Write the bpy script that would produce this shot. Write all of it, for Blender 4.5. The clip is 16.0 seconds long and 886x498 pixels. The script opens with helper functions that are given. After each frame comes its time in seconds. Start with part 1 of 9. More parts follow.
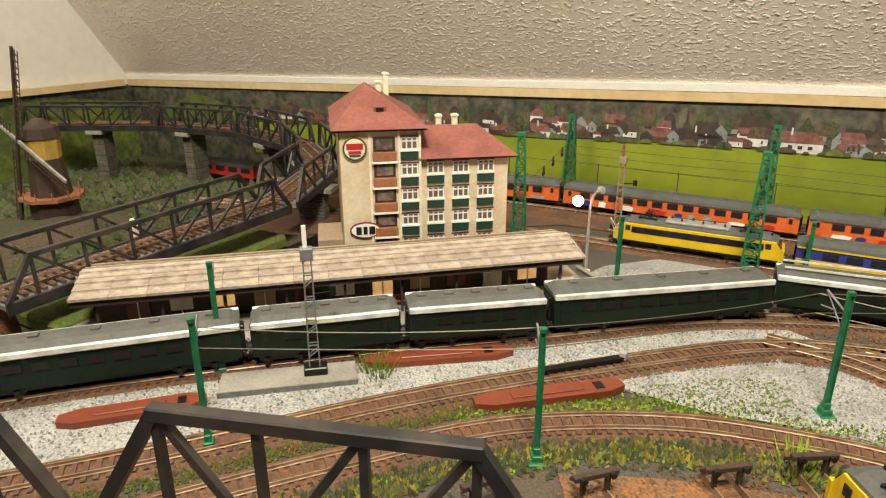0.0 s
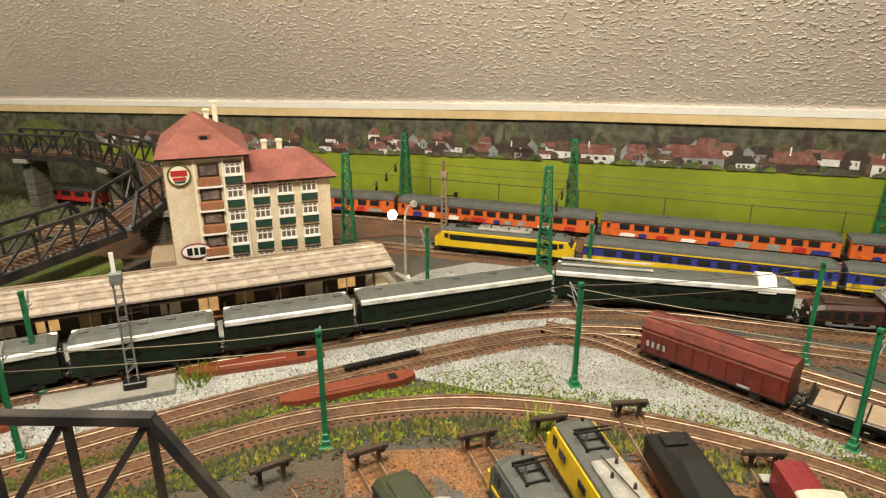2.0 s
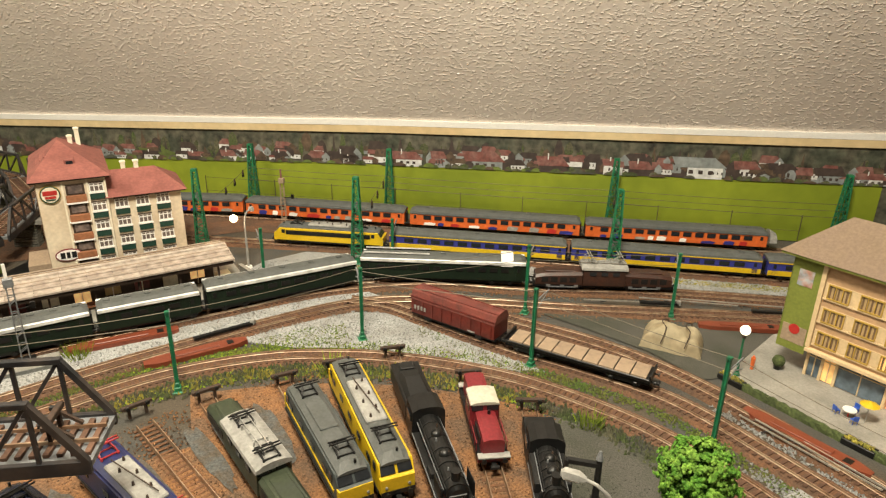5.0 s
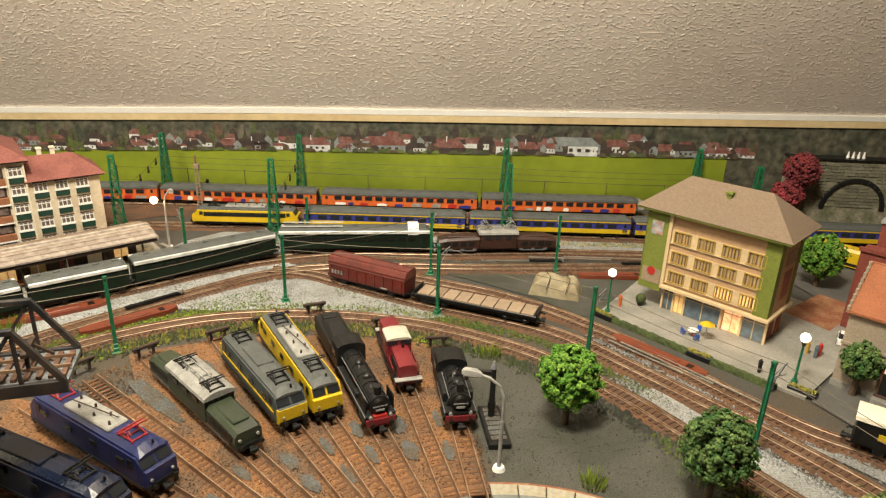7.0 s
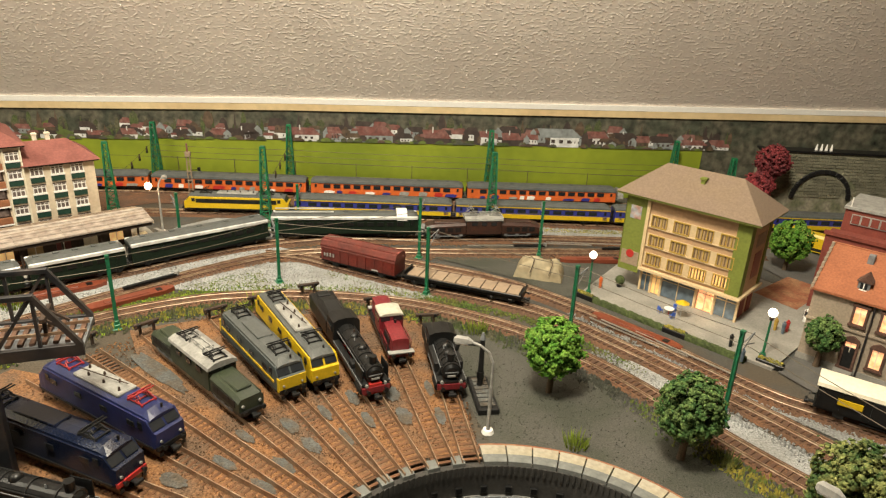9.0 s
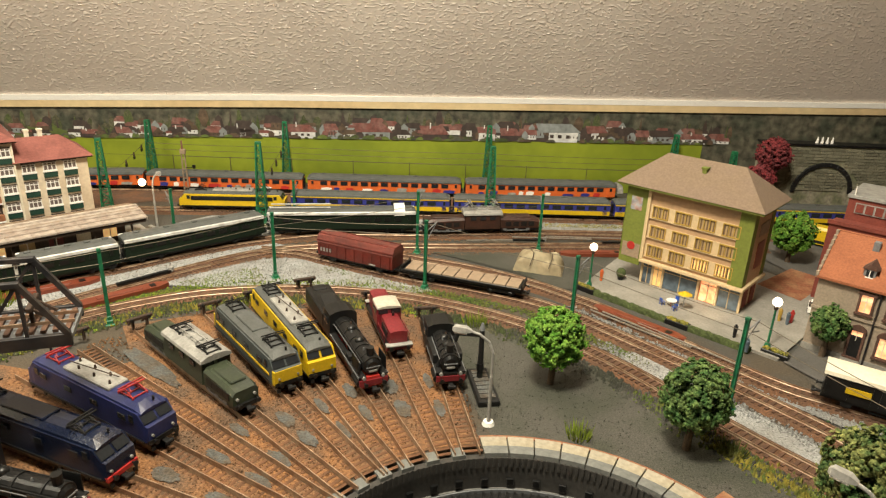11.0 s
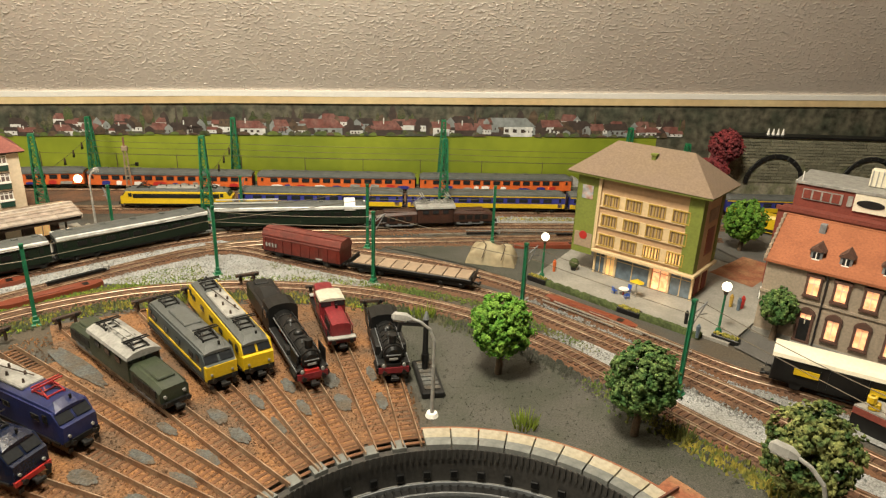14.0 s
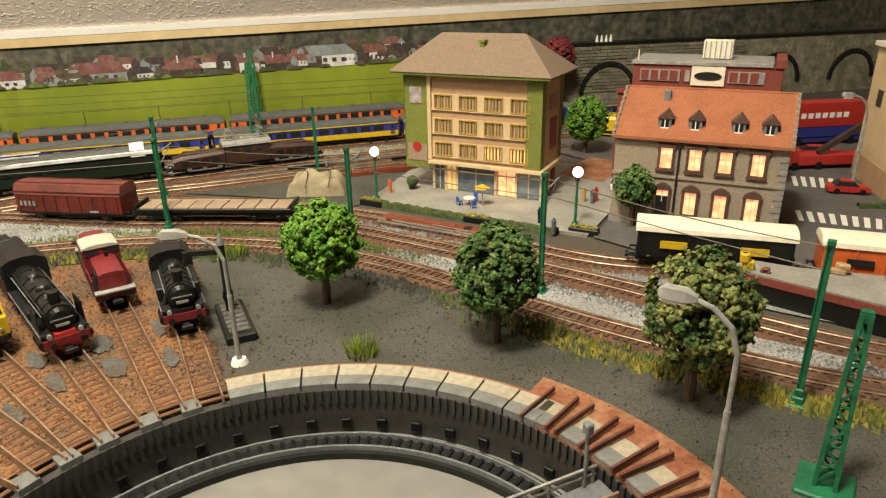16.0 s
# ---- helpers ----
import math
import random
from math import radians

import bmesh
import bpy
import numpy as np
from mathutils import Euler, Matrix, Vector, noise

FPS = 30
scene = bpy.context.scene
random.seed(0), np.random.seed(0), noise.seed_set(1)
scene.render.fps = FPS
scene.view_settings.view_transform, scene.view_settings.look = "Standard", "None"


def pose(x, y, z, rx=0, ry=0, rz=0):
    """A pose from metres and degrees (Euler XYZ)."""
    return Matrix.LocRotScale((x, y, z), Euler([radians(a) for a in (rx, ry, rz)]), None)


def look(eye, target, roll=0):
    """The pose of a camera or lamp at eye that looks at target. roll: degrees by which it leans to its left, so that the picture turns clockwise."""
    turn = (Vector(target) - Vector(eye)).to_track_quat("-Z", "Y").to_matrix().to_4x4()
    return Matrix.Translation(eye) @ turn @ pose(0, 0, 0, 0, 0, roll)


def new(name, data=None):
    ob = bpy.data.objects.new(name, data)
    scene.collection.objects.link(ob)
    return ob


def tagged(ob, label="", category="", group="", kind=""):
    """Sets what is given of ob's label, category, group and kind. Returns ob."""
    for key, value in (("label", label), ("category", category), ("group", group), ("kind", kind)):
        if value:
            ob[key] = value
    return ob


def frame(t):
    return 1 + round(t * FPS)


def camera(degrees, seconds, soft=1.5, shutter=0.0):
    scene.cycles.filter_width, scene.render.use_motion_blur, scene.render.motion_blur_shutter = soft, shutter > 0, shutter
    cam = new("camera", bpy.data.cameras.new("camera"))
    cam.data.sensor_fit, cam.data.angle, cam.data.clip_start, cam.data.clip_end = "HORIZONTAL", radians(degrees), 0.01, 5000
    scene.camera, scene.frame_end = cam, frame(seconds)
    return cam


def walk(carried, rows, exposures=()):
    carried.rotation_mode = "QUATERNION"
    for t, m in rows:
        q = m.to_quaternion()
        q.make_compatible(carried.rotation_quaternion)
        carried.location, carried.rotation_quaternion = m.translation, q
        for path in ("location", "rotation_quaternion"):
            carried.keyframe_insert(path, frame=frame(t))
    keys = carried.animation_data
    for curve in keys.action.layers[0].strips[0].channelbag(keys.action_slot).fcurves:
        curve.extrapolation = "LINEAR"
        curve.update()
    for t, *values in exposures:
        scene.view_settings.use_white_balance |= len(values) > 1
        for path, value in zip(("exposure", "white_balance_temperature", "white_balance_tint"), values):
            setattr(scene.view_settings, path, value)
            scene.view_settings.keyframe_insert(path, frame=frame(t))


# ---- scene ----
cam = camera(67.8, 16.0, soft=1.25)
PATH = [
    (0, (0.108, 0.078, 0.289), (-0.855, 1.69, -0.398), -0.1),
    (0.5, (0.13, 0.078, 0.292), (-0.726, 1.751, -0.391), 0.8),
    (1, (0.158, 0.071, 0.306), (-0.645, 1.781, -0.35), 0.2),
    (1.5, (0.189, 0.063, 0.303), (-0.554, 1.797, -0.361), -0.5),
    (2, (0.217, 0.053, 0.319), (-0.468, 1.81, -0.347), -0.0),
    (2.5, (0.243, 0.037, 0.341), (-0.387, 1.814, -0.326), 0.6),
    (3, (0.262, 0.006, 0.361), (-0.324, 1.796, -0.312), 0.4),
    (3.5, (0.289, -0.033, 0.384), (-0.236, 1.768, -0.31), 1.0),
    (4, (0.316, -0.073, 0.407), (-0.146, 1.738, -0.305), 1.1),
    (4.5, (0.341, -0.106, 0.422), (-0.081, 1.712, -0.296), 1.2),
    (5, (0.382, -0.135, 0.428), (0.028, 1.691, -0.307), 1.1),
    (7.5, (0.395, -0.283, 0.425), (0.363, 1.579, -0.305), 2.3),
    (8, (0.391, -0.3, 0.428), (0.378, 1.56, -0.306), 2.6),
    (8.5, (0.385, -0.304, 0.425), (0.372, 1.556, -0.311), 2.7),
    (11, (0.387, -0.296, 0.398), (0.375, 1.569, -0.322), 2.2),
    (11.5, (0.396, -0.299, 0.399), (0.416, 1.565, -0.325), 2.3),
    (12, (0.396, -0.299, 0.398), (0.423, 1.564, -0.326), 2.5),
    (12.5, (0.396, -0.301, 0.391), (0.425, 1.561, -0.336), 2.5),
    (13, (0.397, -0.303, 0.39), (0.425, 1.56, -0.339), 2.6),
    (13.5, (0.405, -0.302, 0.384), (0.442, 1.56, -0.345), 2.6),
    (14, (0.417, -0.281, 0.371), (0.496, 1.591, -0.327), 2.2),
    (14.5, (0.439, -0.247, 0.351), (0.62, 1.63, -0.317), 0.9),
    (15, (0.452, -0.218, 0.321), (0.8, 1.63, -0.36), 2.0),
    (15.5, (0.465, -0.201, 0.288), (0.908, 1.611, -0.434), 0.4),
    (16, (0.47, -0.185, 0.256), (0.958, 1.602, -0.497), -1.1),
]
walk(cam, [(t, look(eye, target, roll)) for t, eye, target, roll in PATH])

# ---- light ----
world = bpy.data.worlds.new("room_light")
scene.world = world
world.use_nodes = True
world.node_tree.nodes["Background"].inputs[0].default_value = (1.0, 0.86, 0.68, 1)
world.node_tree.nodes["Background"].inputs[1].default_value = 0.20


def area_lamp(name, eye, target, size, power, color):
    data = bpy.data.lights.new(name, "AREA")
    data.shape, data.size, data.energy, data.color = "DISK", size, power, color
    ob = new(name, data)
    ob.matrix_world = look(eye, target)
    return ob


area_lamp("ceiling_lamp", (0.24, -0.08, 1.27), (0.24, 1.05, 0.30), 0.3, 36.5, (1.0, 0.91, 0.715))
area_lamp("ceiling_lamp", (-0.9, -0.1, 1.27), (-0.8, 1.0, 0.30), 0.3, 13.0, (1.0, 0.915, 0.72))


def bulb(name, place, power, radius, color=(1.0, 0.72, 0.42)):
    data = bpy.data.lights.new(name, "POINT")
    data.energy, data.color, data.shadow_soft_size = power, color, radius
    ob = new(name, data)
    ob.location = place
    return ob


# ---- materials ----
def material(name, color, rough=0.6, metal=0.0, vary=0.25, scale=300.0, bump=0.15, second=None, mix_scale=40.0, emit=0.0, spots=0.0, island=0.0, spec=0.5):
    """A surface with grain at two scales, drift towards a second colour, and fine relief."""
    m = bpy.data.materials.new(name)
    m.use_nodes = True
    nt = m.node_tree
    b = nt.nodes["Principled BSDF"]
    b.inputs["Roughness"].default_value = rough
    b.inputs["Metallic"].default_value = metal
    b.inputs["Specular IOR Level"].default_value = spec
    co = nt.nodes.new("ShaderNodeTexCoord")
    fine = nt.nodes.new("ShaderNodeTexNoise")
    fine.inputs["Scale"].default_value = scale
    fine.inputs["Detail"].default_value = 5
    broad = nt.nodes.new("ShaderNodeTexNoise")
    broad.inputs["Scale"].default_value = mix_scale
    broad.inputs["Detail"].default_value = 4
    for n in (fine, broad):
        nt.links.new(co.outputs["Object"], n.inputs["Vector"])
    ramp = nt.nodes.new("ShaderNodeMapRange")
    ramp.inputs[1].default_value, ramp.inputs[2].default_value = 0.4, 0.62
    nt.links.new(broad.outputs[0], ramp.inputs[0])
    mixc = nt.nodes.new("ShaderNodeMix")
    mixc.data_type = "RGBA"
    mixc.inputs[6].default_value = (*color, 1)
    mixc.inputs[7].default_value = (*(second or [c * (1 - vary * 0.6) for c in color]), 1)
    nt.links.new(ramp.outputs[0], mixc.inputs[0])
    hsv = nt.nodes.new("ShaderNodeHueSaturation")
    val = nt.nodes.new("ShaderNodeMapRange")
    val.inputs[1].default_value, val.inputs[2].default_value = 0.25, 0.75
    val.inputs[3].default_value, val.inputs[4].default_value = 1 - vary, 1 + vary
    nt.links.new(fine.outputs[0], val.inputs[0])
    out = val.outputs[0]
    if island:
        geo = nt.nodes.new("ShaderNodeNewGeometry")
        info = nt.nodes.new("ShaderNodeObjectInfo")
        add = nt.nodes.new("ShaderNodeMath")
        add.operation = "ADD"
        nt.links.new(geo.outputs["Random Per Island"], add.inputs[0])
        nt.links.new(info.outputs["Random"], add.inputs[1])
        rng = nt.nodes.new("ShaderNodeMapRange")
        rng.inputs[2].default_value = 2.0
        rng.inputs[3].default_value, rng.inputs[4].default_value = 1 - island, 1 + island
        nt.links.new(add.outputs[0], rng.inputs[0])
        mul = nt.nodes.new("ShaderNodeMath")
        mul.operation = "MULTIPLY"
        nt.links.new(out, mul.inputs[0])
        nt.links.new(rng.outputs[0], mul.inputs[1])
        out = mul.outputs[0]
    nt.links.new(out, hsv.inputs["Value"])
    nt.links.new(mixc.outputs[2], hsv.inputs["Color"])
    nt.links.new(hsv.outputs[0], b.inputs["Base Color"])
    if bump:
        bp = nt.nodes.new("ShaderNodeBump")
        bp.inputs["Strength"].default_value = bump
        bp.inputs["Distance"].default_value = 0.001
        nt.links.new(fine.outputs[0], bp.inputs["Height"])
        nt.links.new(bp.outputs[0], b.inputs["Normal"])
    if emit:
        nt.links.new(hsv.outputs[0], b.inputs["Emission Color"])
        b.inputs["Emission Strength"].default_value = emit
    return m


M = {}
M["earth"] = material("earth", (0.075, 0.06, 0.042), 0.95, vary=0.5, scale=500, bump=0.6, second=(0.06, 0.06, 0.055), mix_scale=14)
M["grey_gravel"] = material("grey_gravel", (0.072, 0.069, 0.058), 0.9, vary=0.6, scale=700, bump=0.9, second=(0.050, 0.052, 0.038), mix_scale=18)
M["white_gravel"] = material("white_gravel", (0.28, 0.285, 0.28), 0.9, vary=0.55, scale=480, bump=1.0, second=(0.23, 0.23, 0.22), mix_scale=30, island=0.25)
M["rust_ballast"] = material("rust_ballast", (0.190, 0.090, 0.036), 0.95, vary=0.6, scale=480, bump=0.9, second=(0.105, 0.064, 0.038), mix_scale=22, island=0.35)
M["track_ballast"] = material("track_ballast", (0.135, 0.066, 0.034), 0.95, vary=0.5, scale=520, bump=0.8, second=(0.09, 0.052, 0.032), mix_scale=30)
M["slab"] = material("grey_slab", (0.085, 0.088, 0.084), 0.9, vary=0.5, scale=450, bump=0.6, second=(0.085, 0.068, 0.05), mix_scale=70)
M["sleeper"] = material("sleeper", (0.12, 0.06, 0.035), 0.75, vary=0.35, scale=300, island=0.35)
M["yard_sleeper"] = material("yard_sleeper", (0.16, 0.074, 0.034), 0.9, vary=0.4, scale=300, island=0.3)
M["rail"] = material("rail", (0.36, 0.26, 0.175), 0.38, 0.4, vary=0.3, scale=200, second=(0.25, 0.15, 0.09), mix_scale=60)
M["grass"] = material("grass", (0.085, 0.13, 0.024), 0.9, vary=0.5, scale=300, bump=0.5, second=(0.11, 0.115, 0.022), mix_scale=30, island=0.4)
M["lime_grass"] = material("lime_grass", (0.22, 0.30, 0.02), 0.9, vary=0.4, island=0.35)
M["yellow_shrub"] = material("yellow_shrub", (0.24, 0.20, 0.03), 0.9, vary=0.4, second=(0.09, 0.10, 0.02), mix_scale=60, island=0.4)
M["dark_shrub"] = material("dark_shrub", (0.06, 0.08, 0.025), 0.9, vary=0.5, second=(0.09, 0.085, 0.05), mix_scale=50, island=0.4)
M["hedge"] = material("hedge", (0.075, 0.10, 0.03), 0.95, vary=0.5, scale=400, bump=0.9, island=0.3)
M["leaf"] = material("leaf", (0.055, 0.15, 0.014), 0.7, vary=0.3, spec=0.25, second=(0.14, 0.25, 0.035), mix_scale=90, island=0.55)
M["leaf_dark"] = material("leaf_dark", (0.046, 0.112, 0.028), 0.75, vary=0.3, spec=0.25, second=(0.15, 0.225, 0.065), mix_scale=90, island=0.55)
M["leaf_autumn"] = material("leaf_autumn", (0.032, 0.07, 0.018), 0.75, vary=0.3, spec=0.25, second=(0.21, 0.22, 0.07), mix_scale=70, island=0.55)
M["leaf_red"] = material("leaf_red", (0.22, 0.025, 0.03), 0.8, vary=0.4, second=(0.12, 0.02, 0.025), mix_scale=60, island=0.4)
M["bark"] = material("bark", (0.09, 0.06, 0.035), 0.9, vary=0.4, scale=500, bump=0.7)
M["mast_green"] = material("mast_green", (0.014, 0.155, 0.066), 0.45, vary=0.25, second=(0.010, 0.10, 0.048), mix_scale=80)
M["steel_dark"] = material("steel_dark", (0.015, 0.016, 0.019), 0.45, 0.1, vary=0.3, scale=150, second=(0.045, 0.036, 0.033), mix_scale=40)
M["steel_grey"] = material("steel_grey", (0.20, 0.21, 0.22), 0.5, 0.2, vary=0.25)
M["black"] = material("black", (0.009, 0.009, 0.009), 0.38, spec=0.4, vary=0.35, scale=200)
M["dark_grey"] = material("dark_grey", (0.013, 0.013, 0.013), 0.5, spec=0.35, vary=0.35)
M["roof_grey"] = material("roof_grey", (0.085, 0.09, 0.088), 0.6, vary=0.2, second=(0.07, 0.075, 0.07), mix_scale=50)
M["silver"] = material("silver", (0.75, 0.75, 0.73), 0.35, 0.15, vary=0.12, second=(0.50, 0.50, 0.48), mix_scale=50)
M["light_grey"] = material("light_grey", (0.31, 0.305, 0.285), 0.5, vary=0.2, second=(0.23, 0.225, 0.21), mix_scale=90)
M["wheel"] = material("wheel", (0.03, 0.027, 0.024), 0.45, 0.4, vary=0.3)
M["red_paint"] = material("red_paint", (0.42, 0.03, 0.025), 0.4, vary=0.15)
M["loco_red"] = material("loco_red", (0.185, 0.019, 0.024), 0.4, vary=0.25)
M["yellow"] = material("yellow_paint", (0.60, 0.40, 0.012), 0.35, vary=0.12)
M["loco_blue"] = material("loco_blue", (0.019, 0.026, 0.105), 0.35, vary=0.2, second=(0.014, 0.02, 0.075), mix_scale=40)
M["navy"] = material("navy", (0.008, 0.013, 0.034), 0.25, vary=0.2)
M["coach_blue"] = material("coach_blue", (0.03, 0.035, 0.22), 0.4, vary=0.15)
M["orange"] = material("orange_paint", (0.58, 0.12, 0.025), 0.45, vary=0.15)
M["coach_green"] = material("coach_green", (0.008, 0.016, 0.009), 0.5, spec=0.25, vary=0.25)
M["loco_green"] = material("loco_green", (0.032, 0.042, 0.022), 0.5, vary=0.25, second=(0.032, 0.04, 0.028), mix_scale=50)
M["loco_grey"] = material("loco_grey", (0.06, 0.072, 0.072), 0.5, vary=0.2)
M["croc_brown"] = material("croc_brown", (0.050, 0.019, 0.012), 0.45, vary=0.35, second=(0.035, 0.016, 0.011), mix_scale=60)
M["wagon_red"] = material("wagon_red", (0.125, 0.017, 0.011), 0.42, vary=0.3, scale=200, second=(0.085, 0.016, 0.012), mix_scale=50)
M["wagon_roof"] = material("wagon_roof", (0.17, 0.042, 0.032), 0.5, vary=0.25, second=(0.12, 0.034, 0.028), mix_scale=60)
M["plank"] = material("plank", (0.30, 0.22, 0.15), 0.75, vary=0.2, scale=150, island=0.15)
M["motor_red"] = material("motor_red", (0.19, 0.045, 0.022), 0.4, vary=0.15)
M["glass"] = material("dark_glass", (0.02, 0.022, 0.025), 0.12, vary=0.2, bump=0)
M["cream_wall"] = material("cream_wall", (0.66, 0.57, 0.43), 0.8, vary=0.12, scale=200, second=(0.52, 0.42, 0.30), mix_scale=20)
M["cream"] = material("cream", (0.74, 0.68, 0.54), 0.7, vary=0.1)
M["cab_cream"] = material("cab_cream", (0.46, 0.44, 0.36), 0.6, vary=0.2, scale=200)
M["white"] = material("white_paint", (0.80, 0.78, 0.74), 0.5, vary=0.06)
M["hotel_side"] = material("hotel_side", (0.30, 0.22, 0.15), 0.8, vary=0.2)
M["red_tile"] = material("red_tile", (0.25, 0.085, 0.068), 0.8, vary=0.2, scale=260, second=(0.20, 0.065, 0.052), mix_scale=35, bump=0.5)
M["shutter"] = material("shutter_green", (0.014, 0.052, 0.036), 0.5, vary=0.2)
M["balcony"] = material("balcony_brown", (0.30, 0.12, 0.055), 0.7, vary=0.2)
M["canopy"] = material("canopy_boards", (0.42, 0.362, 0.308), 0.8, vary=0.35, scale=220, second=(0.28, 0.225, 0.185), mix_scale=55, island=0.12)
M["brown_dark"] = material("brown_dark", (0.048, 0.028, 0.018), 0.7, vary=0.35)
M["concrete"] = material("concrete", (0.28, 0.265, 0.235), 0.9, vary=0.2, scale=400, second=(0.22, 0.21, 0.185), mix_scale=25)
M["asphalt"] = material("asphalt", (0.10, 0.095, 0.088), 0.9, vary=0.25, scale=500, bump=0.4)
M["peach"] = material("peach_wall", (0.44, 0.28, 0.155), 0.75, vary=0.12, scale=200)
M["peach_light"] = material("peach_light", (0.60, 0.45, 0.26), 0.7, vary=0.1)
M["olive"] = material("olive_wall", (0.16, 0.19, 0.03), 0.7, vary=0.15)
M["brown_roof"] = material("brown_roof", (0.19, 0.135, 0.095), 0.85, vary=0.18, scale=350, second=(0.19, 0.135, 0.09), mix_scale=30, bump=0.4)
M["shop_blue"] = material("shop_blue", (0.12, 0.16, 0.20), 0.5, vary=0.4, scale=120)
M["pane_brown"] = material("pane_brown", (0.16, 0.10, 0.055), 0.4, vary=0.3, scale=90, bump=0)
M["hotel_pane"] = material("hotel_pane", (0.20, 0.15, 0.13), 0.35, vary=0.5, scale=160, second=(0.09, 0.07, 0.065), mix_scale=120, bump=0)
M["curtain"] = material("curtain", (0.42, 0.29, 0.14), 0.8, vary=0.35, scale=60)
M["lit_window"] = material("lit_window", (1.0, 0.58, 0.30), 0.6, vary=0.25, scale=90, second=(0.95, 0.36, 0.15), mix_scale=110, emit=0.85, bump=0)
M["lit_soft"] = material("lit_soft", (0.95, 0.55, 0.20), 0.6, vary=0.3, scale=90, emit=0.5, bump=0)
M["globe"] = material("lamp_globe", (1.0, 0.88, 0.68), 0.4, vary=0.02, emit=3.5, bump=0)
M["spark"] = material("headlight", (1.0, 0.62, 0.34), 0.4, vary=0.02, emit=9.0, bump=0)
M["tile_orange"] = material("tile_orange", (0.31, 0.105, 0.045), 0.8, vary=0.2, scale=420, second=(0.27, 0.09, 0.038), mix_scale=40, bump=0.5)
M["stone_wall"] = material("stone_wall", (0.29, 0.235, 0.175), 0.85, vary=0.22, scale=350, second=(0.31, 0.25, 0.19), mix_scale=60)
M["stone_trim"] = material("stone_trim", (0.10, 0.05, 0.035), 0.8, vary=0.3)
M["brick_red"] = material("brick_red", (0.20, 0.045, 0.03), 0.85, vary=0.25, scale=400)
M["viaduct"] = material("viaduct_stone", (0.27, 0.25, 0.185), 0.95, vary=0.5, scale=160, second=(0.14, 0.145, 0.085), mix_scale=40, bump=0.9, island=0.45)
M["tarp"] = material("tarpaulin", (0.33, 0.28, 0.18), 0.8, vary=0.2, scale=120, second=(0.25, 0.20, 0.12), mix_scale=50)
M["curb"] = material("curb_stone", (0.33, 0.29, 0.21), 0.85, vary=0.2, scale=250, island=0.12, second=(0.34, 0.31, 0.24), mix_scale=50)
M["curb_grey"] = material("curb_grey", (0.16, 0.165, 0.155), 0.85, vary=0.25, scale=250, island=0.12)
M["pit_wall"] = material("pit_wall", (0.045, 0.042, 0.038), 0.6, vary=0.3)
M["pit_floor"] = material("pit_floor", (0.19, 0.185, 0.172), 0.55, vary=0.12, scale=60, second=(0.21, 0.205, 0.19), mix_scale=12, bump=0.05)
M["brick_earth"] = material("brick_earth", (0.24, 0.085, 0.042), 0.9, vary=0.3, scale=300, second=(0.30, 0.15, 0.075), mix_scale=50, bump=0.5)
M["wood_strip"] = material("wood_strip", (0.66, 0.52, 0.30), 0.5, vary=0.12, scale=60, second=(0.60, 0.45, 0.25), mix_scale=8)
M["wire"] = material("wire", (0.10, 0.085, 0.06), 0.5, 0.5, vary=0.2)
M["plaster_white"] = material("plaster_white", (0.74, 0.71, 0.66), 0.8, vary=0.05, scale=60, bump=0.1)
M["field"] = material("printed_field", (0.225, 0.270, 0.020), 0.5, vary=0.10, scale=45, second=(0.170, 0.215, 0.016), mix_scale=5, bump=0)
M["forest"] = material("printed_forest", (0.085, 0.078, 0.055), 0.6, vary=0.85, scale=75, second=(0.045, 0.05, 0.034), mix_scale=26, bump=0)
M["tree_brown"] = material("printed_brown", (0.10, 0.066, 0.042), 0.6, vary=0.5, scale=120, bump=0)
M["hill_dark"] = material("printed_hillside", (0.075, 0.105, 0.028), 0.6, vary=0.5, scale=90, second=(0.13, 0.17, 0.03), mix_scale=12, bump=0)
M["hill"] = material("printed_hill", (0.095, 0.125, 0.03), 0.6, vary=0.25, scale=90, bump=0)
M["print_white"] = material("printed_white", (0.60, 0.60, 0.585), 0.6, vary=0.2, scale=140, bump=0)
M["print_grey"] = material("printed_grey", (0.22, 0.24, 0.24), 0.6, vary=0.25, scale=120, bump=0)
M["print_red"] = material("printed_red", (0.16, 0.058, 0.048), 0.6, vary=0.4, scale=150, second=(0.20, 0.10, 0.085), mix_scale=60, bump=0)
M["print_dark"] = material("printed_dark", (0.05, 0.035, 0.03), 0.6, vary=0.3, scale=120, bump=0)
M["mill_yellow"] = material("mill_yellow", (0.42, 0.27, 0.05), 0.8, vary=0.2)
M["stub_rail"] = material("stub_rail", (0.13, 0.04, 0.024), 0.6, vary=0.3, second=(0.09, 0.03, 0.02), mix_scale=60)
M["chair_blue"] = material("chair_blue", (0.03, 0.09, 0.42), 0.4, vary=0.1)
M["mill_ground"] = material("mill_ground", (0.045, 0.055, 0.022), 0.95, vary=0.6, scale=260, bump=0.9, second=(0.075, 0.052, 0.034), mix_scale=14)
M["pier_stone"] = material("pier_stone", (0.13, 0.115, 0.09), 0.95, vary=0.45, scale=300, bump=0.8, second=(0.09, 0.085, 0.07), mix_scale=60)
M["panto_red"] = material("panto_red", (0.36, 0.03, 0.03), 0.4, vary=0.15)
M["bright_steel"] = material("bright_steel", (0.55, 0.53, 0.48), 0.3, 0.6, vary=0.2)
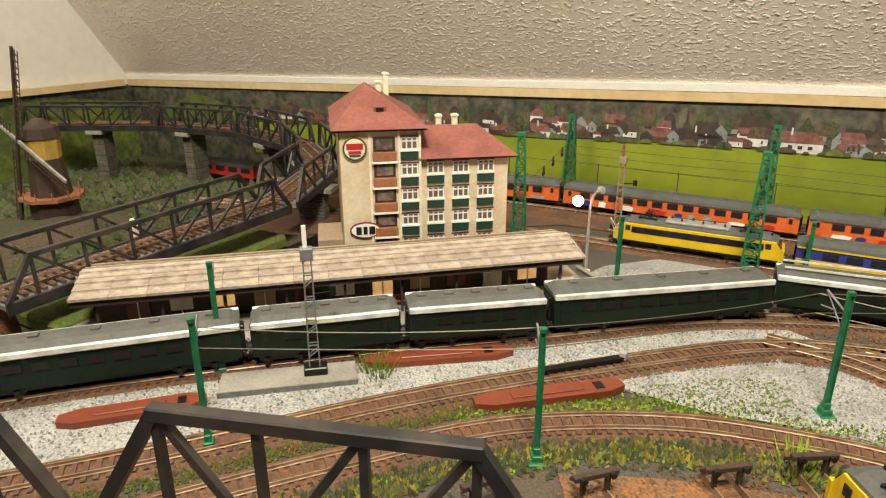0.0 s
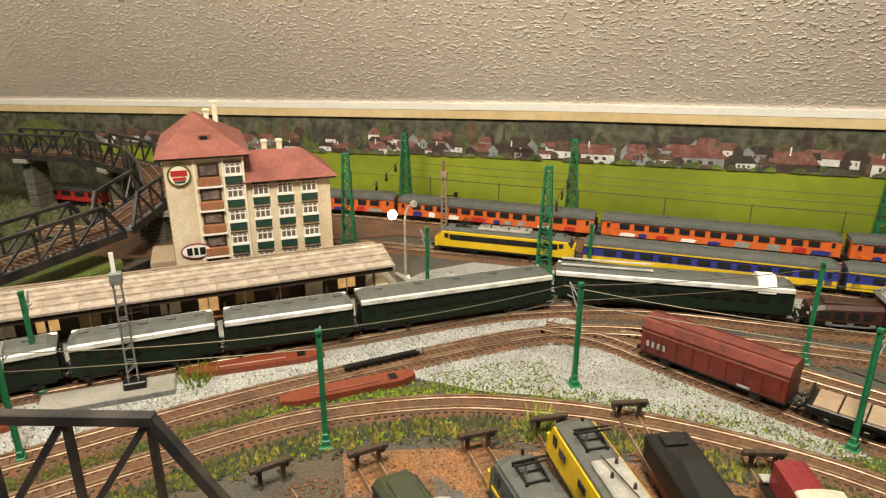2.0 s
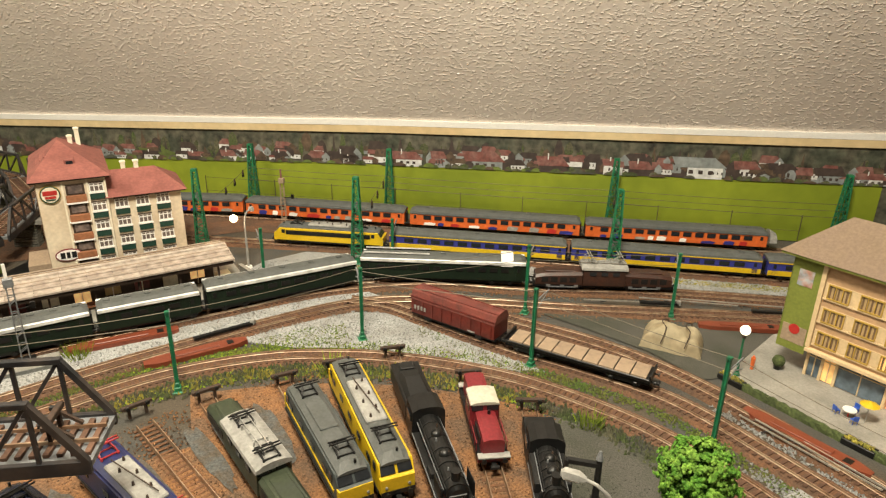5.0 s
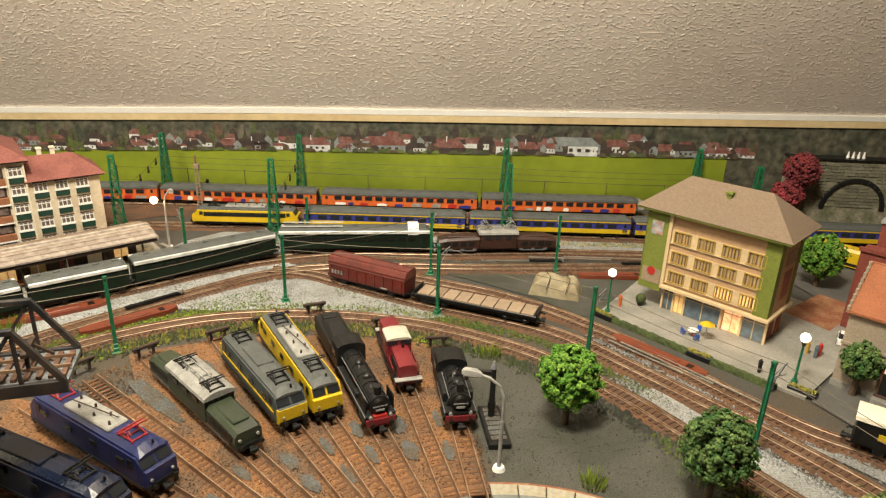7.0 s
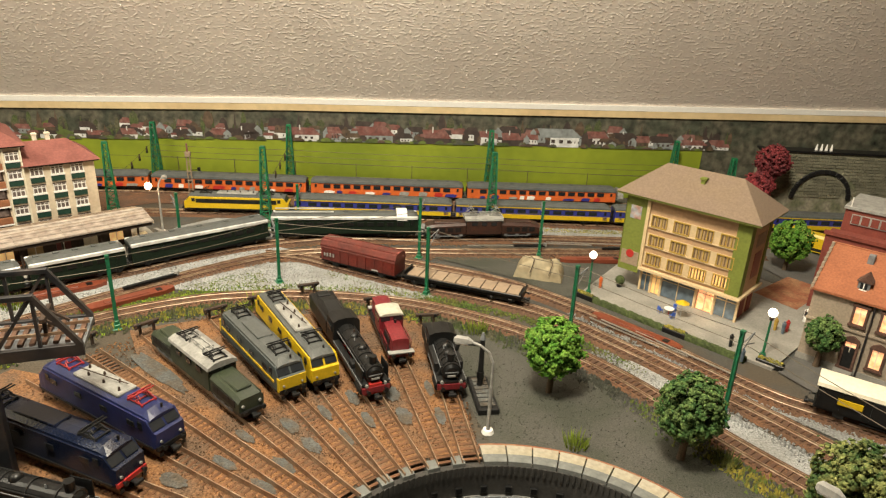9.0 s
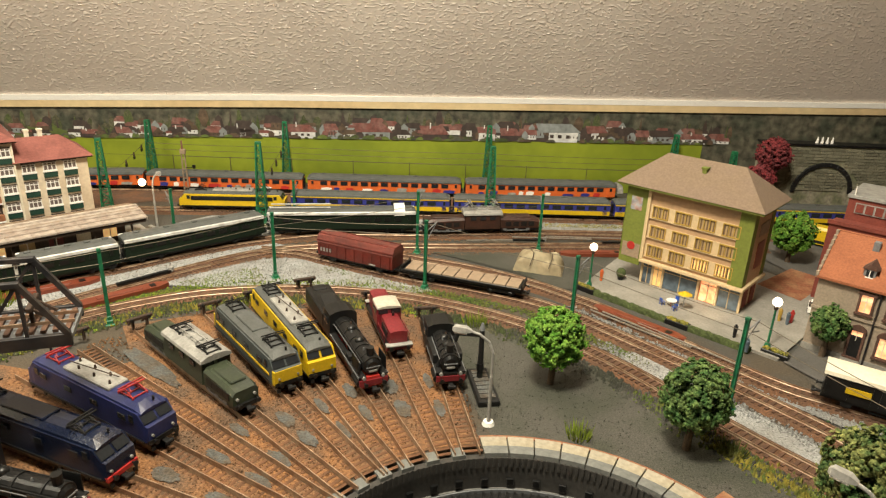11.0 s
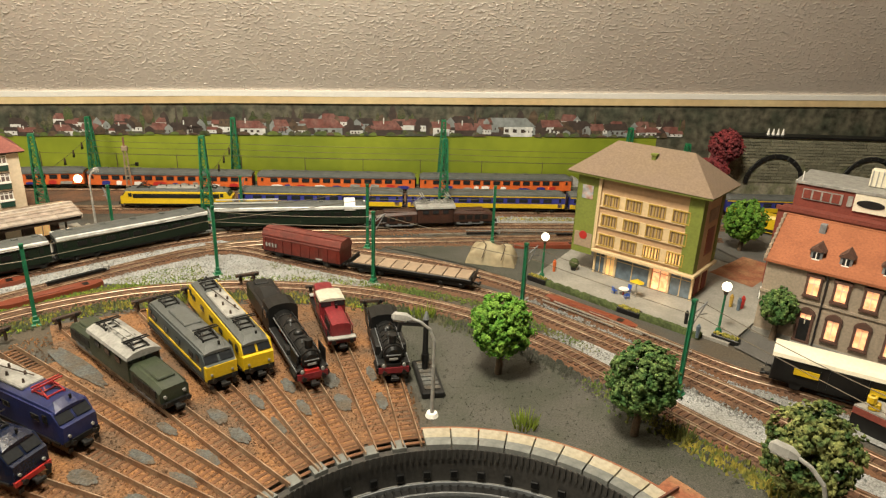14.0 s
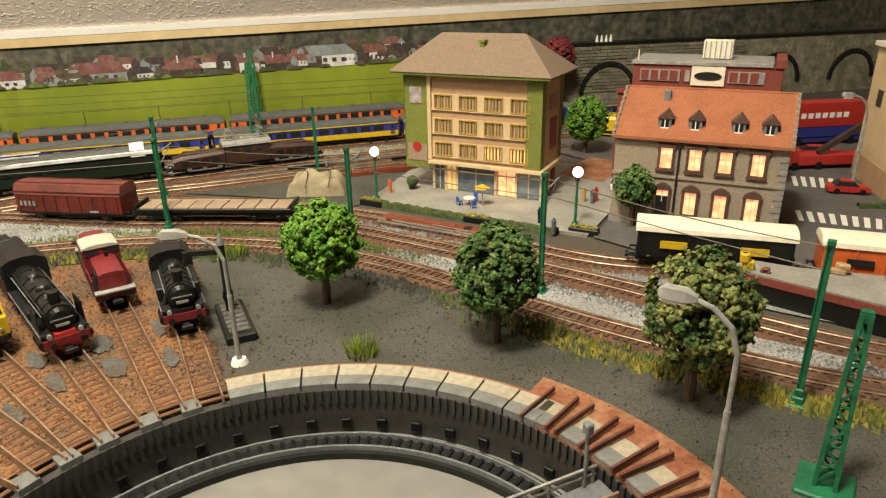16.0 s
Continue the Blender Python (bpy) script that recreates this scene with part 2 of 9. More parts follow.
M["poster"] = material("poster", (0.30, 0.33, 0.36), 0.6, vary=0.5, scale=120, second=(0.42, 0.22, 0.16), mix_scale=90, bump=0)


def plaster_ceiling():
    m = material("plaster_ceiling", (0.78, 0.70, 0.63), 0.20, vary=0.05, scale=110, second=(0.72, 0.64, 0.575), mix_scale=3)
    nt = m.node_tree
    co = nt.nodes["Texture Coordinate"]
    st = nt.nodes.new("ShaderNodeMapping")
    st.inputs["Scale"].default_value = (0.8, 1.25, 1.25)
    lumps = nt.nodes.new("ShaderNodeTexNoise")
    lumps.inputs["Scale"].default_value = 175
    lumps.inputs["Detail"].default_value = 1.5
    lumps.inputs["Roughness"].default_value = 0.6
    nt.links.new(co.outputs["Object"], st.inputs["Vector"])
    nt.links.new(st.outputs[0], lumps.inputs["Vector"])
    bp = nt.nodes["Bump"]
    drops = nt.nodes.new("ShaderNodeMapRange")
    drops.interpolation_type = "SMOOTHSTEP"
    drops.inputs[1].default_value, drops.inputs[2].default_value = 0.50, 0.74
    nt.links.new(lumps.outputs[0], drops.inputs[0])
    bp.inputs["Strength"].default_value = 1.0
    bp.inputs["Distance"].default_value = 0.0019
    nt.links.new(drops.outputs[0], bp.inputs["Height"])
    return m


M["ceiling"] = plaster_ceiling()


# ---- mesh helpers ----
def thing(name, label, category, group="", m=None, kind=""):
    ob = new(name)
    ob.empty_display_size = 0.02
    if m is not None:
        ob.matrix_basis = m
    return tagged(ob, label, category, group, kind)


def part(name, bm, mat, parent=None, label="", m=None, smooth=False):
    me = bpy.data.meshes.new(name)
    bmesh.ops.recalc_face_normals(bm, faces=bm.faces)
    if smooth:
        for f in bm.faces:
            f.smooth = True
    bm.to_mesh(me)
    bm.free()
    me.materials.append(M[mat] if isinstance(mat, str) else mat)
    ob = new(name, me)
    if parent is not None:
        ob.parent = parent
    if m is not None:
        ob.matrix_basis = m
    if label:
        ob["label"] = label
    return ob


def again(ob, m, parent=None):
    """The same piece once more, on the same mesh."""
    o = new(ob.name.split(".")[0], ob.data)
    o.parent = parent if parent is not None else ob.parent
    o.matrix_basis = m
    return o


def B():
    return bmesh.new()


def box(bm, x0, x1, y0, y1, z0, z1, bevel=0.0, m=None):
    vs = [bm.verts.new(v) for v in ((x0, y0, z0), (x1, y0, z0), (x1, y1, z0), (x0, y1, z0), (x0, y0, z1), (x1, y0, z1), (x1, y1, z1), (x0, y1, z1))]
    fs = [bm.faces.new([vs[i] for i in q]) for q in ((3, 2, 1, 0), (4, 5, 6, 7), (0, 1, 5, 4), (1, 2, 6, 5), (2, 3, 7, 6), (3, 0, 4, 7))]
    if bevel:
        es = list({e for f in fs for e in f.edges})
        r = bmesh.ops.bevel(bm, geom=es, offset=bevel, segments=1, affect="EDGES")
        vs = list({v for f in r["faces"] for v in f.verts} | {v for v in vs if v.is_valid})
    if m is not None:
        bmesh.ops.transform(bm, matrix=m, verts=[v for v in vs if v.is_valid])
    return bm


def prism(bm, profile, x0, x1, axis="x"):
    """A closed outline in (y, z), drawn out along x (or in (x, z) along y, or (x, y) along z)."""
    def place(a, b, c):
        return {"x": (c, a, b), "y": (a, c, b), "z": (a, b, c)}[axis]
    lo = [bm.verts.new(place(a, b, x0)) for a, b in profile]
    hi = [bm.verts.new(place(a, b, x1)) for a, b in profile]
    n = len(profile)
    bm.faces.new(lo)
    bm.faces.new(hi[::-1])
    for i in range(n):
        bm.faces.new((lo[i], hi[i], hi[(i + 1) % n], lo[(i + 1) % n]))
    return bm


def tube(bm, p0, p1, r0, r1=None, seg=8):
    p0, p1 = Vector(p0), Vector(p1)
    r1 = r0 if r1 is None else r1
    q = (p1 - p0).to_track_quat("Z", "Y").to_matrix()
    rings = []
    for p, r in ((p0, r0), (p1, r1)):
        rings.append([bm.verts.new(p + q @ Vector((r * math.cos(2 * math.pi * i / seg), r * math.sin(2 * math.pi * i / seg), 0))) for i in range(seg)])
    for i in range(seg):
        bm.faces.new((rings[0][i], rings[0][(i + 1) % seg], rings[1][(i + 1) % seg], rings[1][i]))
    bm.faces.new(rings[0][::-1])
    bm.faces.new(rings[1])
    return bm


def beam(bm, p0, p1, w, h=None):
    """A square bar from p0 to p1."""
    p0, p1 = Vector(p0), Vector(p1)
    h = h or w
    d = (p1 - p0).normalized()
    up = Vector((0, 0, 1)) if abs(d.z) < 0.95 else Vector((0, 1, 0))
    s = d.cross(up).normalized()
    u = s.cross(d)
    ends = [[bm.verts.new(p + s * a * w / 2 + u * b * h / 2) for a, b in ((-1, -1), (1, -1), (1, 1), (-1, 1))] for p in (p0, p1)]
    for i in range(4):
        bm.faces.new((ends[0][i], ends[0][(i + 1) % 4], ends[1][(i + 1) % 4], ends[1][i]))
    bm.faces.new(ends[0][::-1])
    bm.faces.new(ends[1])
    return bm


def ball(bm, c, r, seg=12, rings=8, squash=1.0):
    bmesh.ops.create_uvsphere(bm, u_segments=seg, v_segments=rings, radius=r, matrix=Matrix.Translation(c) @ Matrix.Diagonal((1, 1, squash, 1)))
    return bm


def sheet(bm, outline, z0, z1=None):
    """A flat slab with this outline."""
    lo = [bm.verts.new((x, y, z0)) for x, y in outline]
    if z1 is None:
        bm.faces.new(lo)
        return bm
    hi = [bm.verts.new((x, y, z1)) for x, y in outline]
    bm.faces.new(lo[::-1])
    bm.faces.new(hi)
    n = len(outline)
    for i in range(n):
        bm.faces.new((lo[i], lo[(i + 1) % n], hi[(i + 1) % n], hi[i]))
    return bm


def smooth_line(points, step):
    """An even walk along a smooth curve through the points."""
    P = [Vector((*p, 0)) if len(p) == 2 else Vector(p) for p in points]
    P = [2 * P[0] - P[1]] + P + [2 * P[-1] - P[-2]]
    dense = []
    for i in range(1, len(P) - 2):
        a, b, c, d = P[i - 1:i + 3]
        for k in range(40):
            t = k / 40
            dense.append(0.5 * ((2 * b) + (c - a) * t + (2 * a - 5 * b + 4 * c - d) * t * t + (3 * b - a - 3 * c + d) * t ** 3))
    dense.append(P[-2])
    out, left = [dense[0]], step
    for a, b in zip(dense, dense[1:]):
        L = (b - a).length
        at = 0.0
        while L - at >= left:
            at += left
            out.append(a.lerp(b, at / L))
            left = step
        left -= L - at
    return out


def sides(line, off):
    """The line shifted sideways."""
    out = []
    for i, p in enumerate(line):
        d = line[min(i + 1, len(line) - 1)] - line[max(i - 1, 0)]
        d.z = 0
        d.normalize()
        out.append(p + Vector((-d.y, d.x, 0)) * off)
    return out


def ribbon(bm, line, profile):
    """A cross-section (offset, height) drawn along a line."""
    rings = []
    cols = [sides(line, o) for o, _ in profile]
    for i in range(len(line)):
        rings.append([bm.verts.new(c[i] + Vector((0, 0, h))) for c, (_, h) in zip(cols, profile)])
    n = len(profile)
    for a, b in zip(rings, rings[1:]):
        for k in range(n):
            bm.faces.new((a[k], a[(k + 1) % n], b[(k + 1) % n], b[k]))
    bm.faces.new(rings[0][::-1])
    bm.faces.new(rings[-1])
    return bm


def frame_at(line, s, step):
    """The pose at a way s along a stepped line, x forward."""
    i = min(max(s / step, 0), len(line) - 1.001)
    k = int(i)
    p = line[k].lerp(line[k + 1], i - k)
    d = line[min(k + 2, len(line) - 1)] - line[max(k - 1, 0)]
    return Matrix.Translation(p) @ Matrix.Rotation(math.atan2(d.y, d.x), 4, "Z")


# ---- the room ----
def wall_y(x):
    return 1.10 + 0.03 * x


def ledge_z(x):
    return 0.164 + 0.021 * x - 0.012 * max(0.0, -x)


XL, XR = -1.33, 2.3
SLOPE = 1.46


def room():
    # unseen floor, coloured dark so that little light bounces up
    bm = B()
    sheet(bm, [(-2.2, -2.2), (2.9, -2.2), (2.9, 2.0), (-2.2, 2.0)], -0.95, -0.90)
    tagged(part("floor", bm, "brown_dark"), "unseen attic floor, dark to limit bounce light", "floor", kind="structure")
    # wall behind the layout, under the slope
    bm = B()
    vs = []
    for x in (-1.45, 2.4):
        y = wall_y(x) + 0.006
        vs.append([bm.verts.new(v) for v in ((x, y, -0.95), (x, y + 0.08, -0.95), (x, y + 0.08, 0.3), (x, y, 0.3))])
    for i in range(4):
        bm.faces.new((vs[0][i], vs[1][i], vs[1][(i + 1) % 4], vs[0][(i + 1) % 4]))
    bm.faces.new(vs[0])
    bm.faces.new(vs[1])
    tagged(part("wall_north", bm, "plaster_white"), "low white wall behind the layout", "wall", kind="structure")
    # sloping ceiling: rises from the ledge towards the viewer
    bm = B()
    rows = []
    for x in (-1.45, 0.0, 2.4):
        y, z = wall_y(x), ledge_z(x) + 0.020
        rows.append([bm.verts.new(v) for v in ((x, y + 0.02, z - 0.02 * SLOPE), (x, y - 1.1, z + 1.1 * SLOPE), (x, y - 1.1, z + 1.1 * SLOPE + 0.08), (x, y + 0.02, z + 0.08))])
    for p, q in zip(rows, rows[1:]):
        for i in range(4):
            bm.faces.new((p[i], q[i], q[(i + 1) % 4], p[(i + 1) % 4]))
    bm.faces.new(rows[0])
    bm.faces.new(rows[-1])
    tagged(part("ceiling", bm, "ceiling"), "sloping attic ceiling of rough beige plaster", "ceiling", kind="structure")
    bm = B()
    box(bm, -1.45, 2.4, -2.2, 0.08, 1.80, 1.86)
    tagged(part("ceiling", bm, "plaster_white"), "flat white ceiling over the room", "ceiling", kind="structure")
    # gable wall, and unseen walls behind the viewer, darkened to cut bounced light
    bm = B()
    box(bm, XL - 0.10, XL - 0.004, -2.2, 1.16, -0.95, 1.85)
    tagged(part("wall_west", bm, "plaster_white"), "white gable wall", "wall", kind="structure")
    bm = B()
    box(bm, XR, XR + 0.1, -2.2, 1.3, -0.95, 1.85)
    tagged(part("wall_east", bm, "hotel_side"), "unseen gable wall opposite, brownish to limit bounce light", "wall", kind="structure")
    bm = B()
    box(bm, -1.45, 2.4, -2.3, -2.2, -0.95, 1.85)
    tagged(part("wall_south", bm, "hotel_side"), "unseen wall across the room, brownish to limit bounce light", "wall", kind="structure")
    # wooden strip and white lip along the foot of the slope
    for name, d0, d1, z0, z1, mat, lab in (("trim", 0.005, -0.004, 0.0, 0.014, "wood_strip", "pale wooden strip under the slope"), ("trim", 0.0075, -0.004, 0.0145, 0.0255, "white", "cracked white paint lip over the strip")):
        bm = B()
        ends = []
        for x in [XL + (XR - XL) * i / 40 for i in range(41)]:
            j = 0.0012 * noise.noise((x * 9, z0 * 90, 0))
            y, z = wall_y(x), ledge_z(x)
            ends.append([bm.verts.new(v) for v in ((x, y - d0 + j, z + z0), (x, y - d1, z + z0), (x, y - d1, z + z1), (x, y - d0 + j - 0.002, z + z1 + j))])
        for a, b in zip(ends, ends[1:]):
            for i in range(4):
                bm.faces.new((a[i], b[i], b[(i + 1) % 4], a[(i + 1) % 4]))
        bm.faces.new(ends[0])
        bm.faces.new(ends[-1])
        tagged(part(name, bm, mat), lab, "trim", kind="structure")
    bm = B()
    box(bm, XL, XL + 0.012, -0.6, wall_y(XL) - 0.02, 0.122, 0.136)
    tagged(part("trim", bm, "wood_strip"), "pale wooden strip along the gable", "trim", kind="structure")


room()


def horizon(x):
    return 0.099 + 0.018 * x - 0.020 * max(0.0, -0.1 - x)


def backdrop():
    """The printed landscape on the wall: field, woods, meadows, houses."""
    def strip(x0, x1, lo, hi, off, n=60):
        bm = B()
        cols = []
        for i in range(n + 1):
            x = x0 + (x1 - x0) * i / n
            y = wall_y(x) - off
            a, b = lo(x), max(hi(x), lo(x) + 0.0005)
            cols.append([bm.verts.new((x, y, a)), bm.verts.new((x, y, b))])
        for a, b in zip(cols, cols[1:]):
            bm.faces.new((a[0], b[0], b[1], a[1]))
        return bm
    root = tagged(part("backdrop", strip(XL, XR, lambda x: -0.07, lambda x: ledge_z(x) + 0.004, 0.0), "forest"), "printed landscape backdrop with field and alpine village", "backdrop", kind="structure")
    part("printed_field", strip(-0.95, 0.93, lambda x: 0.001, horizon, 0.001), "field", root, "flat green printed meadow")
    for x0, x1, top, wob in ((-1.25, -0.95, 0.110, 0.03), (-0.57, -0.40, 0.112, 0.05)):
        part("printed_hill", strip(x0, x1, lambda x: horizon(x), lambda x: horizon(x) + (top - horizon(x)) * max(0.02, math.sin(math.pi * (x - x0) / (x1 - x0))) + wob * noise.noise((x * 20, 3, 0)) * 0.4, 0.0012, 24), "hill", root)
    rnd = random.Random(5)

    def flat(name, pts, mat, off, parent):
        bm = B()
        bm.faces.new([bm.verts.new((x, wall_y(x) - off, z)) for x, z in pts])
        return part(name, bm, mat, parent)
    # houses: place, width, wall height, roof height, roof colour, wall colour
    houses = ((-0.56, .030, .007, .006, "print_red", "print_white"), (-0.49, .040, .009, .007, "print_dark", "print_white"), (-0.39, .030, .008, .008, "print_red", "print_dark"),
              (-0.315, .036, .009, .012, "print_red", "print_white"), (-0.20, .032, .011, .009, "print_dark", "print_dark"), (-0.055, .030, .012, .003, "print_dark", "print_white"), (-0.07, .06, .010, .013, "print_dark", "print_dark"),
              (0.055, .066, .013, .014, "print_red", "print_white"), (0.125, .032, .017, .012, "print_red", "print_grey"), (0.205, .080, .015, .017, "print_red", "print_grey"),
              (0.275, .036, .010, .010, "print_dark", "print_white"), (0.34, .060, .012, .017, "print_red", "print_dark"), (0.455, .040, .017, .010, "print_red", "print_white"),
              (0.505, .044, .012, .014, "print_red", "print_dark"), (0.60, .092, .020, .016, "print_grey", "print_white"), (0.69, .046, .020, .012, "print_red", "print_white"),
              (0.75, .05, .022, .008, "print_dark", "print_dark"), (0.83, .055, .014, .012, "print_dark", "print_grey"), (0.90, .055, .010, .010, "print_red", "print_white"), (-0.64, .03, .008, .006, "print_dark", "print_white"), (-0.70, .028, .008, .007, "print_red", "print_white"))
    for k in range(330):
        x = rnd.uniform(-1.1, 1.02)
        z = horizon(x) + 0.001 + 0.022 * rnd.random() ** 1.5
        h, w = 0.014 + 0.030 * rnd.random(), 0.003 + 0.006 * rnd.random()
        top = min(z + h, ledge_z(x) + 0.003)
        tone = rnd.choice(("forest", "dark_shrub", "dark_shrub", "tree_brown", "print_dark"))
        if k % 3:
            outline = [(x - w, z), (x + w, z), (x + w * 0.55, z + (top - z) * 0.35), (x + w * 0.7, z + (top - z) * 0.38), (x + w * 0.3, z + (top - z) * 0.7), (x, top), (x - w * 0.3, z + (top - z) * 0.72), (x - w * 0.65, z + (top - z) * 0.4), (x - w * 0.5, z + (top - z) * 0.36)]
        else:
            w *= 1.3
            outline = [(x - w * 0.3, z), (x + w * 0.3, z), (x + w, z + (top - z) * 0.4), (x + w * 0.7, z + (top - z) * 0.8), (x + w * 0.1, top), (x - w * 0.6, z + (top - z) * 0.85), (x - w, z + (top - z) * 0.45)]
        flat("printed_tree", outline, tone, 0.0008 + 0.0006 * rnd.random(), root)
    for k in range(125):
        x = rnd.uniform(-0.95, 0.97)
        w, h = 0.018 + 0.030 * rnd.random(), 0.006 + 0.008 * rnd.random()
        z = horizon(x) + 0.001 + 0.021 * rnd.random() ** 1.6
        depth = 0.0014 + 0.0003 * rnd.random() + 0.0004 * (1 - (z - horizon(x)) / 0.022)
        tall, lean = h * (0.7 + 0.5 * rnd.random()), rnd.choice((-1, 1))
        roof = rnd.choice(("print_red", "print_red", "print_dark", "tree_brown"))
        ob = flat("printed_house", [(x - w / 2, z), (x + w / 2, z), (x + w / 2, z + h), (x - w / 2, z + h)], rnd.choice(("print_white", "print_white", "print_white", "print_grey", "tree_brown")), depth, root)
        flat("printed_roof", [(x - w * 0.56, z + h * 0.9), (x + w * 0.56, z + h * 0.9), (x + w * (0.30 + 0.16 * lean), z + h + tall), (x - w * (0.30 - 0.16 * lean), z + h + tall)], roof, depth + 0.0002, ob)
        if w > 0.028:
            g = x - lean * w * 0.30
            flat("printed_gable", [(g - w * 0.2, z), (g + w * 0.2, z), (g + w * 0.2, z + h * 1.05), (g, z + h + tall * 0.8), (g - w * 0.2, z + h * 1.05)], rnd.choice(("print_dark", "print_grey", "tree_brown")), depth + 0.0003, ob)
            for i in range(3):
                a = x + w * (-0.1 + 0.2 * i)
                flat("printed_window", [(a, z + h * 0.35), (a + w * 0.06, z + h * 0.35), (a + w * 0.06, z + h * 0.7), (a, z + h * 0.7)], "print_dark", depth + 0.0004, ob)
    for k in range(130):
        x = rnd.uniform(-0.9, 0.95)
        z = horizon(x) - 0.0005
        h, w = 0.003 + 0.008 * rnd.random(), 0.004 + 0.008 * rnd.random()
        flat("printed_shrub", [(x - w, z), (x + w, z), (x + w * 0.9, z + h * 0.6), (x + w * 0.3, z + h), (x - w * 0.4, z + h * 0.9), (x - w * 0.85, z + h * 0.5)], rnd.choice(("forest", "dark_shrub", "hill_dark", "tree_brown")), 0.0034 + 0.0004 * rnd.random(), root)
    for x, w, h, r, roof, wall in houses:
        z = horizon(x) + 0.0004
        w, h, r = w * 1.25, h * 1.18, r * 0.98
        k = 0.5 + 0.25 * rnd.random()
        ob = flat("printed_house", [(x - w / 2, z), (x - w / 2 + w * (1 - k) * 0.98, z - 0.001), (x - w / 2 + w * (1 - k) * 0.98, z + h), (x - w * 0.30, z + h + r * 0.9), (x - w / 2, z + h)], "print_dark" if wall != "print_grey" else "print_grey", 0.0018, root)
        flat("printed_wall", [(x - w / 2 + w * (1 - k), z - 0.001), (x + w / 2, z), (x + w / 2, z + h), (x - w / 2 + w * (1 - k), z + h)], wall, 0.0022, ob)
        flat("printed_roof", [(x - w * 0.22, z + h * 0.80), (x + w * 0.56, z + h * 0.90), (x + w * 0.36, z + h + r), (x - w * 0.30, z + h + r * 0.95)], roof, 0.0026, ob)
        for i in range(3):
            a = x + w * (-0.02 + 0.15 * i)
            flat("printed_window", [(a, z + h * 0.35), (a + w * 0.07, z + h * 0.35), (a + w * 0.07, z + h * 0.65), (a, z + h * 0.65)], "print_dark", 0.003, ob)
        a = x + w * 0.62
        flat("printed_shrub", [(a - 0.007, z - 0.001), (a + 0.007, z - 0.001), (a + 0.005, z + 0.006), (a, z + 0.009), (a - 0.006, z + 0.005)], "dark_shrub", 0.0032, ob)
        if k > 0.6:
            flat("printed_chimney", [(x, z + h + r * 0.6), (x + 0.0022, z + h + r * 0.6), (x + 0.0022, z + h + r * 1.35), (x, z + h + r * 1.35)], "print_white", 0.0031, ob)
    # gable side: the print goes on
    bm = B()
    box(bm, XL - 0.003, XL, -0.6, wall_y(XL), -0.07, 0.1225)
    side = tagged(part("backdrop", bm, "forest"), "printed woodland on the gable side", "backdrop", kind="structure")
    bm = B()
    for i in range(20):
        y0, y1 = -0.6 + 1.66 * i / 20, -0.6 + 1.66 * (i + 1) / 20
        h0, h1 = (0.092 + 0.05 * noise.noise((y * 3, 9, 0)) for y in (y0, y1))
        bm.faces.new([bm.verts.new(v) for v in ((XL + 0.001, y0, -0.06), (XL + 0.001, y1, -0.06), (XL + 0.001, y1, h1), (XL + 0.001, y0, h0))])
    part("printed_hill", bm, "hill_dark", side)


backdrop()


# ---- ground ----
TC = Vector((0.455, 0.018, 0))
PIT, CURB = 0.187, 0.213


def ground():
    bm = B()
    x0, x1, y0, y1 = -0.60, XR, -0.62, 1.16
    n = 128
    inner, outer = [], []
    angles = sorted([2 * math.pi * i / n for i in range(n)] + [math.atan2(y - TC.y, x - TC.x) % (2 * math.pi) for x in (x0, x1) for y in (y0, y1)])
    for a in angles:
        c, s = math.cos(a), math.sin(a)
        k = min(((x1 if c > 0 else x0) - TC.x) / c if abs(c) > 1e-9 else 9e9, ((y1 if s > 0 else y0) - TC.y) / s if abs(s) > 1e-9 else 9e9)
        inner.append(bm.verts.new((TC.x + (CURB - 0.01) * c, TC.y + (CURB - 0.01) * s, 0)))
        outer.append(bm.verts.new((TC.x + k * c, TC.y + k * s, 0)))
    for i in range(len(angles)):
        j = (i + 1) % len(angles)
        bm.faces.new((inner[i], outer[i], outer[j], inner[j]))
    tagged(part("ground", bm, "earth"), "earth-coloured layout board with scatter", "ground", kind="structure")
    # lower board at the windmill
    bm = B()
    n, mcount = 26, 34
    grid = [[bm.verts.new((XL + (-0.60 - XL) * i / n, -0.62 + 1.78 * j / mcount, -0.045 + 0.05 * max(0, 1 - math.hypot(XL + (-0.60 - XL) * i / n + 0.86, (-0.62 + 1.78 * j / mcount - 0.58)) / 0.22) + 0.006 * noise.noise((i * 0.5, j * 0.5, 1)))) for j in range(mcount + 1)] for i in range(n + 1)]
    for i in range(n):
        for j in range(mcount):
            bm.faces.new((grid[i][j], grid[i + 1][j], grid[i + 1][j + 1], grid[i][j + 1]))
    tagged(part("ground", bm, "mill_ground", smooth=True), "dark mossy lower board round the windmill", "ground", kind="structure")
    bm = B()
    box(bm, -0.606, -0.600, -0.62, 1.085, -0.12, -0.001)
    tagged(part("trim", bm, "dark_grey"), "dark edge of the raised board", "trim", kind="structure")


ground()


def polar(r, deg):
    return (TC.x + r * math.cos(radians(deg)), TC.y + r * math.sin(radians(deg)))


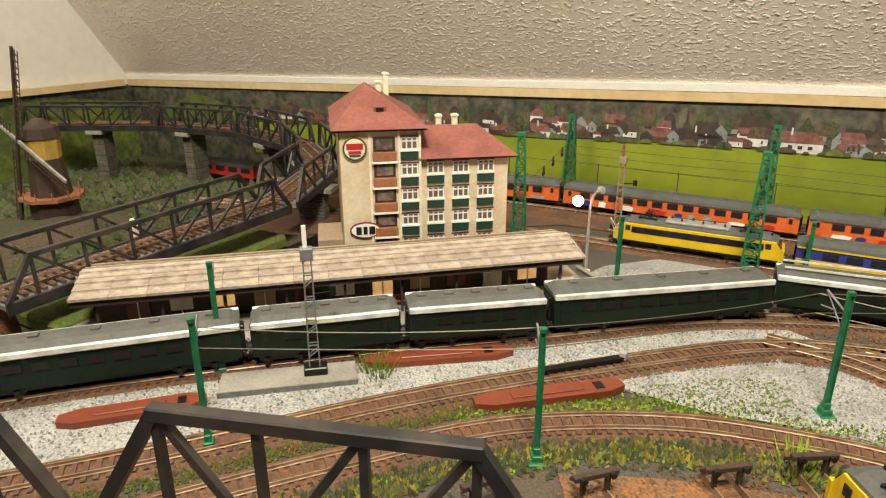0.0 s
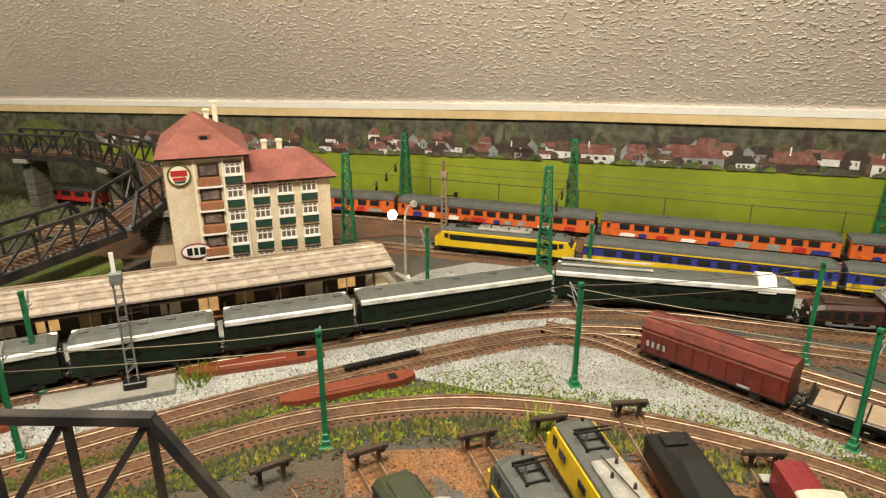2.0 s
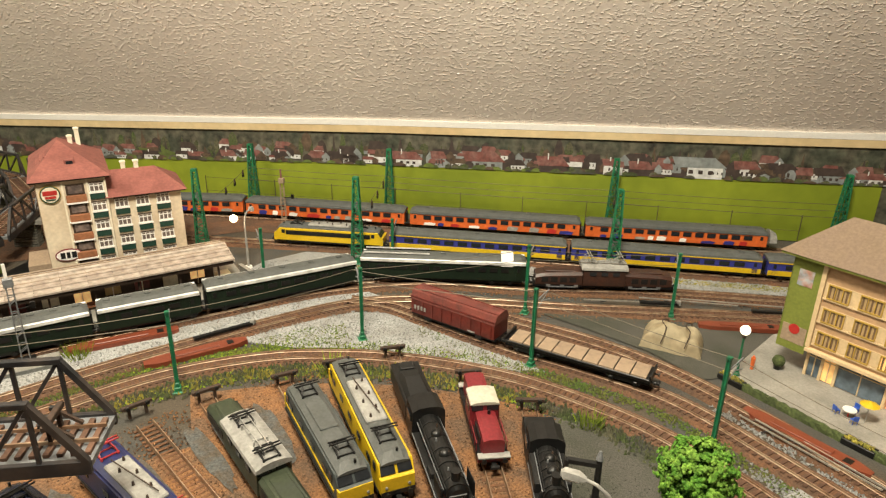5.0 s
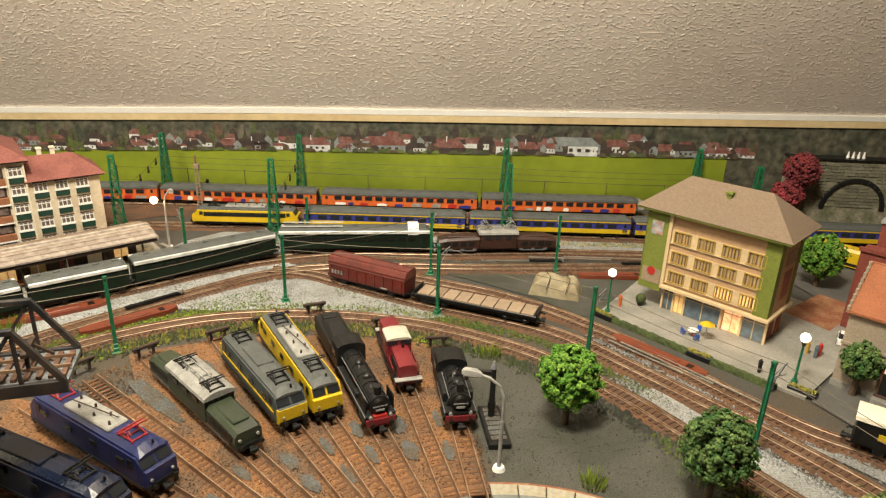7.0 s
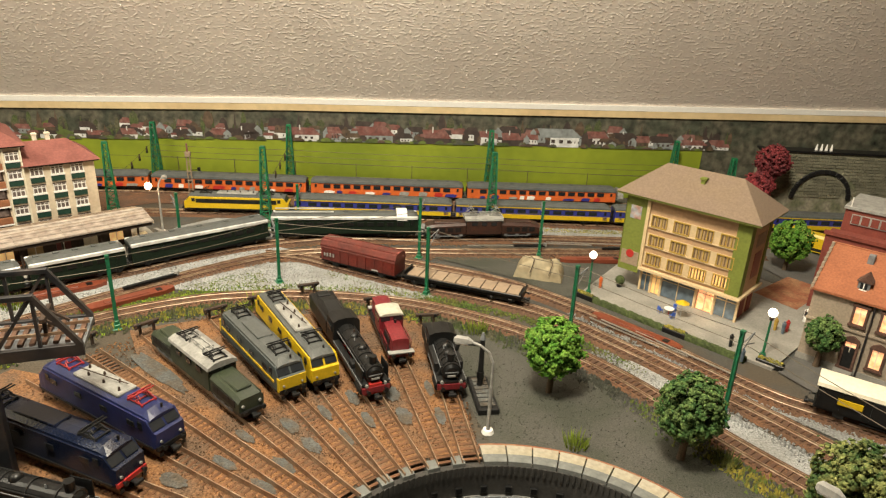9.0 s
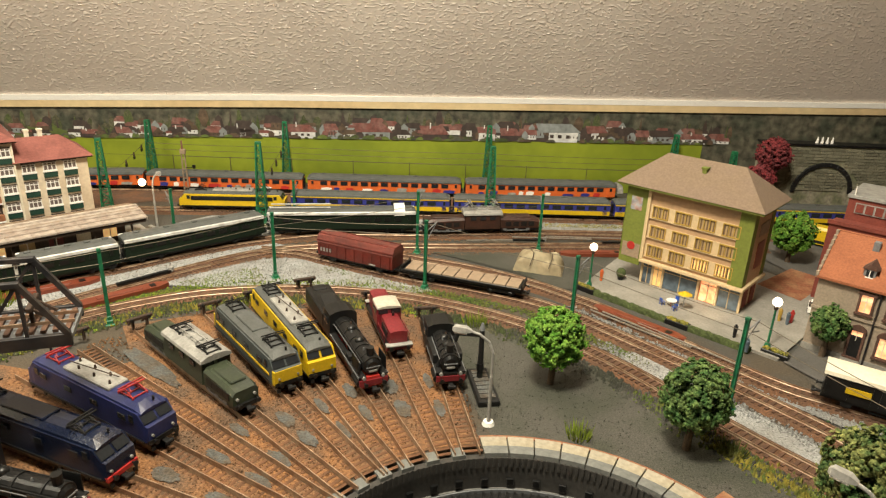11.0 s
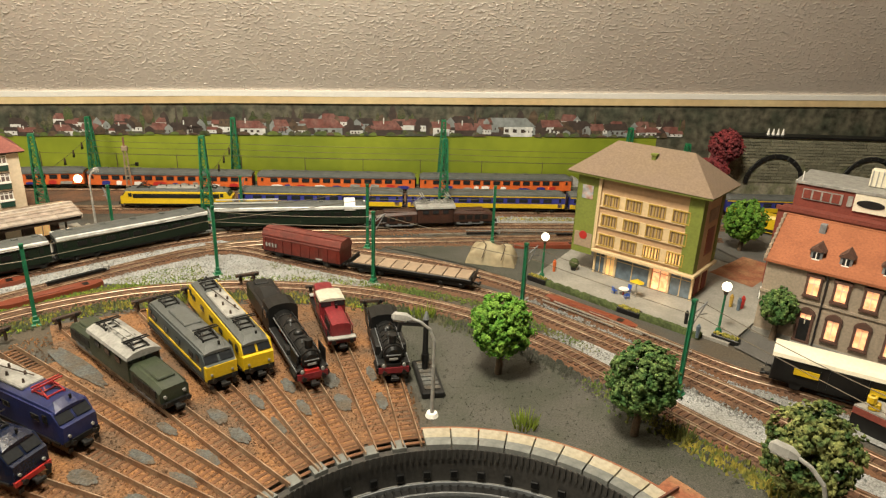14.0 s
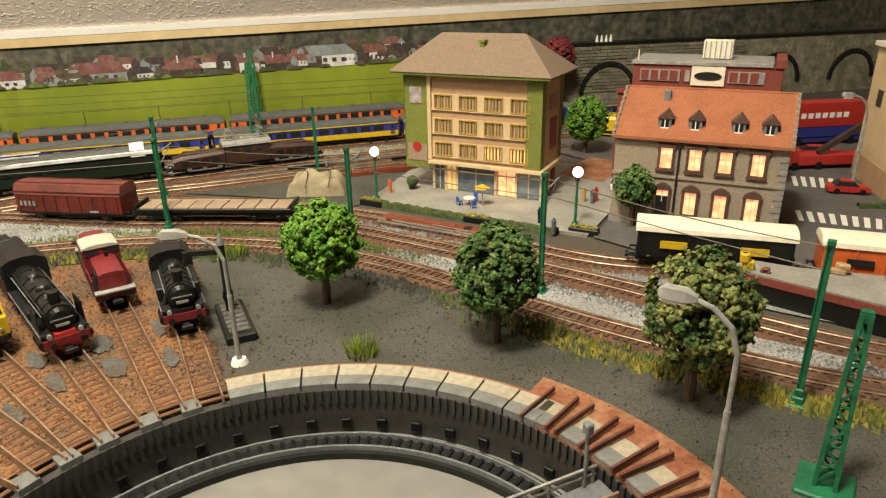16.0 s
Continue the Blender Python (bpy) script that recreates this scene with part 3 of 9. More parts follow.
def patch(name, outline, z, mat, label, category="ground", fan=False):
    if fan:
        bm = B()
        rim = [bm.verts.new((x, y, z)) for x, y in outline]
        mid = bm.verts.new((sum(p[0] for p in outline) / len(rim), sum(p[1] for p in outline) / len(rim), z + 0.0004))
        for a, b in zip(rim, rim[1:] + rim[:1]):
            bm.faces.new((a, b, mid))
    else:
        bm = sheet(B(), outline, z)
        bmesh.ops.triangulate(bm, faces=bm.faces)
    return tagged(part(name, bm, mat), label, category, kind="structure")


# ---- tracks ----
YARD = {"tender": 101.5, "diesel": 108.6, "steam": 116.7, "yellow": 123.8, "grey": 129.8, "green": 138.0, "empty": 144.4, "blue": 150.9, "navy": 158.8, "black": 167.5}
STEP = 0.0125
T1 = [(-0.75, 0.90), (-0.34, 0.985), (0.06, 1.012), (0.42, 1.030), (0.75, 1.050), (1.1, 1.068)]
T2 = [(-0.75, 0.74), (-0.45, 0.835), (-0.117, 0.876), (0.10, 0.892), (0.44, 0.908), (0.75, 0.920), (1.3, 0.93), (1.9, 0.90)]
T3 = [(-0.50, 0.18), (-0.36, 0.345), (-0.215, 0.49), (-0.105, 0.587), (0.0, 0.682), (0.08, 0.735), (0.19, 0.778), (0.34, 0.793), (0.52, 0.822), (0.70, 0.835), (0.95, 0.85), (1.3, 0.86)]
T4 = [(-0.42, 0.10), (-0.25, 0.30), (-0.155, 0.424), (-0.085, 0.505), (0.017, 0.612), (0.085, 0.673), (0.16, 0.708), (0.284, 0.728), (0.399, 0.738), (0.51, 0.752), (0.70, 0.775), (0.95, 0.79)]
T5 = [(-0.30, 0.13), (-0.21, 0.26), (-0.14, 0.355), (-0.06, 0.448), (0.041, 0.513), (0.137, 0.540), (0.204, 0.546), (0.271, 0.544), (0.346, 0.532), (0.424, 0.503), (0.495, 0.464), (0.551, 0.416), (0.605, 0.357), (0.666, 0.275), (0.719, 0.209), (0.786, 0.138), (0.845, 0.087), (1.0, -0.02)]
T6 = [(0.085, 0.690), (0.150, 0.682), (0.216, 0.652), (0.325, 0.604), (0.42, 0.573), (0.50, 0.540), (0.55, 0.505), (0.600, 0.455), (0.66, 0.392), (0.714, 0.335), (0.775, 0.262), (0.829, 0.187), (0.885, 0.126), (1.02, 0.02)]
T7 = [(0.165, 0.716), (0.245, 0.706), (0.326, 0.680), (0.43, 0.645), (0.511, 0.600), (0.571, 0.552), (0.63, 0.495), (0.70, 0.412), (0.764, 0.343), (0.82, 0.306), (0.90, 0.254), (1.02, 0.17)]


def track(points, label, lift=0.0, beds=True, single=True, group="main tracks", half=0.0145):
    line = smooth_line(points, STEP)
    for p in line:
        p.z += lift
    ob = thing("railway_track", label, "track", group)
    if beds:
        part("ballast_bed", ribbon(B(), line, [(-0.021, 0.0), (0.021, 0.0), (0.0165, 0.0032), (-0.0165, 0.0032)]), "track_ballast", ob)
    foot, wide = (0.0045, 0.0011) if beds else (0.0018, 0.0007)
    for s in (-1, 1):
        part("rail", ribbon(B(), line, [(s * 0.00825 - wide, foot), (s * 0.00825 + wide, foot), (s * 0.00825 + 0.00050, 0.0052), (s * 0.00825 + 0.00050, 0.0071), (s * 0.00825 - 0.00050, 0.0071), (s * 0.00825 - 0.00050, 0.0052)]), "rail", ob)
    fine = smooth_line(points, 0.0075)
    first = None
    joined = B()
    for i in range(1, len(fine) - 1):
        d = fine[i + 1] - fine[i - 1]
        m = Matrix.Translation(fine[i] + Vector((0, 0, lift))) @ Matrix.Rotation(math.atan2(d.y, d.x), 4, "Z")
        if not single:
            box(joined, -0.0016, 0.0016, -half, half, 0.0026, 0.0046, m=m)
        elif first is None:
            first = part("sleeper", box(B(), -0.0016, 0.0016, -half, half, 0.0026 if beds else 0.0008, 0.0046 if beds else 0.0019), "sleeper" if beds else "yard_sleeper", ob, m=m)
        else:
            again(first, m)
    if not single:
        tagged(part("sleeper_row", joined, "sleeper", ob), kind="stuff")
    return ob, line


track(T1, "straight track along the printed backdrop", single=False)
track(T2, "rust-brown track with the passenger train", single=False)
_, LINE3 = track(T3, "curved brown track past the station platform")
track(T4, "brown curved track between pale gravel")
track(T5, "brown curved track round the locomotive yard")
_, LINE6 = track(T6, "brown siding with parked wagons")
_, LINE7 = track(T7, "brown siding to the goods platform")
for name, a in YARD.items():
    far = 0.60 if name not in ("tender", "diesel") else 0.47 + 0.06 * (name == "diesel")
    p, q = polar(PIT + 0.002, a), polar(far, a)
    mid = [tuple(Vector(p).lerp(Vector(q), k / 4)) for k in range(5)]
    track(mid, "dead-end track from the turntable into the yard", beds=False, group="yard tracks", half=0.0125)

# yard surface: rust ballast fan, grey walkways between the tracks
patch("ground", [polar(CURB - 0.006, a) for a in range(98, 200, 3)] + [polar(0.63 - 0.0018 * (199 - a) * (a < 150), a) if a > 140 else polar(0.46 + 0.16 * (a - 98) / 42, a) for a in range(199, 97, -3)], 0.0015, "rust_ballast", "rust-brown ballast of the locomotive yard")


def blot(r0, r1, mid, w, rnd):
    """A ragged long spot between two tracks."""
    out = []
    for i in range(22):
        a = 2 * math.pi * i / 22
        k = 0.80 + 0.30 * rnd.random()
        out.append(polar((r0 + r1) / 2 + (r1 - r0) / 2 * math.cos(a) * k, mid + w * math.sin(a) * k * 1.15))
    return out


ang = sorted(YARD.values())
rnd = random.Random(3)
for a, b in zip(ang, ang[1:]):
    mid = (a + b) / 2
    for k in range(2):
        r0 = 0.245 + 0.050 * k + 0.025 * rnd.random()
        w = (b - a) * (0.10 + 0.08 * rnd.random())
        patch("walkway", blot(r0, r0 + 0.032, mid, w, rnd), 0.0028, "slab", "grey ash patch between yard tracks", "path", True)
    r0, r1 = 0.44, 0.56 if mid > 126 else 0.46
    w = (b - a) * 0.17
    if r1 - r0 > 0.05:
        patch("walkway", blot(r0, r1, mid, w, rnd), 0.0029, "slab", "grey ash path between yard tracks", "path", True)
# grey gravel round the trees
patch("ground", [polar(CURB - 0.006, a) for a in range(-70, 98, 4)] + [(0.36, 0.475), (0.43, 0.468), (0.50, 0.425), (0.56, 0.37), (0.62, 0.30), (0.68, 0.225), (0.74, 0.160), (0.82, 0.08), (0.95, -0.05), (0.80, -0.30)], 0.0012, "grey_gravel", "dark grey gravel round the turntable")
# pale gravel between the running lines
between = lambda A, Bq, a, b, oa, ob_: [tuple(p[:2]) for p in sides(smooth_line(A, 0.02), oa)[a:b]] + [tuple(p[:2]) for p in sides(smooth_line(Bq, 0.02), ob_)[a:b][::-1]]
patch("ground", between(T3, T4, 0, 42, -0.017, 0.017), 0.0018, "white_gravel", "pale gravel strip between two tracks")
patch("ground", [(-0.02, 0.545), (0.04, 0.605), (0.10, 0.655), (0.15, 0.665), (0.20, 0.640), (0.26, 0.612), (0.32, 0.585), (0.37, 0.562), (0.33, 0.552), (0.25, 0.566), (0.15, 0.566), (0.06, 0.545)], 0.0020, "white_gravel", "pale gravel triangle between the curves")
patch("ground", [(-0.14, 0.66), (-0.10, 0.80), (-0.05, 0.855), (0.10, 0.868), (0.40, 0.88), (0.70, 0.895), (0.85, 0.89), (0.80, 0.865), (0.52, 0.845), (0.34, 0.815), (0.19, 0.80), (0.06, 0.755), (-0.03, 0.69)], 0.0017, "white_gravel", "pale gravel between station and passenger train")
patch("ground", [(0.36, 0.715), (0.42, 0.685), (0.50, 0.64), (0.56, 0.585), (0.62, 0.61), (0.66, 0.66), (0.72, 0.70), (0.60, 0.735), (0.45, 0.725)], 0.0016, "grey_gravel", "dark grey gravel beside the siding")
patch("ground", [(0.62, 0.41), (0.68, 0.335), (0.735, 0.265), (0.80, 0.185), (0.86, 0.125), (0.83, 0.115), (0.775, 0.170), (0.71, 0.245), (0.65, 0.325), (0.60, 0.395)], 0.0019, "white_gravel", "pale gravel strip between the curved tracks")
patch("ground", [(0.745, 0.325), (0.80, 0.27), (0.86, 0.20), (0.90, 0.16), (0.92, 0.19), (0.86, 0.25), (0.80, 0.29)], 0.0019, "white_gravel", "pale gravel strip by the goods platform")
patch("ground", [(-0.60, 0.62), (-0.60, 1.06), (1.3, 1.078), (1.3, 0.97), (0.7, 0.965), (0.1, 0.945), (-0.2, 0.925)], 0.0011, "track_ballast", "brown ballast under the back tracks")


def scatter(name, mat, label, spots, size, count, seed, tall=1.0, category="gravel"):
    """Loose grains: many small uneven stones or tufts over an area, as one mesh."""
    r = random.Random(seed)
    verts, faces = [], []
    for _ in range(count):
        x, y, z = spots(r)
        s = size * (0.5 + r.random())
        a = r.random() * 6.3
        k = len(verts)
        for i in range(3):
            verts.append((x + s * math.cos(a + 2.1 * i), y + s * math.sin(a + 2.1 * i), z))
        verts.append((x + s * 0.5 * (r.random() - 0.5), y + s * 0.5 * (r.random() - 0.5), z + s * tall * (0.6 + 0.8 * r.random())))
        faces += [(k, k + 1, k + 3), (k + 1, k + 2, k + 3), (k + 2, k, k + 3)]
    me = bpy.data.meshes.new(name)
    me.from_pydata(verts, [], faces)
    me.materials.append(M[mat])
    return tagged(new(name, me), label, category, kind="stuff")


def inside(poly, x, y):
    c = False
    for (ax, ay), (bx, by) in zip(poly, poly[1:] + poly[:1]):
        if (ay > y) != (by > y) and x < (bx - ax) * (y - ay) / (by - ay) + ax:
            c = not c
    return c


def over(poly, z):
    xs, ys = [p[0] for p in poly], [p[1] for p in poly]

    def pick(r):
        while True:
            x, y = r.uniform(min(xs), max(xs)), r.uniform(min(ys), max(ys))
            if inside(poly, x, y):
                return x, y, z
    return pick


def beside(points, off, spread, z=0.001, a=0.0, b=1.0):
    line = sides(smooth_line(points, 0.01), off)

    def pick(r):
        p = line[int((a + (b - a) * r.random()) * (len(line) - 1))]
        return p.x + r.gauss(0, spread), p.y + r.gauss(0, spread), z
    return pick


G1 = between(T3, T4, 0, 42, -0.016, 0.016)
scatter("gravel", "white_gravel", "loose pale gravel stones between tracks", over(G1, 0.001), 0.0016, 5000, 1)
scatter("gravel", "white_gravel", "loose pale gravel stones in the triangle", over([(-0.03, 0.54), (0.04, 0.61), (0.10, 0.66), (0.15, 0.67), (0.38, 0.56), (0.33, 0.55), (0.15, 0.562)], 0.001), 0.0017, 4500, 2)
scatter("gravel", "white_gravel", "loose pale gravel stones by the station", over([(-0.14, 0.66), (-0.10, 0.80), (0.10, 0.872), (0.70, 0.897), (0.80, 0.862), (0.52, 0.84), (0.34, 0.812), (0.19, 0.797), (0.0, 0.71)], 0.001), 0.0016, 5000, 3)
scatter("gravel", "white_gravel", "loose pale gravel beside the curved tracks", beside(T6, -0.033, 0.006, a=0.5, b=0.95), 0.0017, 2500, 4)
scatter("gravel", "rust_ballast", "rust-brown ballast stones in the yard", lambda r: (*polar(r.uniform(0.22, 0.60), r.uniform(98, 172)), 0.0012), 0.0013, 14000, 5)
scatter("gravel", "grey_gravel", "dark grey grit round the trees", lambda r: (*polar(r.uniform(0.225, 0.40), r.uniform(-30, 97)), 0.0010), 0.0010, 5000, 6)
scatter("gravel", "grey_gravel", "dark coal grit along the curve", beside(T5, -0.030, 0.007, a=0.58, b=0.80), 0.0028, 900, 16)
scatter("grass_tufts", "grass", "green grass fringe along the yard curve", beside(T5, 0.028, 0.006, a=0.02, b=0.55), 0.0015, 3000, 7, 1.5, "grass")
scatter("grass_tufts", "dark_shrub", "dark green scatter inside the yard curve", beside(T5, -0.030, 0.008, a=0.05, b=0.62), 0.0022, 3500, 8, 1.6, "shrubs")
scatter("grass_tufts", "lime_grass", "bright green fringe inside the yard curve", beside(T5, -0.034, 0.006, a=0.05, b=0.52), 0.0018, 900, 21, 1.2, "grass")
scatter("grass_tufts", "yellow_shrub", "yellow-green flowering scatter by the track", beside(T5, -0.032, 0.007, a=0.08, b=0.50), 0.0022, 1600, 9, 1.6, "shrubs")
scatter("grass_tufts", "yellow_shrub", "yellow scatter under the trees by the track", beside(T5, -0.034, 0.006, a=0.76, b=0.98), 0.0022, 1400, 10, 1.8, "shrubs")
scatter("grass_tufts", "grass", "green grass along the outer curve", beside(T5, -0.028, 0.008, a=0.70, b=0.99), 0.0017, 2200, 11, 1.7, "grass")
scatter("grass_tufts", "grass", "sparse green on the gravel triangle", over([(0.0, 0.548), (0.06, 0.60), (0.10, 0.62), (0.12, 0.585), (0.08, 0.56)], 0.002), 0.0012, 420, 12, 1.0, "grass")
scatter("grass_tufts", "grass", "green fringe by the siding", beside(T6, -0.03, 0.006, a=0.12, b=0.55), 0.0014, 1500, 13, 1.2, "grass")
scatter("grass_tufts", "lime_grass", "lime-green scatter on the edge of the gravel triangle", beside(T5, 0.026, 0.007, a=0.22, b=0.50), 0.0016, 1300, 33, 1.1, "grass")
scatter("gravel", "white_gravel", "pale stones between the fan of sidings", beside(T7, -0.026, 0.006, a=0.45, b=0.98), 0.0017, 1500, 34)
scatter("gravel", "rust_ballast", "rust-brown stones spilling between the running lines", beside(T4, -0.022, 0.006, a=0.1, b=0.95), 0.0013, 2600, 35)
scatter("gravel", "rust_ballast", "rust-brown stones spilling beside the platform track", beside(T3, -0.022, 0.005, a=0.1, b=0.9), 0.0013, 2200, 36)
scatter("shrubs", "dark_shrub", "dark undergrowth on the lower board", lambda r: (r.uniform(-1.28, -0.62), r.uniform(0.45, 0.98), -0.044), 0.010, 2200, 31, 1.0, "shrubs")
scatter("shrubs", "hedge", "low green bushes on the lower board", lambda r: (r.gauss(-0.80, 0.10), r.gauss(0.62, 0.10), -0.044 + 0.03 * r.random()), 0.006, 900, 32, 1.0, "shrubs")
scatter("grass_tufts", "yellow_shrub", "yellowish moss on pale gravel", over([(-0.02, 0.80), (0.05, 0.835), (0.10, 0.83), (0.05, 0.80)], 0.0018), 0.0013, 500, 14, 0.8, "moss")
scatter("grass_tufts", "yellow_shrub", "yellowish moss beside the passenger line", over([(0.42, 0.862), (0.50, 0.882), (0.75, 0.895), (0.72, 0.872)], 0.0018), 0.0013, 900, 15, 0.8, "moss")


def tuft(x, y, r, mat, label, count=70, seed=0, tall=0.016):
    rr = random.Random(seed)
    bm = B()
    for _ in range(count):
        a, d = rr.random() * 6.3, r * rr.random() ** 0.7
        px, py = x + d * math.cos(a), y + d * math.sin(a)
        h = tall * (0.5 + 0.6 * rr.random())
        lx, ly = (px - x) * 0.5, (py - y) * 0.5
        c = rr.random() * 3.1
        w = 0.0009
        vs = [bm.verts.new(v) for v in ((px - w * math.cos(c), py - w * math.sin(c), 0), (px + w * math.cos(c), py + w * math.sin(c), 0), (px + lx, py + ly, h))]
        bm.faces.new(vs)
    return tagged(part("grass_tuft", bm, mat), label, "grass", "grass tufts")


for i, (x, y, r, mat, lab) in enumerate(((-0.19, 0.468, 0.016, "lime_grass", "lime-green grass tuft beside the signal base"), (0.125, 0.508, 0.018, "lime_grass", "lime-green grass tuft beside the yellow locomotive"), (0.428, 0.468, 0.014, "lime_grass", "lime-green grass tuft behind the water crane"), (0.522, 0.240, 0.011, "lime_grass", "lime-green grass tuft beside the turntable curb"), (0.665, 0.225, 0.012, "grass", "green grass tuft beside the second tree"))):
    tuft(x, y, r, mat, lab, 120, i)


# ---- turntable ----
def turntable():
    tt = thing("turntable", "dark turntable pit with grey floor and stone curb", "turntable", m=Matrix.Translation(TC))
    n = 96

    def ring(name, prof, mat, label="", a0=0.0, a1=360.0):
        bm = B()
        k = max(2, int(n * (a1 - a0) / 360))
        rows = [[bm.verts.new((r * math.cos(radians(a0 + (a1 - a0) * i / k)), r * math.sin(radians(a0 + (a1 - a0) * i / k)), z)) for r, z in prof] for i in range(k + 1)]
        for a, b in zip(rows, rows[1:]):
            for j in range(len(prof)):
                bm.faces.new((a[j], b[j], b[(j + 1) % len(prof)], a[(j + 1) % len(prof)]))
        return part(name, bm, mat, tt, label)
    part("floor", bmesh_disc(0.19, -0.034), "pit_floor", tt, "plain grey pit floor")
    ring("pit_wall", [(PIT, 0.0), (PIT + 0.006, 0.0), (PIT + 0.006, -0.036), (PIT, -0.036)], "pit_wall", "dark pit wall")
    ring("ring_bed", [(0.158, -0.034), (0.180, -0.034), (0.180, -0.029), (0.158, -0.029)], "dark_grey", "dark ring rail bed")
    for r in (0.161, 0.174):
        ring("ring_rail", [(r, -0.029), (r + 0.0016, -0.029), (r + 0.0016, -0.0255), (r, -0.0255)], "steel_grey")
    tie = part("ring_sleeper", box(B(), 0.163, 0.1735, -0.0012, 0.0012, -0.029, -0.0272), "black", tt)
    for i in range(1, 150):
        again(tie, Matrix.Rotation(2 * math.pi * i / 150, 4, "Z"))
    tooth = part("wall_rib", box(B(), PIT - 0.0018, PIT, -0.0012, 0.0012, -0.009, 0.001), "pit_wall", tt)
    for i in range(1, 216):
        again(tooth, Matrix.Rotation(2 * math.pi * i / 216, 4, "Z"))
    lug = B()
    box(lug, PIT - 0.003, PIT, -0.0035, 0.0035, -0.029, -0.0215, 0.0006)
    lug = part("wall_lug", lug, "black", tt)
    for i in range(1, 48):
        again(lug, Matrix.Rotation(2 * math.pi * i / 48, 4, "Z"))
    # curb stones: pale where no track comes in, grey between the tracks
    stone = None
    a = 98.0
    while a > 38:
        bm = B()
        w = 7.1
        pts = [(r * math.cos(radians(d)), r * math.sin(radians(d))) for r, d in ((PIT + 0.001, 0.2), (PIT + 0.001, w / 2), (PIT + 0.001, w - 0.2), (CURB, w - 0.2), (CURB, w / 2), (CURB, 0.2))]
        if stone is None:
            stone = part("curb_stone", sheet(bm, pts, -0.004, 0.0042), "curb", tt, "pale curb slab", m=Matrix.Rotation(radians(a - w), 4, "Z"))
            inner = part("curb_edge", sheet(B(), [(r * math.cos(radians(d)), r * math.sin(radians(d))) for r, d in ((PIT + 0.0005, 0.2), (PIT + 0.0005, 3.5), (PIT + 0.0005, 6.9), (PIT + 0.0115, 6.9), (PIT + 0.0115, 3.5), (PIT + 0.0115, 0.2))], -0.004, 0.0050), "curb_grey", tt, m=Matrix.Rotation(radians(a - w), 4, "Z"))
        else:
            bm.free()
            again(stone, Matrix.Rotation(radians(a - w), 4, "Z"))
            again(inner, Matrix.Rotation(radians(a - w), 4, "Z"))
        a -= w
    block = None
    order = sorted(YARD.values()) + [175.0, 182.5]
    for lo, hi in zip(order, order[1:]):
        w = (hi - lo) * 0.20
        mid = (lo + hi) / 2
        if block is None:
            block = part("curb_block", sheet(B(), [(r * math.cos(radians(d)), r * math.sin(radians(d))) for r, d in ((PIT + 0.001, -1.9), (PIT + 0.001, 1.9), (PIT + 0.013, 1.6), (PIT + 0.013, -1.6))], -0.004, 0.0042), "curb_grey", tt, m=Matrix.Rotation(radians(mid), 4, "Z"))
        else:
            again(block, Matrix.Rotation(radians(mid), 4, "Z"))
    # right-hand stubs: rails on brick-red ground
    ring("stub_ground", [(PIT + 0.001, -0.004), (0.235, -0.004), (0.238, 0.0018), (PIT + 0.001, 0.0022)], "brick_earth", "brick-red ground round the stubs", -60, 40)
    ring("stub_ground", [(CURB + 0.0005, -0.004), (0.2165, -0.004), (0.2185, 0.0016), (CURB + 0.0005, 0.0024)], "brick_earth", "", 40, 98)
    for i in range(7):
        c = 34.0 - 7.5 * i
        for s in (-1, 1):
            bm = B()
            beam(bm, (PIT - 0.002, s * 0.0090, 0.006), (0.224, s * 0.0090, 0.006), 0.0017, 0.0034)
            part("stub_rail", bm, "stub_rail", tt, m=Matrix.Rotation(radians(c), 4, "Z"))
        part("curb_stone", sheet(B(), [(PIT + 0.014, -0.0065), (0.214, -0.0065), (0.214, 0.0065), (PIT + 0.014, 0.0065)], 0.001, 0.0042), "curb", tt, m=Matrix.Rotation(radians(c), 4, "Z"))
        part("curb_block", sheet(B(), [(PIT + 0.001, -0.007), (PIT + 0.0135, -0.007), (PIT + 0.0135, 0.007), (PIT + 0.001, 0.007)], 0.001, 0.0045), "curb_grey", tt, m=Matrix.Rotation(radians(c), 4, "Z"))
    # turning bridge with railing and cab
    br = thing("turntable_bridge", "grey turntable bridge with railing and yellow cab", "bridge", m=Matrix.Translation(TC) @ Matrix.Rotation(radians(10), 4, "Z"))
    bm = B()
    box(bm, -0.18, 0.18, -0.024, 0.024, -0.008, -0.001, 0.001)
    box(bm, -0.15, 0.15, -0.012, 0.012, -0.026, -0.008)
    part("deck", bm, "steel_grey", br)
    for s in (-1, 1):
        part("rail", box(B(), -0.18, 0.18, s * 0.00825 - 0.0007, s * 0.00825 + 0.0007, -0.001, 0.0022), "rail", br)
        bm = B()
        for i in range(13):
            beam(bm, (-0.174 + 0.029 * i, s * 0.0228, -0.002), (-0.174 + 0.029 * i, s * 0.0228, 0.010), 0.001)
        beam(bm, (-0.176, s * 0.0228, 0.010), (0.176, s * 0.0228, 0.010), 0.0016)
        beam(bm, (-0.176, s * 0.0228, 0.005), (0.176, s * 0.0228, 0.005), 0.001)
        part("railing", bm, "light_grey", br)
    bm = B()
    box(bm, 0.118, 0.146, -0.046, -0.026, -0.004, 0.016, 0.0015)
    cab = part("cab", bm, "yellow", br, "yellow control cab")
    part("cab_roof", box(B(), 0.116, 0.148, -0.048, -0.024, 0.0165, 0.019, 0.0008), "roof_grey", cab)
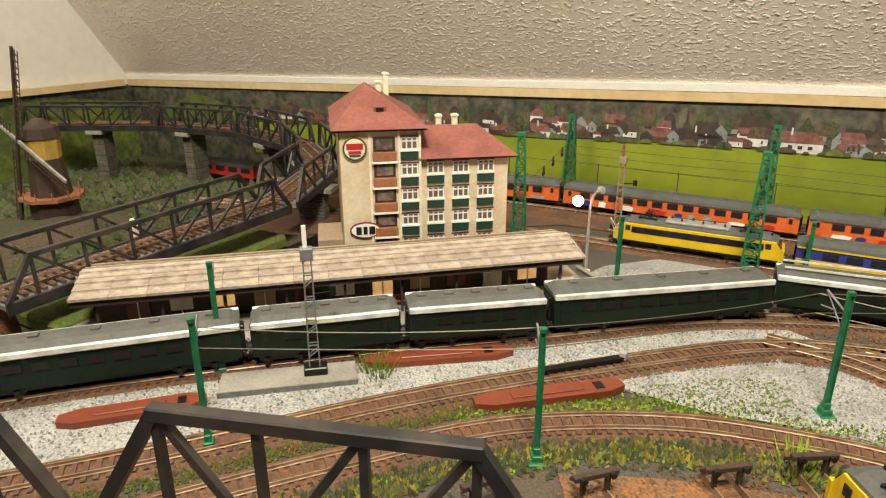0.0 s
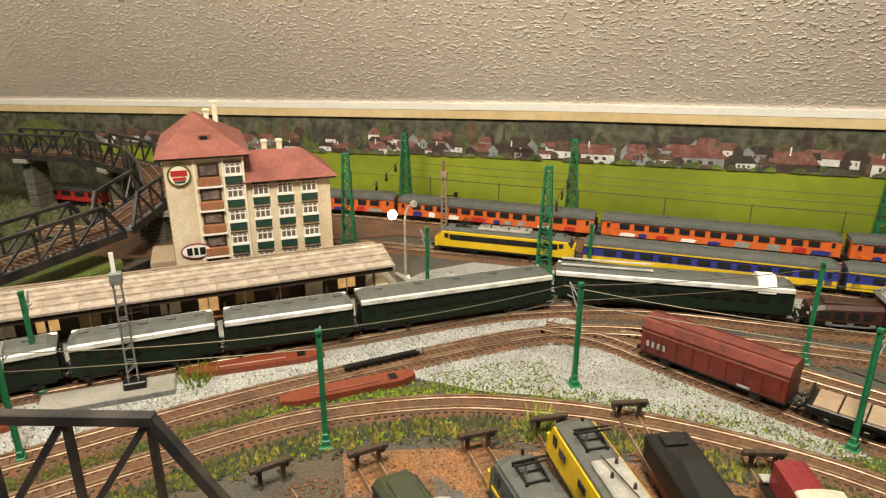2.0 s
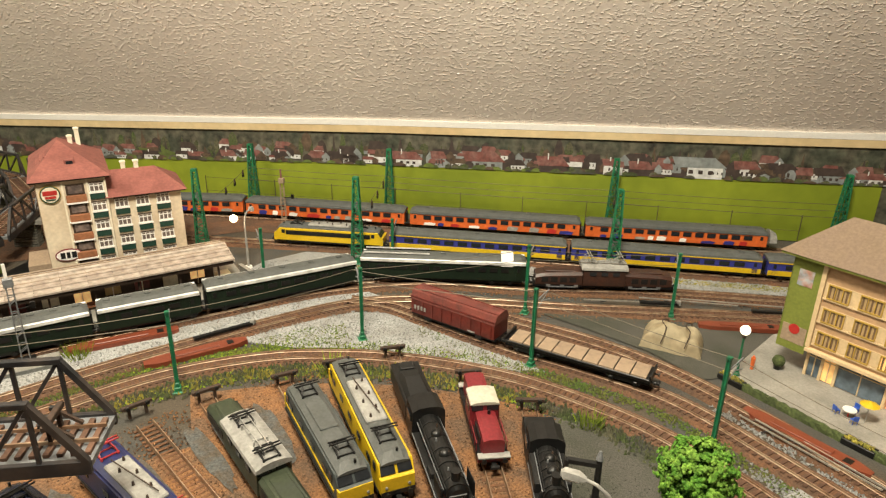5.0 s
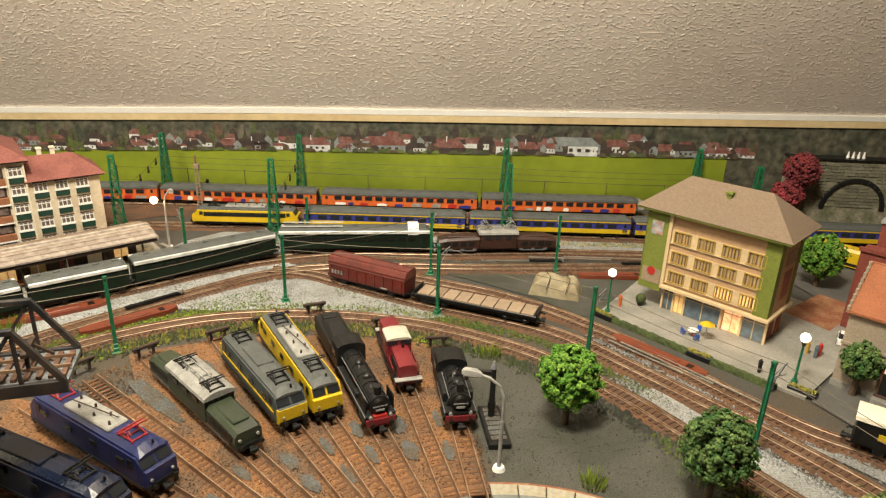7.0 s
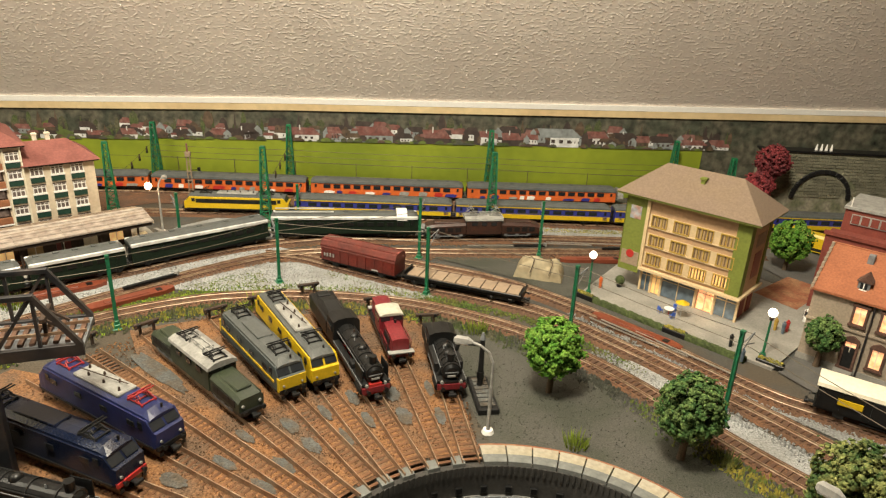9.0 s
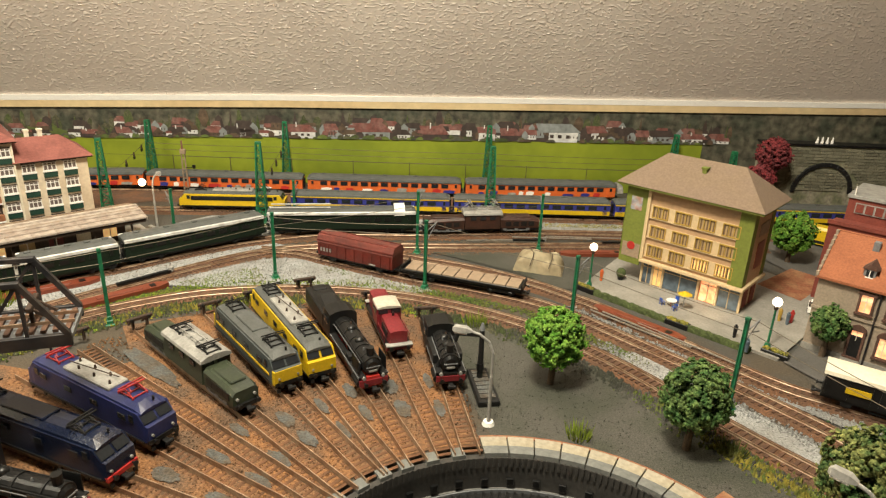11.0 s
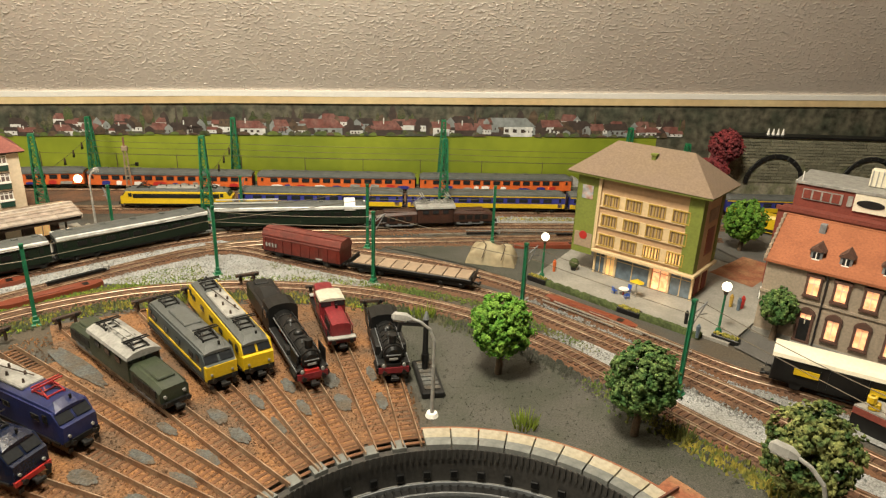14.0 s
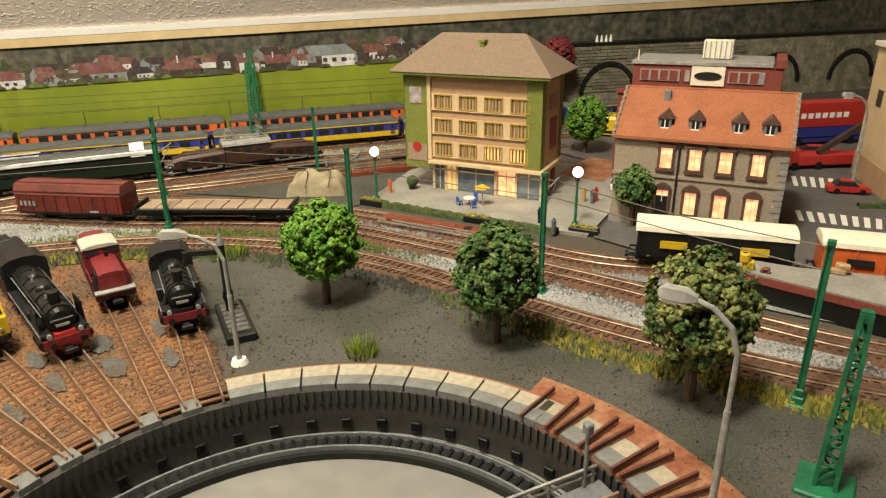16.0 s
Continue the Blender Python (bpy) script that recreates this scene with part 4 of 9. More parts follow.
    part("window", box(B(), 0.122, 0.142, -0.0468, -0.0455, 0.006, 0.0135), "glass", cab)
    bm = B()
    tube(bm, (0.168, 0.0225, -0.001), (0.168, 0.0225, 0.036), 0.0011)
    box(bm, 0.1655, 0.1705, 0.020, 0.025, 0.034, 0.041, 0.0008)
    part("signal_post", bm, "steel_grey", br, "small grey signal post")


def bmesh_disc(r, z):
    bm = B()
    bmesh.ops.create_circle(bm, cap_ends=True, radius=r, segments=96, matrix=Matrix.Translation((0, 0, z)))
    return bm


turntable()


# ---- catenary masts ----
def mast(x, y, h, turn, label, arm=0.028):
    ob = thing("catenary_mast", label, "mast", "green masts", Matrix.Translation((x, y, 0.0)) @ Matrix.Rotation(radians(turn), 4, "Z"))
    bm = B()
    box(bm, -0.0075, 0.0075, -0.006, 0.006, 0.0, 0.0025, 0.0006)
    box(bm, -0.0045, 0.0045, -0.0036, 0.0036, 0.0025, 0.007, 0.0006)
    box(bm, -0.0028, 0.0028, -0.0024, 0.0024, 0.007, 0.012, 0.0005)
    part("base", bm, "mast_green", ob)
    bm = B()
    for s in (-1, 1):
        box(bm, -0.0018, 0.0018, s * 0.0016 - 0.0004, s * 0.0016 + 0.0004, 0.009, h)
    box(bm, -0.0005, 0.0005, -0.0022, 0.0022, 0.009, h)
    box(bm, -0.0023, 0.0023, -0.0023, 0.0023, h - 0.002, h + 0.0008)
    part("post", bm, "mast_green", ob)
    bm = B()
    tube(bm, (0.002, 0, h - 0.016), (arm, 0, h - 0.010), 0.0008, seg=6)
    tube(bm, (0.002, 0, h - 0.030), (arm, 0, h - 0.010), 0.0006, seg=6)
    tube(bm, (arm * 0.5, 0, h - 0.020), (arm + 0.004, 0, h - 0.024), 0.0006, seg=6)
    part("arm", bm, "steel_grey", ob, "thin grey bracket arm")
    return ob


def lattice(x, y, h, turn, label, w=0.012):
    ob = thing("lattice_mast", label, "mast", "green lattice masts", Matrix.Translation((x, y, 0.0)) @ Matrix.Rotation(radians(turn), 4, "Z"))
    part("base", box(B(), -0.014, 0.014, -0.014, 0.014, 0.0, 0.004, 0.001), "mast_green", ob)

    def half(z):
        return w * (0.75 - 0.45 * z / h)
    for sx in (-1, 1):
        for sy in (-1, 1):
            part("leg", beam(B(), (sx * half(0), sy * half(0), 0.004), (sx * half(h), sy * half(h), h), 0.0022), "mast_green", ob)
    z, up = 0.006, 1
    while z < h - 0.010:
        z2 = z + 0.012
        for sx, sy, tx, ty in ((-1, -1, 1, -1), (1, -1, 1, 1), (1, 1, -1, 1), (-1, 1, -1, -1)):
            a, b = ((sx, sy), (tx, ty)) if up > 0 else ((tx, ty), (sx, sy))
            part("brace", beam(B(), (a[0] * half(z), a[1] * half(z), z), (b[0] * half(z2), b[1] * half(z2), z2), 0.0013), "mast_green", ob)
        bm = B()
        for sx, sy, tx, ty in ((-1, -1, 1, -1), (1, -1, 1, 1), (1, 1, -1, 1), (-1, 1, -1, -1)):
            beam(bm, (sx * half(z2), sy * half(z2), z2), (tx * half(z2), ty * half(z2), z2), 0.0011)
        part("ring_brace", bm, "mast_green", ob)
        z, up = z2, -up
    part("cap", box(B(), -half(h) * 1.2, half(h) * 1.2, -half(h) * 1.2, half(h) * 1.2, h - 0.003, h + 0.001), "mast_green", ob)
    return ob


for x, y, h, turn, lab in ((0.137, 0.588, 0.101, 120, "green catenary mast in the pale gravel triangle"), (-0.028, 0.428, 0.100, 120, "green catenary mast in grass beside the yard"), (0.357, 0.572, 0.104, 60, "green catenary mast beside the flat wagon"),
                          (0.338, 0.712, 0.104, 80, "green catenary mast beside the covered wagon"), (0.690, 0.298, 0.108, 40, "green catenary mast between curved tracks"), (0.548, 0.455, 0.106, 50, "green catenary mast near the round tree"),
                          (0.541, 0.745, 0.098, 90, "green catenary mast behind the tarpaulin"), (-0.065, 0.725, 0.088, 130, "green catenary mast at the platform end"), (0.781, 0.097, 0.112, 40, "green catenary mast at the track edge"),
                          (0.105, 0.852, 0.075, 90, "green catenary mast beside the passenger train"), (-0.30, 0.40, 0.10, 135, "green catenary mast before the platform"), (-0.23, 0.325, 0.10, 135, "green catenary mast near the dark bridge")):
    mast(x, y, h, turn, lab)
for x, y, h, turn, lab in ((-0.244, 1.058, 0.134, 5, "tall green lattice mast before the backdrop"), (0.051, 0.832, 0.147, 5, "tall green lattice mast before the yellow locomotive"), (0.040, 1.066, 0.140, 5, "tall green lattice mast behind the orange train"),
                          (0.462, 0.860, 0.149, 5, "tall green lattice mast beside the blue coaches"), (-0.220, 0.815, 0.146, 20, "tall green lattice mast beside the hotel"), (0.466, 1.078, 0.146, 5, "tall green lattice mast before the printed field"), (0.86, 1.09, 0.140, 5, "tall green lattice mast behind the apartment house"),
                          (0.97, 1.05, 0.118, 5, "short green lattice mast near the red bush"), (0.738, 0.030, 0.106, 40, "green lattice mast beside the turntable")):
    lattice(x, y, h, turn, lab, 0.012 if h > 0.11 else 0.0065)


# ---- rolling stock ----
RAIL = 0.0071


def hull(bm, sections):
    """Outlines of one count along x, joined into a closed body."""
    rings = [[bm.verts.new((x, y, z)) for y, z in prof] for x, prof in sections]
    n = len(rings[0])
    for a, b in zip(rings, rings[1:]):
        for k in range(n):
            bm.faces.new((a[k], a[(k + 1) % n], b[(k + 1) % n], b[k]))
    bm.faces.new(rings[0])
    bm.faces.new(rings[-1][::-1])
    return bm


def arch(w, z0, z1, top, flat=0.55):
    """A body's outline: sides from z0 to z1, rounded to the top."""
    return [(-w, z0), (w, z0), (w, z1), (w * 0.93, z1 + (top - z1) * 0.45), (w * flat, z1 + (top - z1) * 0.88), (0, top), (-w * flat, z1 + (top - z1) * 0.88), (-w * 0.93, z1 + (top - z1) * 0.45)]


def roof_outline(w, z1, top, flat=0.55):
    return [(-w, z1), (w, z1), (w * 0.95, z1 + (top - z1) * 0.45), (w * flat, z1 + (top - z1) * 0.88), (0, top), (-w * flat, z1 + (top - z1) * 0.88), (-w * 0.95, z1 + (top - z1) * 0.45)]


def wheels(ob, xs, r=0.0058, mat="wheel", y=0.0086):
    bm = B()
    tube(bm, (0, -y - 0.0014, 0), (0, -y + 0.0006, 0), r, seg=14)
    tube(bm, (0, y - 0.0006, 0), (0, y + 0.0014, 0), r, seg=14)
    tube(bm, (0, -y, 0), (0, y, 0), 0.0012, seg=6)
    first = part("wheelset", bm, mat, ob, m=Matrix.Translation((xs[0], 0, r)))
    for x in xs[1:]:
        again(first, Matrix.Translation((x, 0, r)))


def bogie(ob, x, half=0.014, mat="black"):
    bm = B()
    for s in (-1, 1):
        box(bm, x - half - 0.006, x + half + 0.006, s * 0.0125 - 0.0012, s * 0.0125 + 0.0012, 0.0045, 0.0095, 0.0006)
        for k in (-half, half):
            box(bm, x + k - 0.0022, x + k + 0.0022, s * 0.0142 - 0.0008, s * 0.0142 + 0.0008, 0.0030, 0.0080, 0.0004)
    box(bm, x - 0.004, x + 0.004, -0.0118, 0.0118, 0.0055, 0.0105)
    part("bogie", bm, mat, ob)
    wheels(ob, (x - half, x + half))


def buffers(ob, x, s, z=0.0115):
    """Two buffers and a coupling at one end; s is the way out."""
    for y in (-0.0100, 0.0100):
        bm = B()
        tube(bm, (x, y, z), (x + s * 0.0045, y, z), 0.0011, seg=8)
        tube(bm, (x + s * 0.0045, y, z), (x + s * 0.0056, y, z), 0.0024, seg=12)
        part("buffer", bm, "black", ob)
    bm = B()
    box(bm, min(x, x + s * 0.008), max(x, x + s * 0.008), -0.0025, 0.0025, 0.0055, 0.0075, 0.0004)
    box(bm, min(x + s * 0.006, x + s * 0.009), max(x + s * 0.006, x + s * 0.009), -0.0042, 0.0042, 0.0052, 0.0085, 0.0004)
    part("coupling", bm, "dark_grey", ob)


def pantograph(ob, x, z, mat, s=1, up=0.004):
    bm = B()
    for y in (-0.0072, 0.0072):
        beam(bm, (x - 0.0100, y, z + 0.001), (x + 0.0100, y, z + 0.001), 0.0011)
        beam(bm, (x - 0.0082, y, z + 0.0015), (x + 0.002 * s, y * 0.8, z + 0.003 + up * 0.5), 0.0009)
        beam(bm, (x + 0.0082, y, z + 0.0015), (x - 0.002 * s, y * 0.8, z + 0.003 + up * 0.5), 0.0009)
        beam(bm, (x - 0.0070, y * 0.8, z + 0.003 + up * 0.5), (x, y * 0.6, z + 0.004 + up), 0.0008)
        beam(bm, (x + 0.0070, y * 0.8, z + 0.003 + up * 0.5), (x, y * 0.6, z + 0.004 + up), 0.0008)
    for k in (-0.0100, 0, 0.0100):
        beam(bm, (x + k, -0.0072, z + 0.001), (x + k, 0.0072, z + 0.001), 0.0011)
    for k in (-0.002, 0.002):
        beam(bm, (x + k, -0.0125, z + 0.0046 + up), (x + k, 0.0125, z + 0.0046 + up), 0.0011)
    for k in (-0.0100, 0.0100):
        for y in (-0.0072, 0.0072):
            tube(bm, (x + k, y, z - 0.002), (x + k, y, z + 0.001), 0.0012, seg=6)
    part("pantograph", bm, mat, ob)


def electric(label, m, L, side, roof, front=None, band=None, panel=None, panto="dark_grey", under="black", top=0.047, group="locomotives in the yard", nose=0.010, line=None, windows=4, category="locomotive", beam_mat="black"):
    ob = thing("electric_locomotive", label, category, group, m)
    h, w, z0, z1 = L / 2 - 0.006, 0.0165, 0.0105, 0.0360
    full = arch(w, z0, z1, z1 + 0.001)
    bm = B()
    hull(bm, [(-h, [(y * 0.93, min(z, 0.026) if z > z0 else z) for y, z in full]), (-h + nose * 0.35, [(y * 0.97, min(z, 0.027)) for y, z in full]), (-h + nose, full), (h - nose, full), (h - nose * 0.35, [(y * 0.97, min(z, 0.027)) for y, z in full]), (h, [(y * 0.93, min(z, 0.026) if z > z0 else z) for y, z in full])])
    part("body", bm, side, ob)
    bm = B()
    ro = roof_outline(w * 0.87, z1 - 0.0005, top - 0.004)
    hull(bm, [(-h + nose - 0.003, [(y * 0.95, z1 - 0.0015 + (z - z1 + 0.0015) * 0.45) for y, z in ro]), (-h + nose + 0.006, ro), (h - nose - 0.006, ro), (h - nose + 0.003, [(y * 0.95, z1 - 0.0015 + (z - z1 + 0.0015) * 0.45) for y, z in ro])])
    part("roof", bm, roof, ob)
    for s in (-1, 1):
        if front:
            bm = B()
            hull(bm, [(s * (h - nose * 0.36), [(y * 0.985, z) for y, z in ((-w, z0), (w, z0), (w, 0.0262), (-w, 0.0262))]), (s * (h + 0.0008), [(y * 0.94, z) for y, z in ((-w, z0), (w, z0), (w, 0.0258), (-w, 0.0258))])])
            part("nose_panel", bm, front, ob)
        for y in (-1, 1):
            bm = B()
            a, b = (0.0012, 0.0145) if y > 0 else (-0.0145, -0.0012)
            x0, x1 = s * (h - nose * 0.38), s * (h - nose * 0.98)
            q = [bm.verts.new(v) for v in ((x0 + s * 0.0005, a, 0.0278), (x0 + s * 0.0005, b, 0.0278), (x1 + s * 0.0005, b * 0.97, 0.0352), (x1 + s * 0.0005, a * 0.97, 0.0352))]
            r = bmesh.ops.extrude_face_region(bm, geom=[bm.faces.new(q)])
            bmesh.ops.translate(bm, vec=(s * 0.0006, 0, 0.0004), verts=[v for v in r["geom"] if isinstance(v, bmesh.types.BMVert)])
            part("windscreen", bm, "glass", ob)
            bm = B()
            tube(bm, (s * (h - 0.001), y * 0.0105, 0.0170), (s * (h + 0.0016), y * 0.0105, 0.0170), 0.0013, seg=10)
            part("headlight", bm, "light_grey", ob)
            bm = B()
            box(bm, s * (h - nose - 0.0075) - 0.003, s * (h - nose - 0.0075) + 0.003, y * w - 0.0004, y * w + 0.0004, 0.026, 0.0335)
            part("cab_window", bm, "glass", ob)
        buffers(ob, s * h, s)
        part("buffer_beam", box(B(), s * h - 0.0015, s * h + 0.0015, -0.0155, 0.0155, 0.0085, 0.0128), beam_mat, ob)
        bm = B()
        for y in (-0.012, 0.012):
            beam(bm, (s * (h + 0.001), y - 0.002, 0.0035), (s * (h + 0.001), y + 0.002, 0.0035), 0.001, 0.004)
        part("rail_guard", bm, "black", ob)
    for y in (-1, 1):
        if line:
            part("side_line", box(B(), -h + nose, h - nose, y * (w + 0.0002) - 0.0004, y * (w + 0.0002) + 0.0004, 0.0185, 0.0208), line, ob, "thin painted side line")
        if band:
            bm = B()
            box(bm, -h + nose + 0.012, h - nose - 0.012, y * w - 0.0005, y * w + 0.0005, 0.0235, 0.0325)
            part("side_band", bm, band, ob)
        for i in range(windows):
            x = (i - (windows - 1) / 2) * (L - 0.075) / max(1, windows - 1) if windows > 1 else 0
            part("side_window", box(B(), x - 0.0055, x + 0.0055, y * (w + 0.0008) - 0.0004, y * (w + 0.0008) + 0.0004, 0.0255, 0.0315, 0.0003), "dark_grey" if band else "glass", ob)
        part("step_sill", box(B(), -h + 0.004, h - 0.004, y * (w + 0.0003) - 0.0006, y * (w + 0.0003) + 0.0006, z0 - 0.001, z0 + 0.0012), under, ob)
    part("underframe", box(B(), -h + 0.006, h - 0.006, -0.014, 0.014, 0.0075, z0), under, ob)
    for s in (-1, 1):
        bogie(ob, s * (L * 0.27), L * 0.078, under)
    # roof gear
    rz = top - 0.0045
    if panel:
        bm = B()
        box(bm, -L * 0.18, L * 0.18, -0.0105, 0.0105, rz - 0.0015, rz + 0.0025, 0.0012)
        part("roof_panel", bm, panel, ob, "pale roof panel")
        for i in range(6):
            x = -L * 0.15 + i * L * 0.06
            part("insulator", tube(B(), (x, 0.0045 * (-1) ** i, rz + 0.002), (x, 0.0045 * (-1) ** i, rz + 0.0062), 0.0014, 0.0009, seg=8), "brown_dark", ob)
        part("roof_cable", beam(B(), (-L * 0.17, -0.004, rz + 0.0058), (L * 0.16, 0.004, rz + 0.0060), 0.0008), "brown_dark", ob)
    else:
        part("roof_hatch", box(B(), -L * 0.16, L * 0.10, -0.009, 0.009, rz - 0.001, rz + 0.0018, 0.0008), roof, ob)
    for s in (-1, 1):
        pantograph(ob, s * L * 0.285, rz + 0.0005, panto, s)
        part("horn", tube(B(), (s * L * 0.40, 0.004, rz - 0.001), (s * L * 0.40, 0.004, rz + 0.0025), 0.0012, seg=8), "black", ob)
    return ob


def crocodile(label, m, L, side, hoodmat, roof, panto="steel_grey", group="", up=0.004, cat="locomotive", share=0.20):
    ob = thing("articulated_locomotive", label, cat, group, m)
    c = L * share
    w = 0.0165
    bm = B()
    hull(bm, [(x, arch(w, 0.0105, 0.0355, 0.0365)) for x in (-c, c)])
    part("cabin", bm, side, ob)
    bm = B()
    hull(bm, [(x, roof_outline(w * 1.06, 0.0355, 0.0425)) for x in (-c - 0.003, c + 0.003)])
    part("roof", bm, roof, ob, "pale cabin roof")
    bm = B()
    for y in (-0.011, 0.011):
        for i in range(5):
            tube(bm, (-c * 0.7 + i * c * 0.35, y * (0.4 + 0.15 * (i % 2)), 0.041), (-c * 0.7 + i * c * 0.35, y * (0.4 + 0.15 * (i % 2)), 0.0465), 0.0013, 0.0009, seg=8)
    beam(bm, (-c * 0.8, -0.003, 0.0455), (c * 0.8, -0.003, 0.0455), 0.0009)
    beam(bm, (-c * 0.6, 0.004, 0.0465), (c * 0.7, 0.004, 0.0455), 0.0009)
    box(bm, -c * 0.25, c * 0.25, -0.005, 0.005, 0.040, 0.0445, 0.0008)
    part("roof_gear", bm, "light_grey", ob)
    for s in (-1, 1):
        pantograph(ob, s * c * 0.72, 0.0425, panto, s, up)
        a, b = s * (c + 0.001), s * (L / 2 - 0.006)
        prof = lambda k, t: [(-w * k, 0.0105), (w * k, 0.0105), (w * k, t - 0.004), (w * k * 0.75, t), (-w * k * 0.75, t), (-w * k, t - 0.004)]
        bm = B()
        hull(bm, [(a, prof(0.90, 0.0300)), (a + (b - a) * 0.8, prof(0.88, 0.0275)), (b, prof(0.86, 0.0245))])
        hood = part("hood", bm, hoodmat, ob)
        bm = B()
        box(bm, min(a + (b - a) * 0.12, a + (b - a) * 0.8), max(a + (b - a) * 0.12, a + (b - a) * 0.8), -0.0085, 0.0085, 0.0270, 0.0305, 0.001)
        part("hood_lid", bm, hoodmat, hood)
        for y in (-1, 1):
            bm = B()
            for i in range(4):
                x = a + (b - a) * (0.2 + 0.2 * i)
                box(bm, x - 0.005, x + 0.005, y * w * 0.89 - 0.0006, y * w * 0.89 + 0.0006, 0.0145, 0.0225)
            part("louvre", bm, "dark_grey", hood)
            q = B()
            box(q, s * (c + 0.0005) - 0.0006, s * (c + 0.0005) + 0.0006, min(y * 0.002, y * 0.0145), max(y * 0.002, y * 0.0145), 0.0305, 0.0350)
            part("windscreen", q, "glass", ob)
            q = B()
            tube(q, (b - s * 0.001, y * 0.0095, 0.0165), (b + s * 0.0018, y * 0.0095, 0.0165), 0.0016, seg=10)
            part("headlight", q, "light_grey", ob)
        part("chassis", box(B(), min(a, b + s * 0.003), max(a, b + s * 0.003), -0.0135, 0.0135, 0.0065, 0.0108), "black", ob)
        buffers(ob, b + s * 0.002, s)
        xs = [a + (b - a) * t for t in (0.12, 0.42, 0.72)]
        wheels(ob, xs, 0.0068)
        bm = B()
        for y in (-0.0138, 0.0138):
            beam(bm, (xs[0], y, 0.0065), (xs[2], y, 0.0065), 0.0008, 0.0018)
            for x in xs:
                box(bm, x - 0.003, x + 0.003, y - 0.0007, y + 0.0007, 0.0065, 0.0105)
        part("coupling_rod", bm, "steel_grey", ob)
    for y in (-1, 1):
        for i in range(3):
            x = (i - 1) * c * 0.55
            part("side_window", box(B(), x - 0.0048, x + 0.0048, y * w - 0.0005, y * w + 0.0005, 0.0265, 0.0325), "glass", ob)
    part("underframe", box(B(), -c, c, -0.0125, 0.0125, 0.0065, 0.0105), "black", ob)
    return ob


def steam(label, m, L, tender=True, wheelmat="red_paint", group="locomotives in the yard"):
    ob = thing("steam_locomotive", label, "locomotive", group, m)
    t = 0.085 if tender else 0.030
    front, cab0 = L / 2 - 0.008, -L / 2 + t + 0.004
    cab1 = cab0 + 0.026
    bm = B()
    tube(bm, (cab1 - 0.002, 0, 0.0285), (front - 0.012, 0, 0.0285), 0.0105, 0.0098, 20)
    tube(bm, (front - 0.012, 0, 0.0285), (front - 0.002, 0, 0.0285), 0.0105, 0.0102, 20)
    tube(bm, (front - 0.002, 0, 0.0285), (front + 0.0005, 0, 0.0285), 0.0088, 0.0060, 16)
    part("boiler", bm, "black", ob, smooth=False)
    bm = B()
    for i in range(5):
        x = cab1 + (front - cab1) * (0.12 + 0.19 * i)
        tube(bm, (x - 0.0008, 0, 0.0285), (x + 0.0008, 0, 0.0285), 0.0110, 0.0110, 20)
    part("boiler_band", bm, "dark_grey", ob)
    bm = B()
    tube(bm, (front - 0.008, 0, 0.036), (front - 0.008, 0, 0.0475), 0.0036, 0.0042, 14)
    part("chimney", bm, "black", ob)
    for k in (0.30, 0.58):
        x = cab1 + (front - cab1) * k
        bm = B()
        ball(bm, (x, 0, 0.0375), 0.0056, 12, 8, 0.9)
        part("dome", bm, "black", ob, smooth=True)
    bm = B()
    hull(bm, [(x, arch(0.0168, 0.0150, 0.0395, 0.0465)) for x in (cab0, cab1)])
    cab = part("cab", bm, "black", ob)
    for y in (-1, 1):
        part("window", box(B(), cab0 + 0.006, cab1 - 0.006, y * 0.0168 - 0.0005, y * 0.0168 + 0.0005, 0.029, 0.0365), "glass", cab)
        part("running_board", box(B(), cab1, front + 0.002, min(y * 0.0085, y * 0.0160), max(y * 0.0085, y * 0.0160), 0.0185, 0.0197), "dark_grey", ob)
        bm = B()
        tube(bm, (front - 0.018, y * 0.0145, 0.0115), (front + 0.001, y * 0.0145, 0.0115), 0.0038, seg=12)
        part("cylinder", bm, "black", ob)
        if tender:
            bm = B()
            box(bm, front - 0.022, front - 0.001, y * 0.0148 - 0.0005, y * 0.0148 + 0.0005, 0.0215, 0.0375, 0.0003)
            part("smoke_deflector", bm, "black", ob)
        bm = B()
        tube(bm, (front + 0.001, y * 0.0105, 0.0180), (front + 0.0035, y * 0.0105, 0.0180), 0.0019, seg=10)
        part("lantern", bm, "light_grey", ob)
        bm = B()
        tube(bm, (cab1, y * 0.0095, 0.0345), (front - 0.004, y * 0.0095, 0.0330), 0.0007, seg=6)
        box(bm, front - 0.045, front - 0.033, y * 0.0125 - 0.003, y * 0.0125 + 0.003, 0.0200, 0.0262, 0.0008)
        part("pipework", bm, "dark_grey", ob)
    for y in (-1, 1):
        part("handrail", tube(B(), (cab1, y * 0.0113, 0.0312), (front - 0.006, y * 0.0110, 0.0312), 0.00045, seg=6), "steel_grey", ob)
        part("board_edge", box(B(), cab1, front + 0.002, y * 0.0162 - 0.0003, y * 0.0162 + 0.0003, 0.0180, 0.0200), "steel_grey", ob)
        part("steam_pipe", tube(B(), (front - 0.012, y * 0.0085, 0.0300), (front - 0.010, y * 0.0140, 0.0150), 0.0018, seg=8), "dark_grey", ob)
    part("smokebox_hinge", box(B(), front + 0.0004, front + 0.0012, -0.0075, 0.0075, 0.0280, 0.0290), "steel_grey", ob)
    part("number_plate", box(B(), front + 0.0004, front + 0.0013, -0.0045, 0.0045, 0.0232, 0.0252), "light_grey", ob, "plate with unreadable writing")
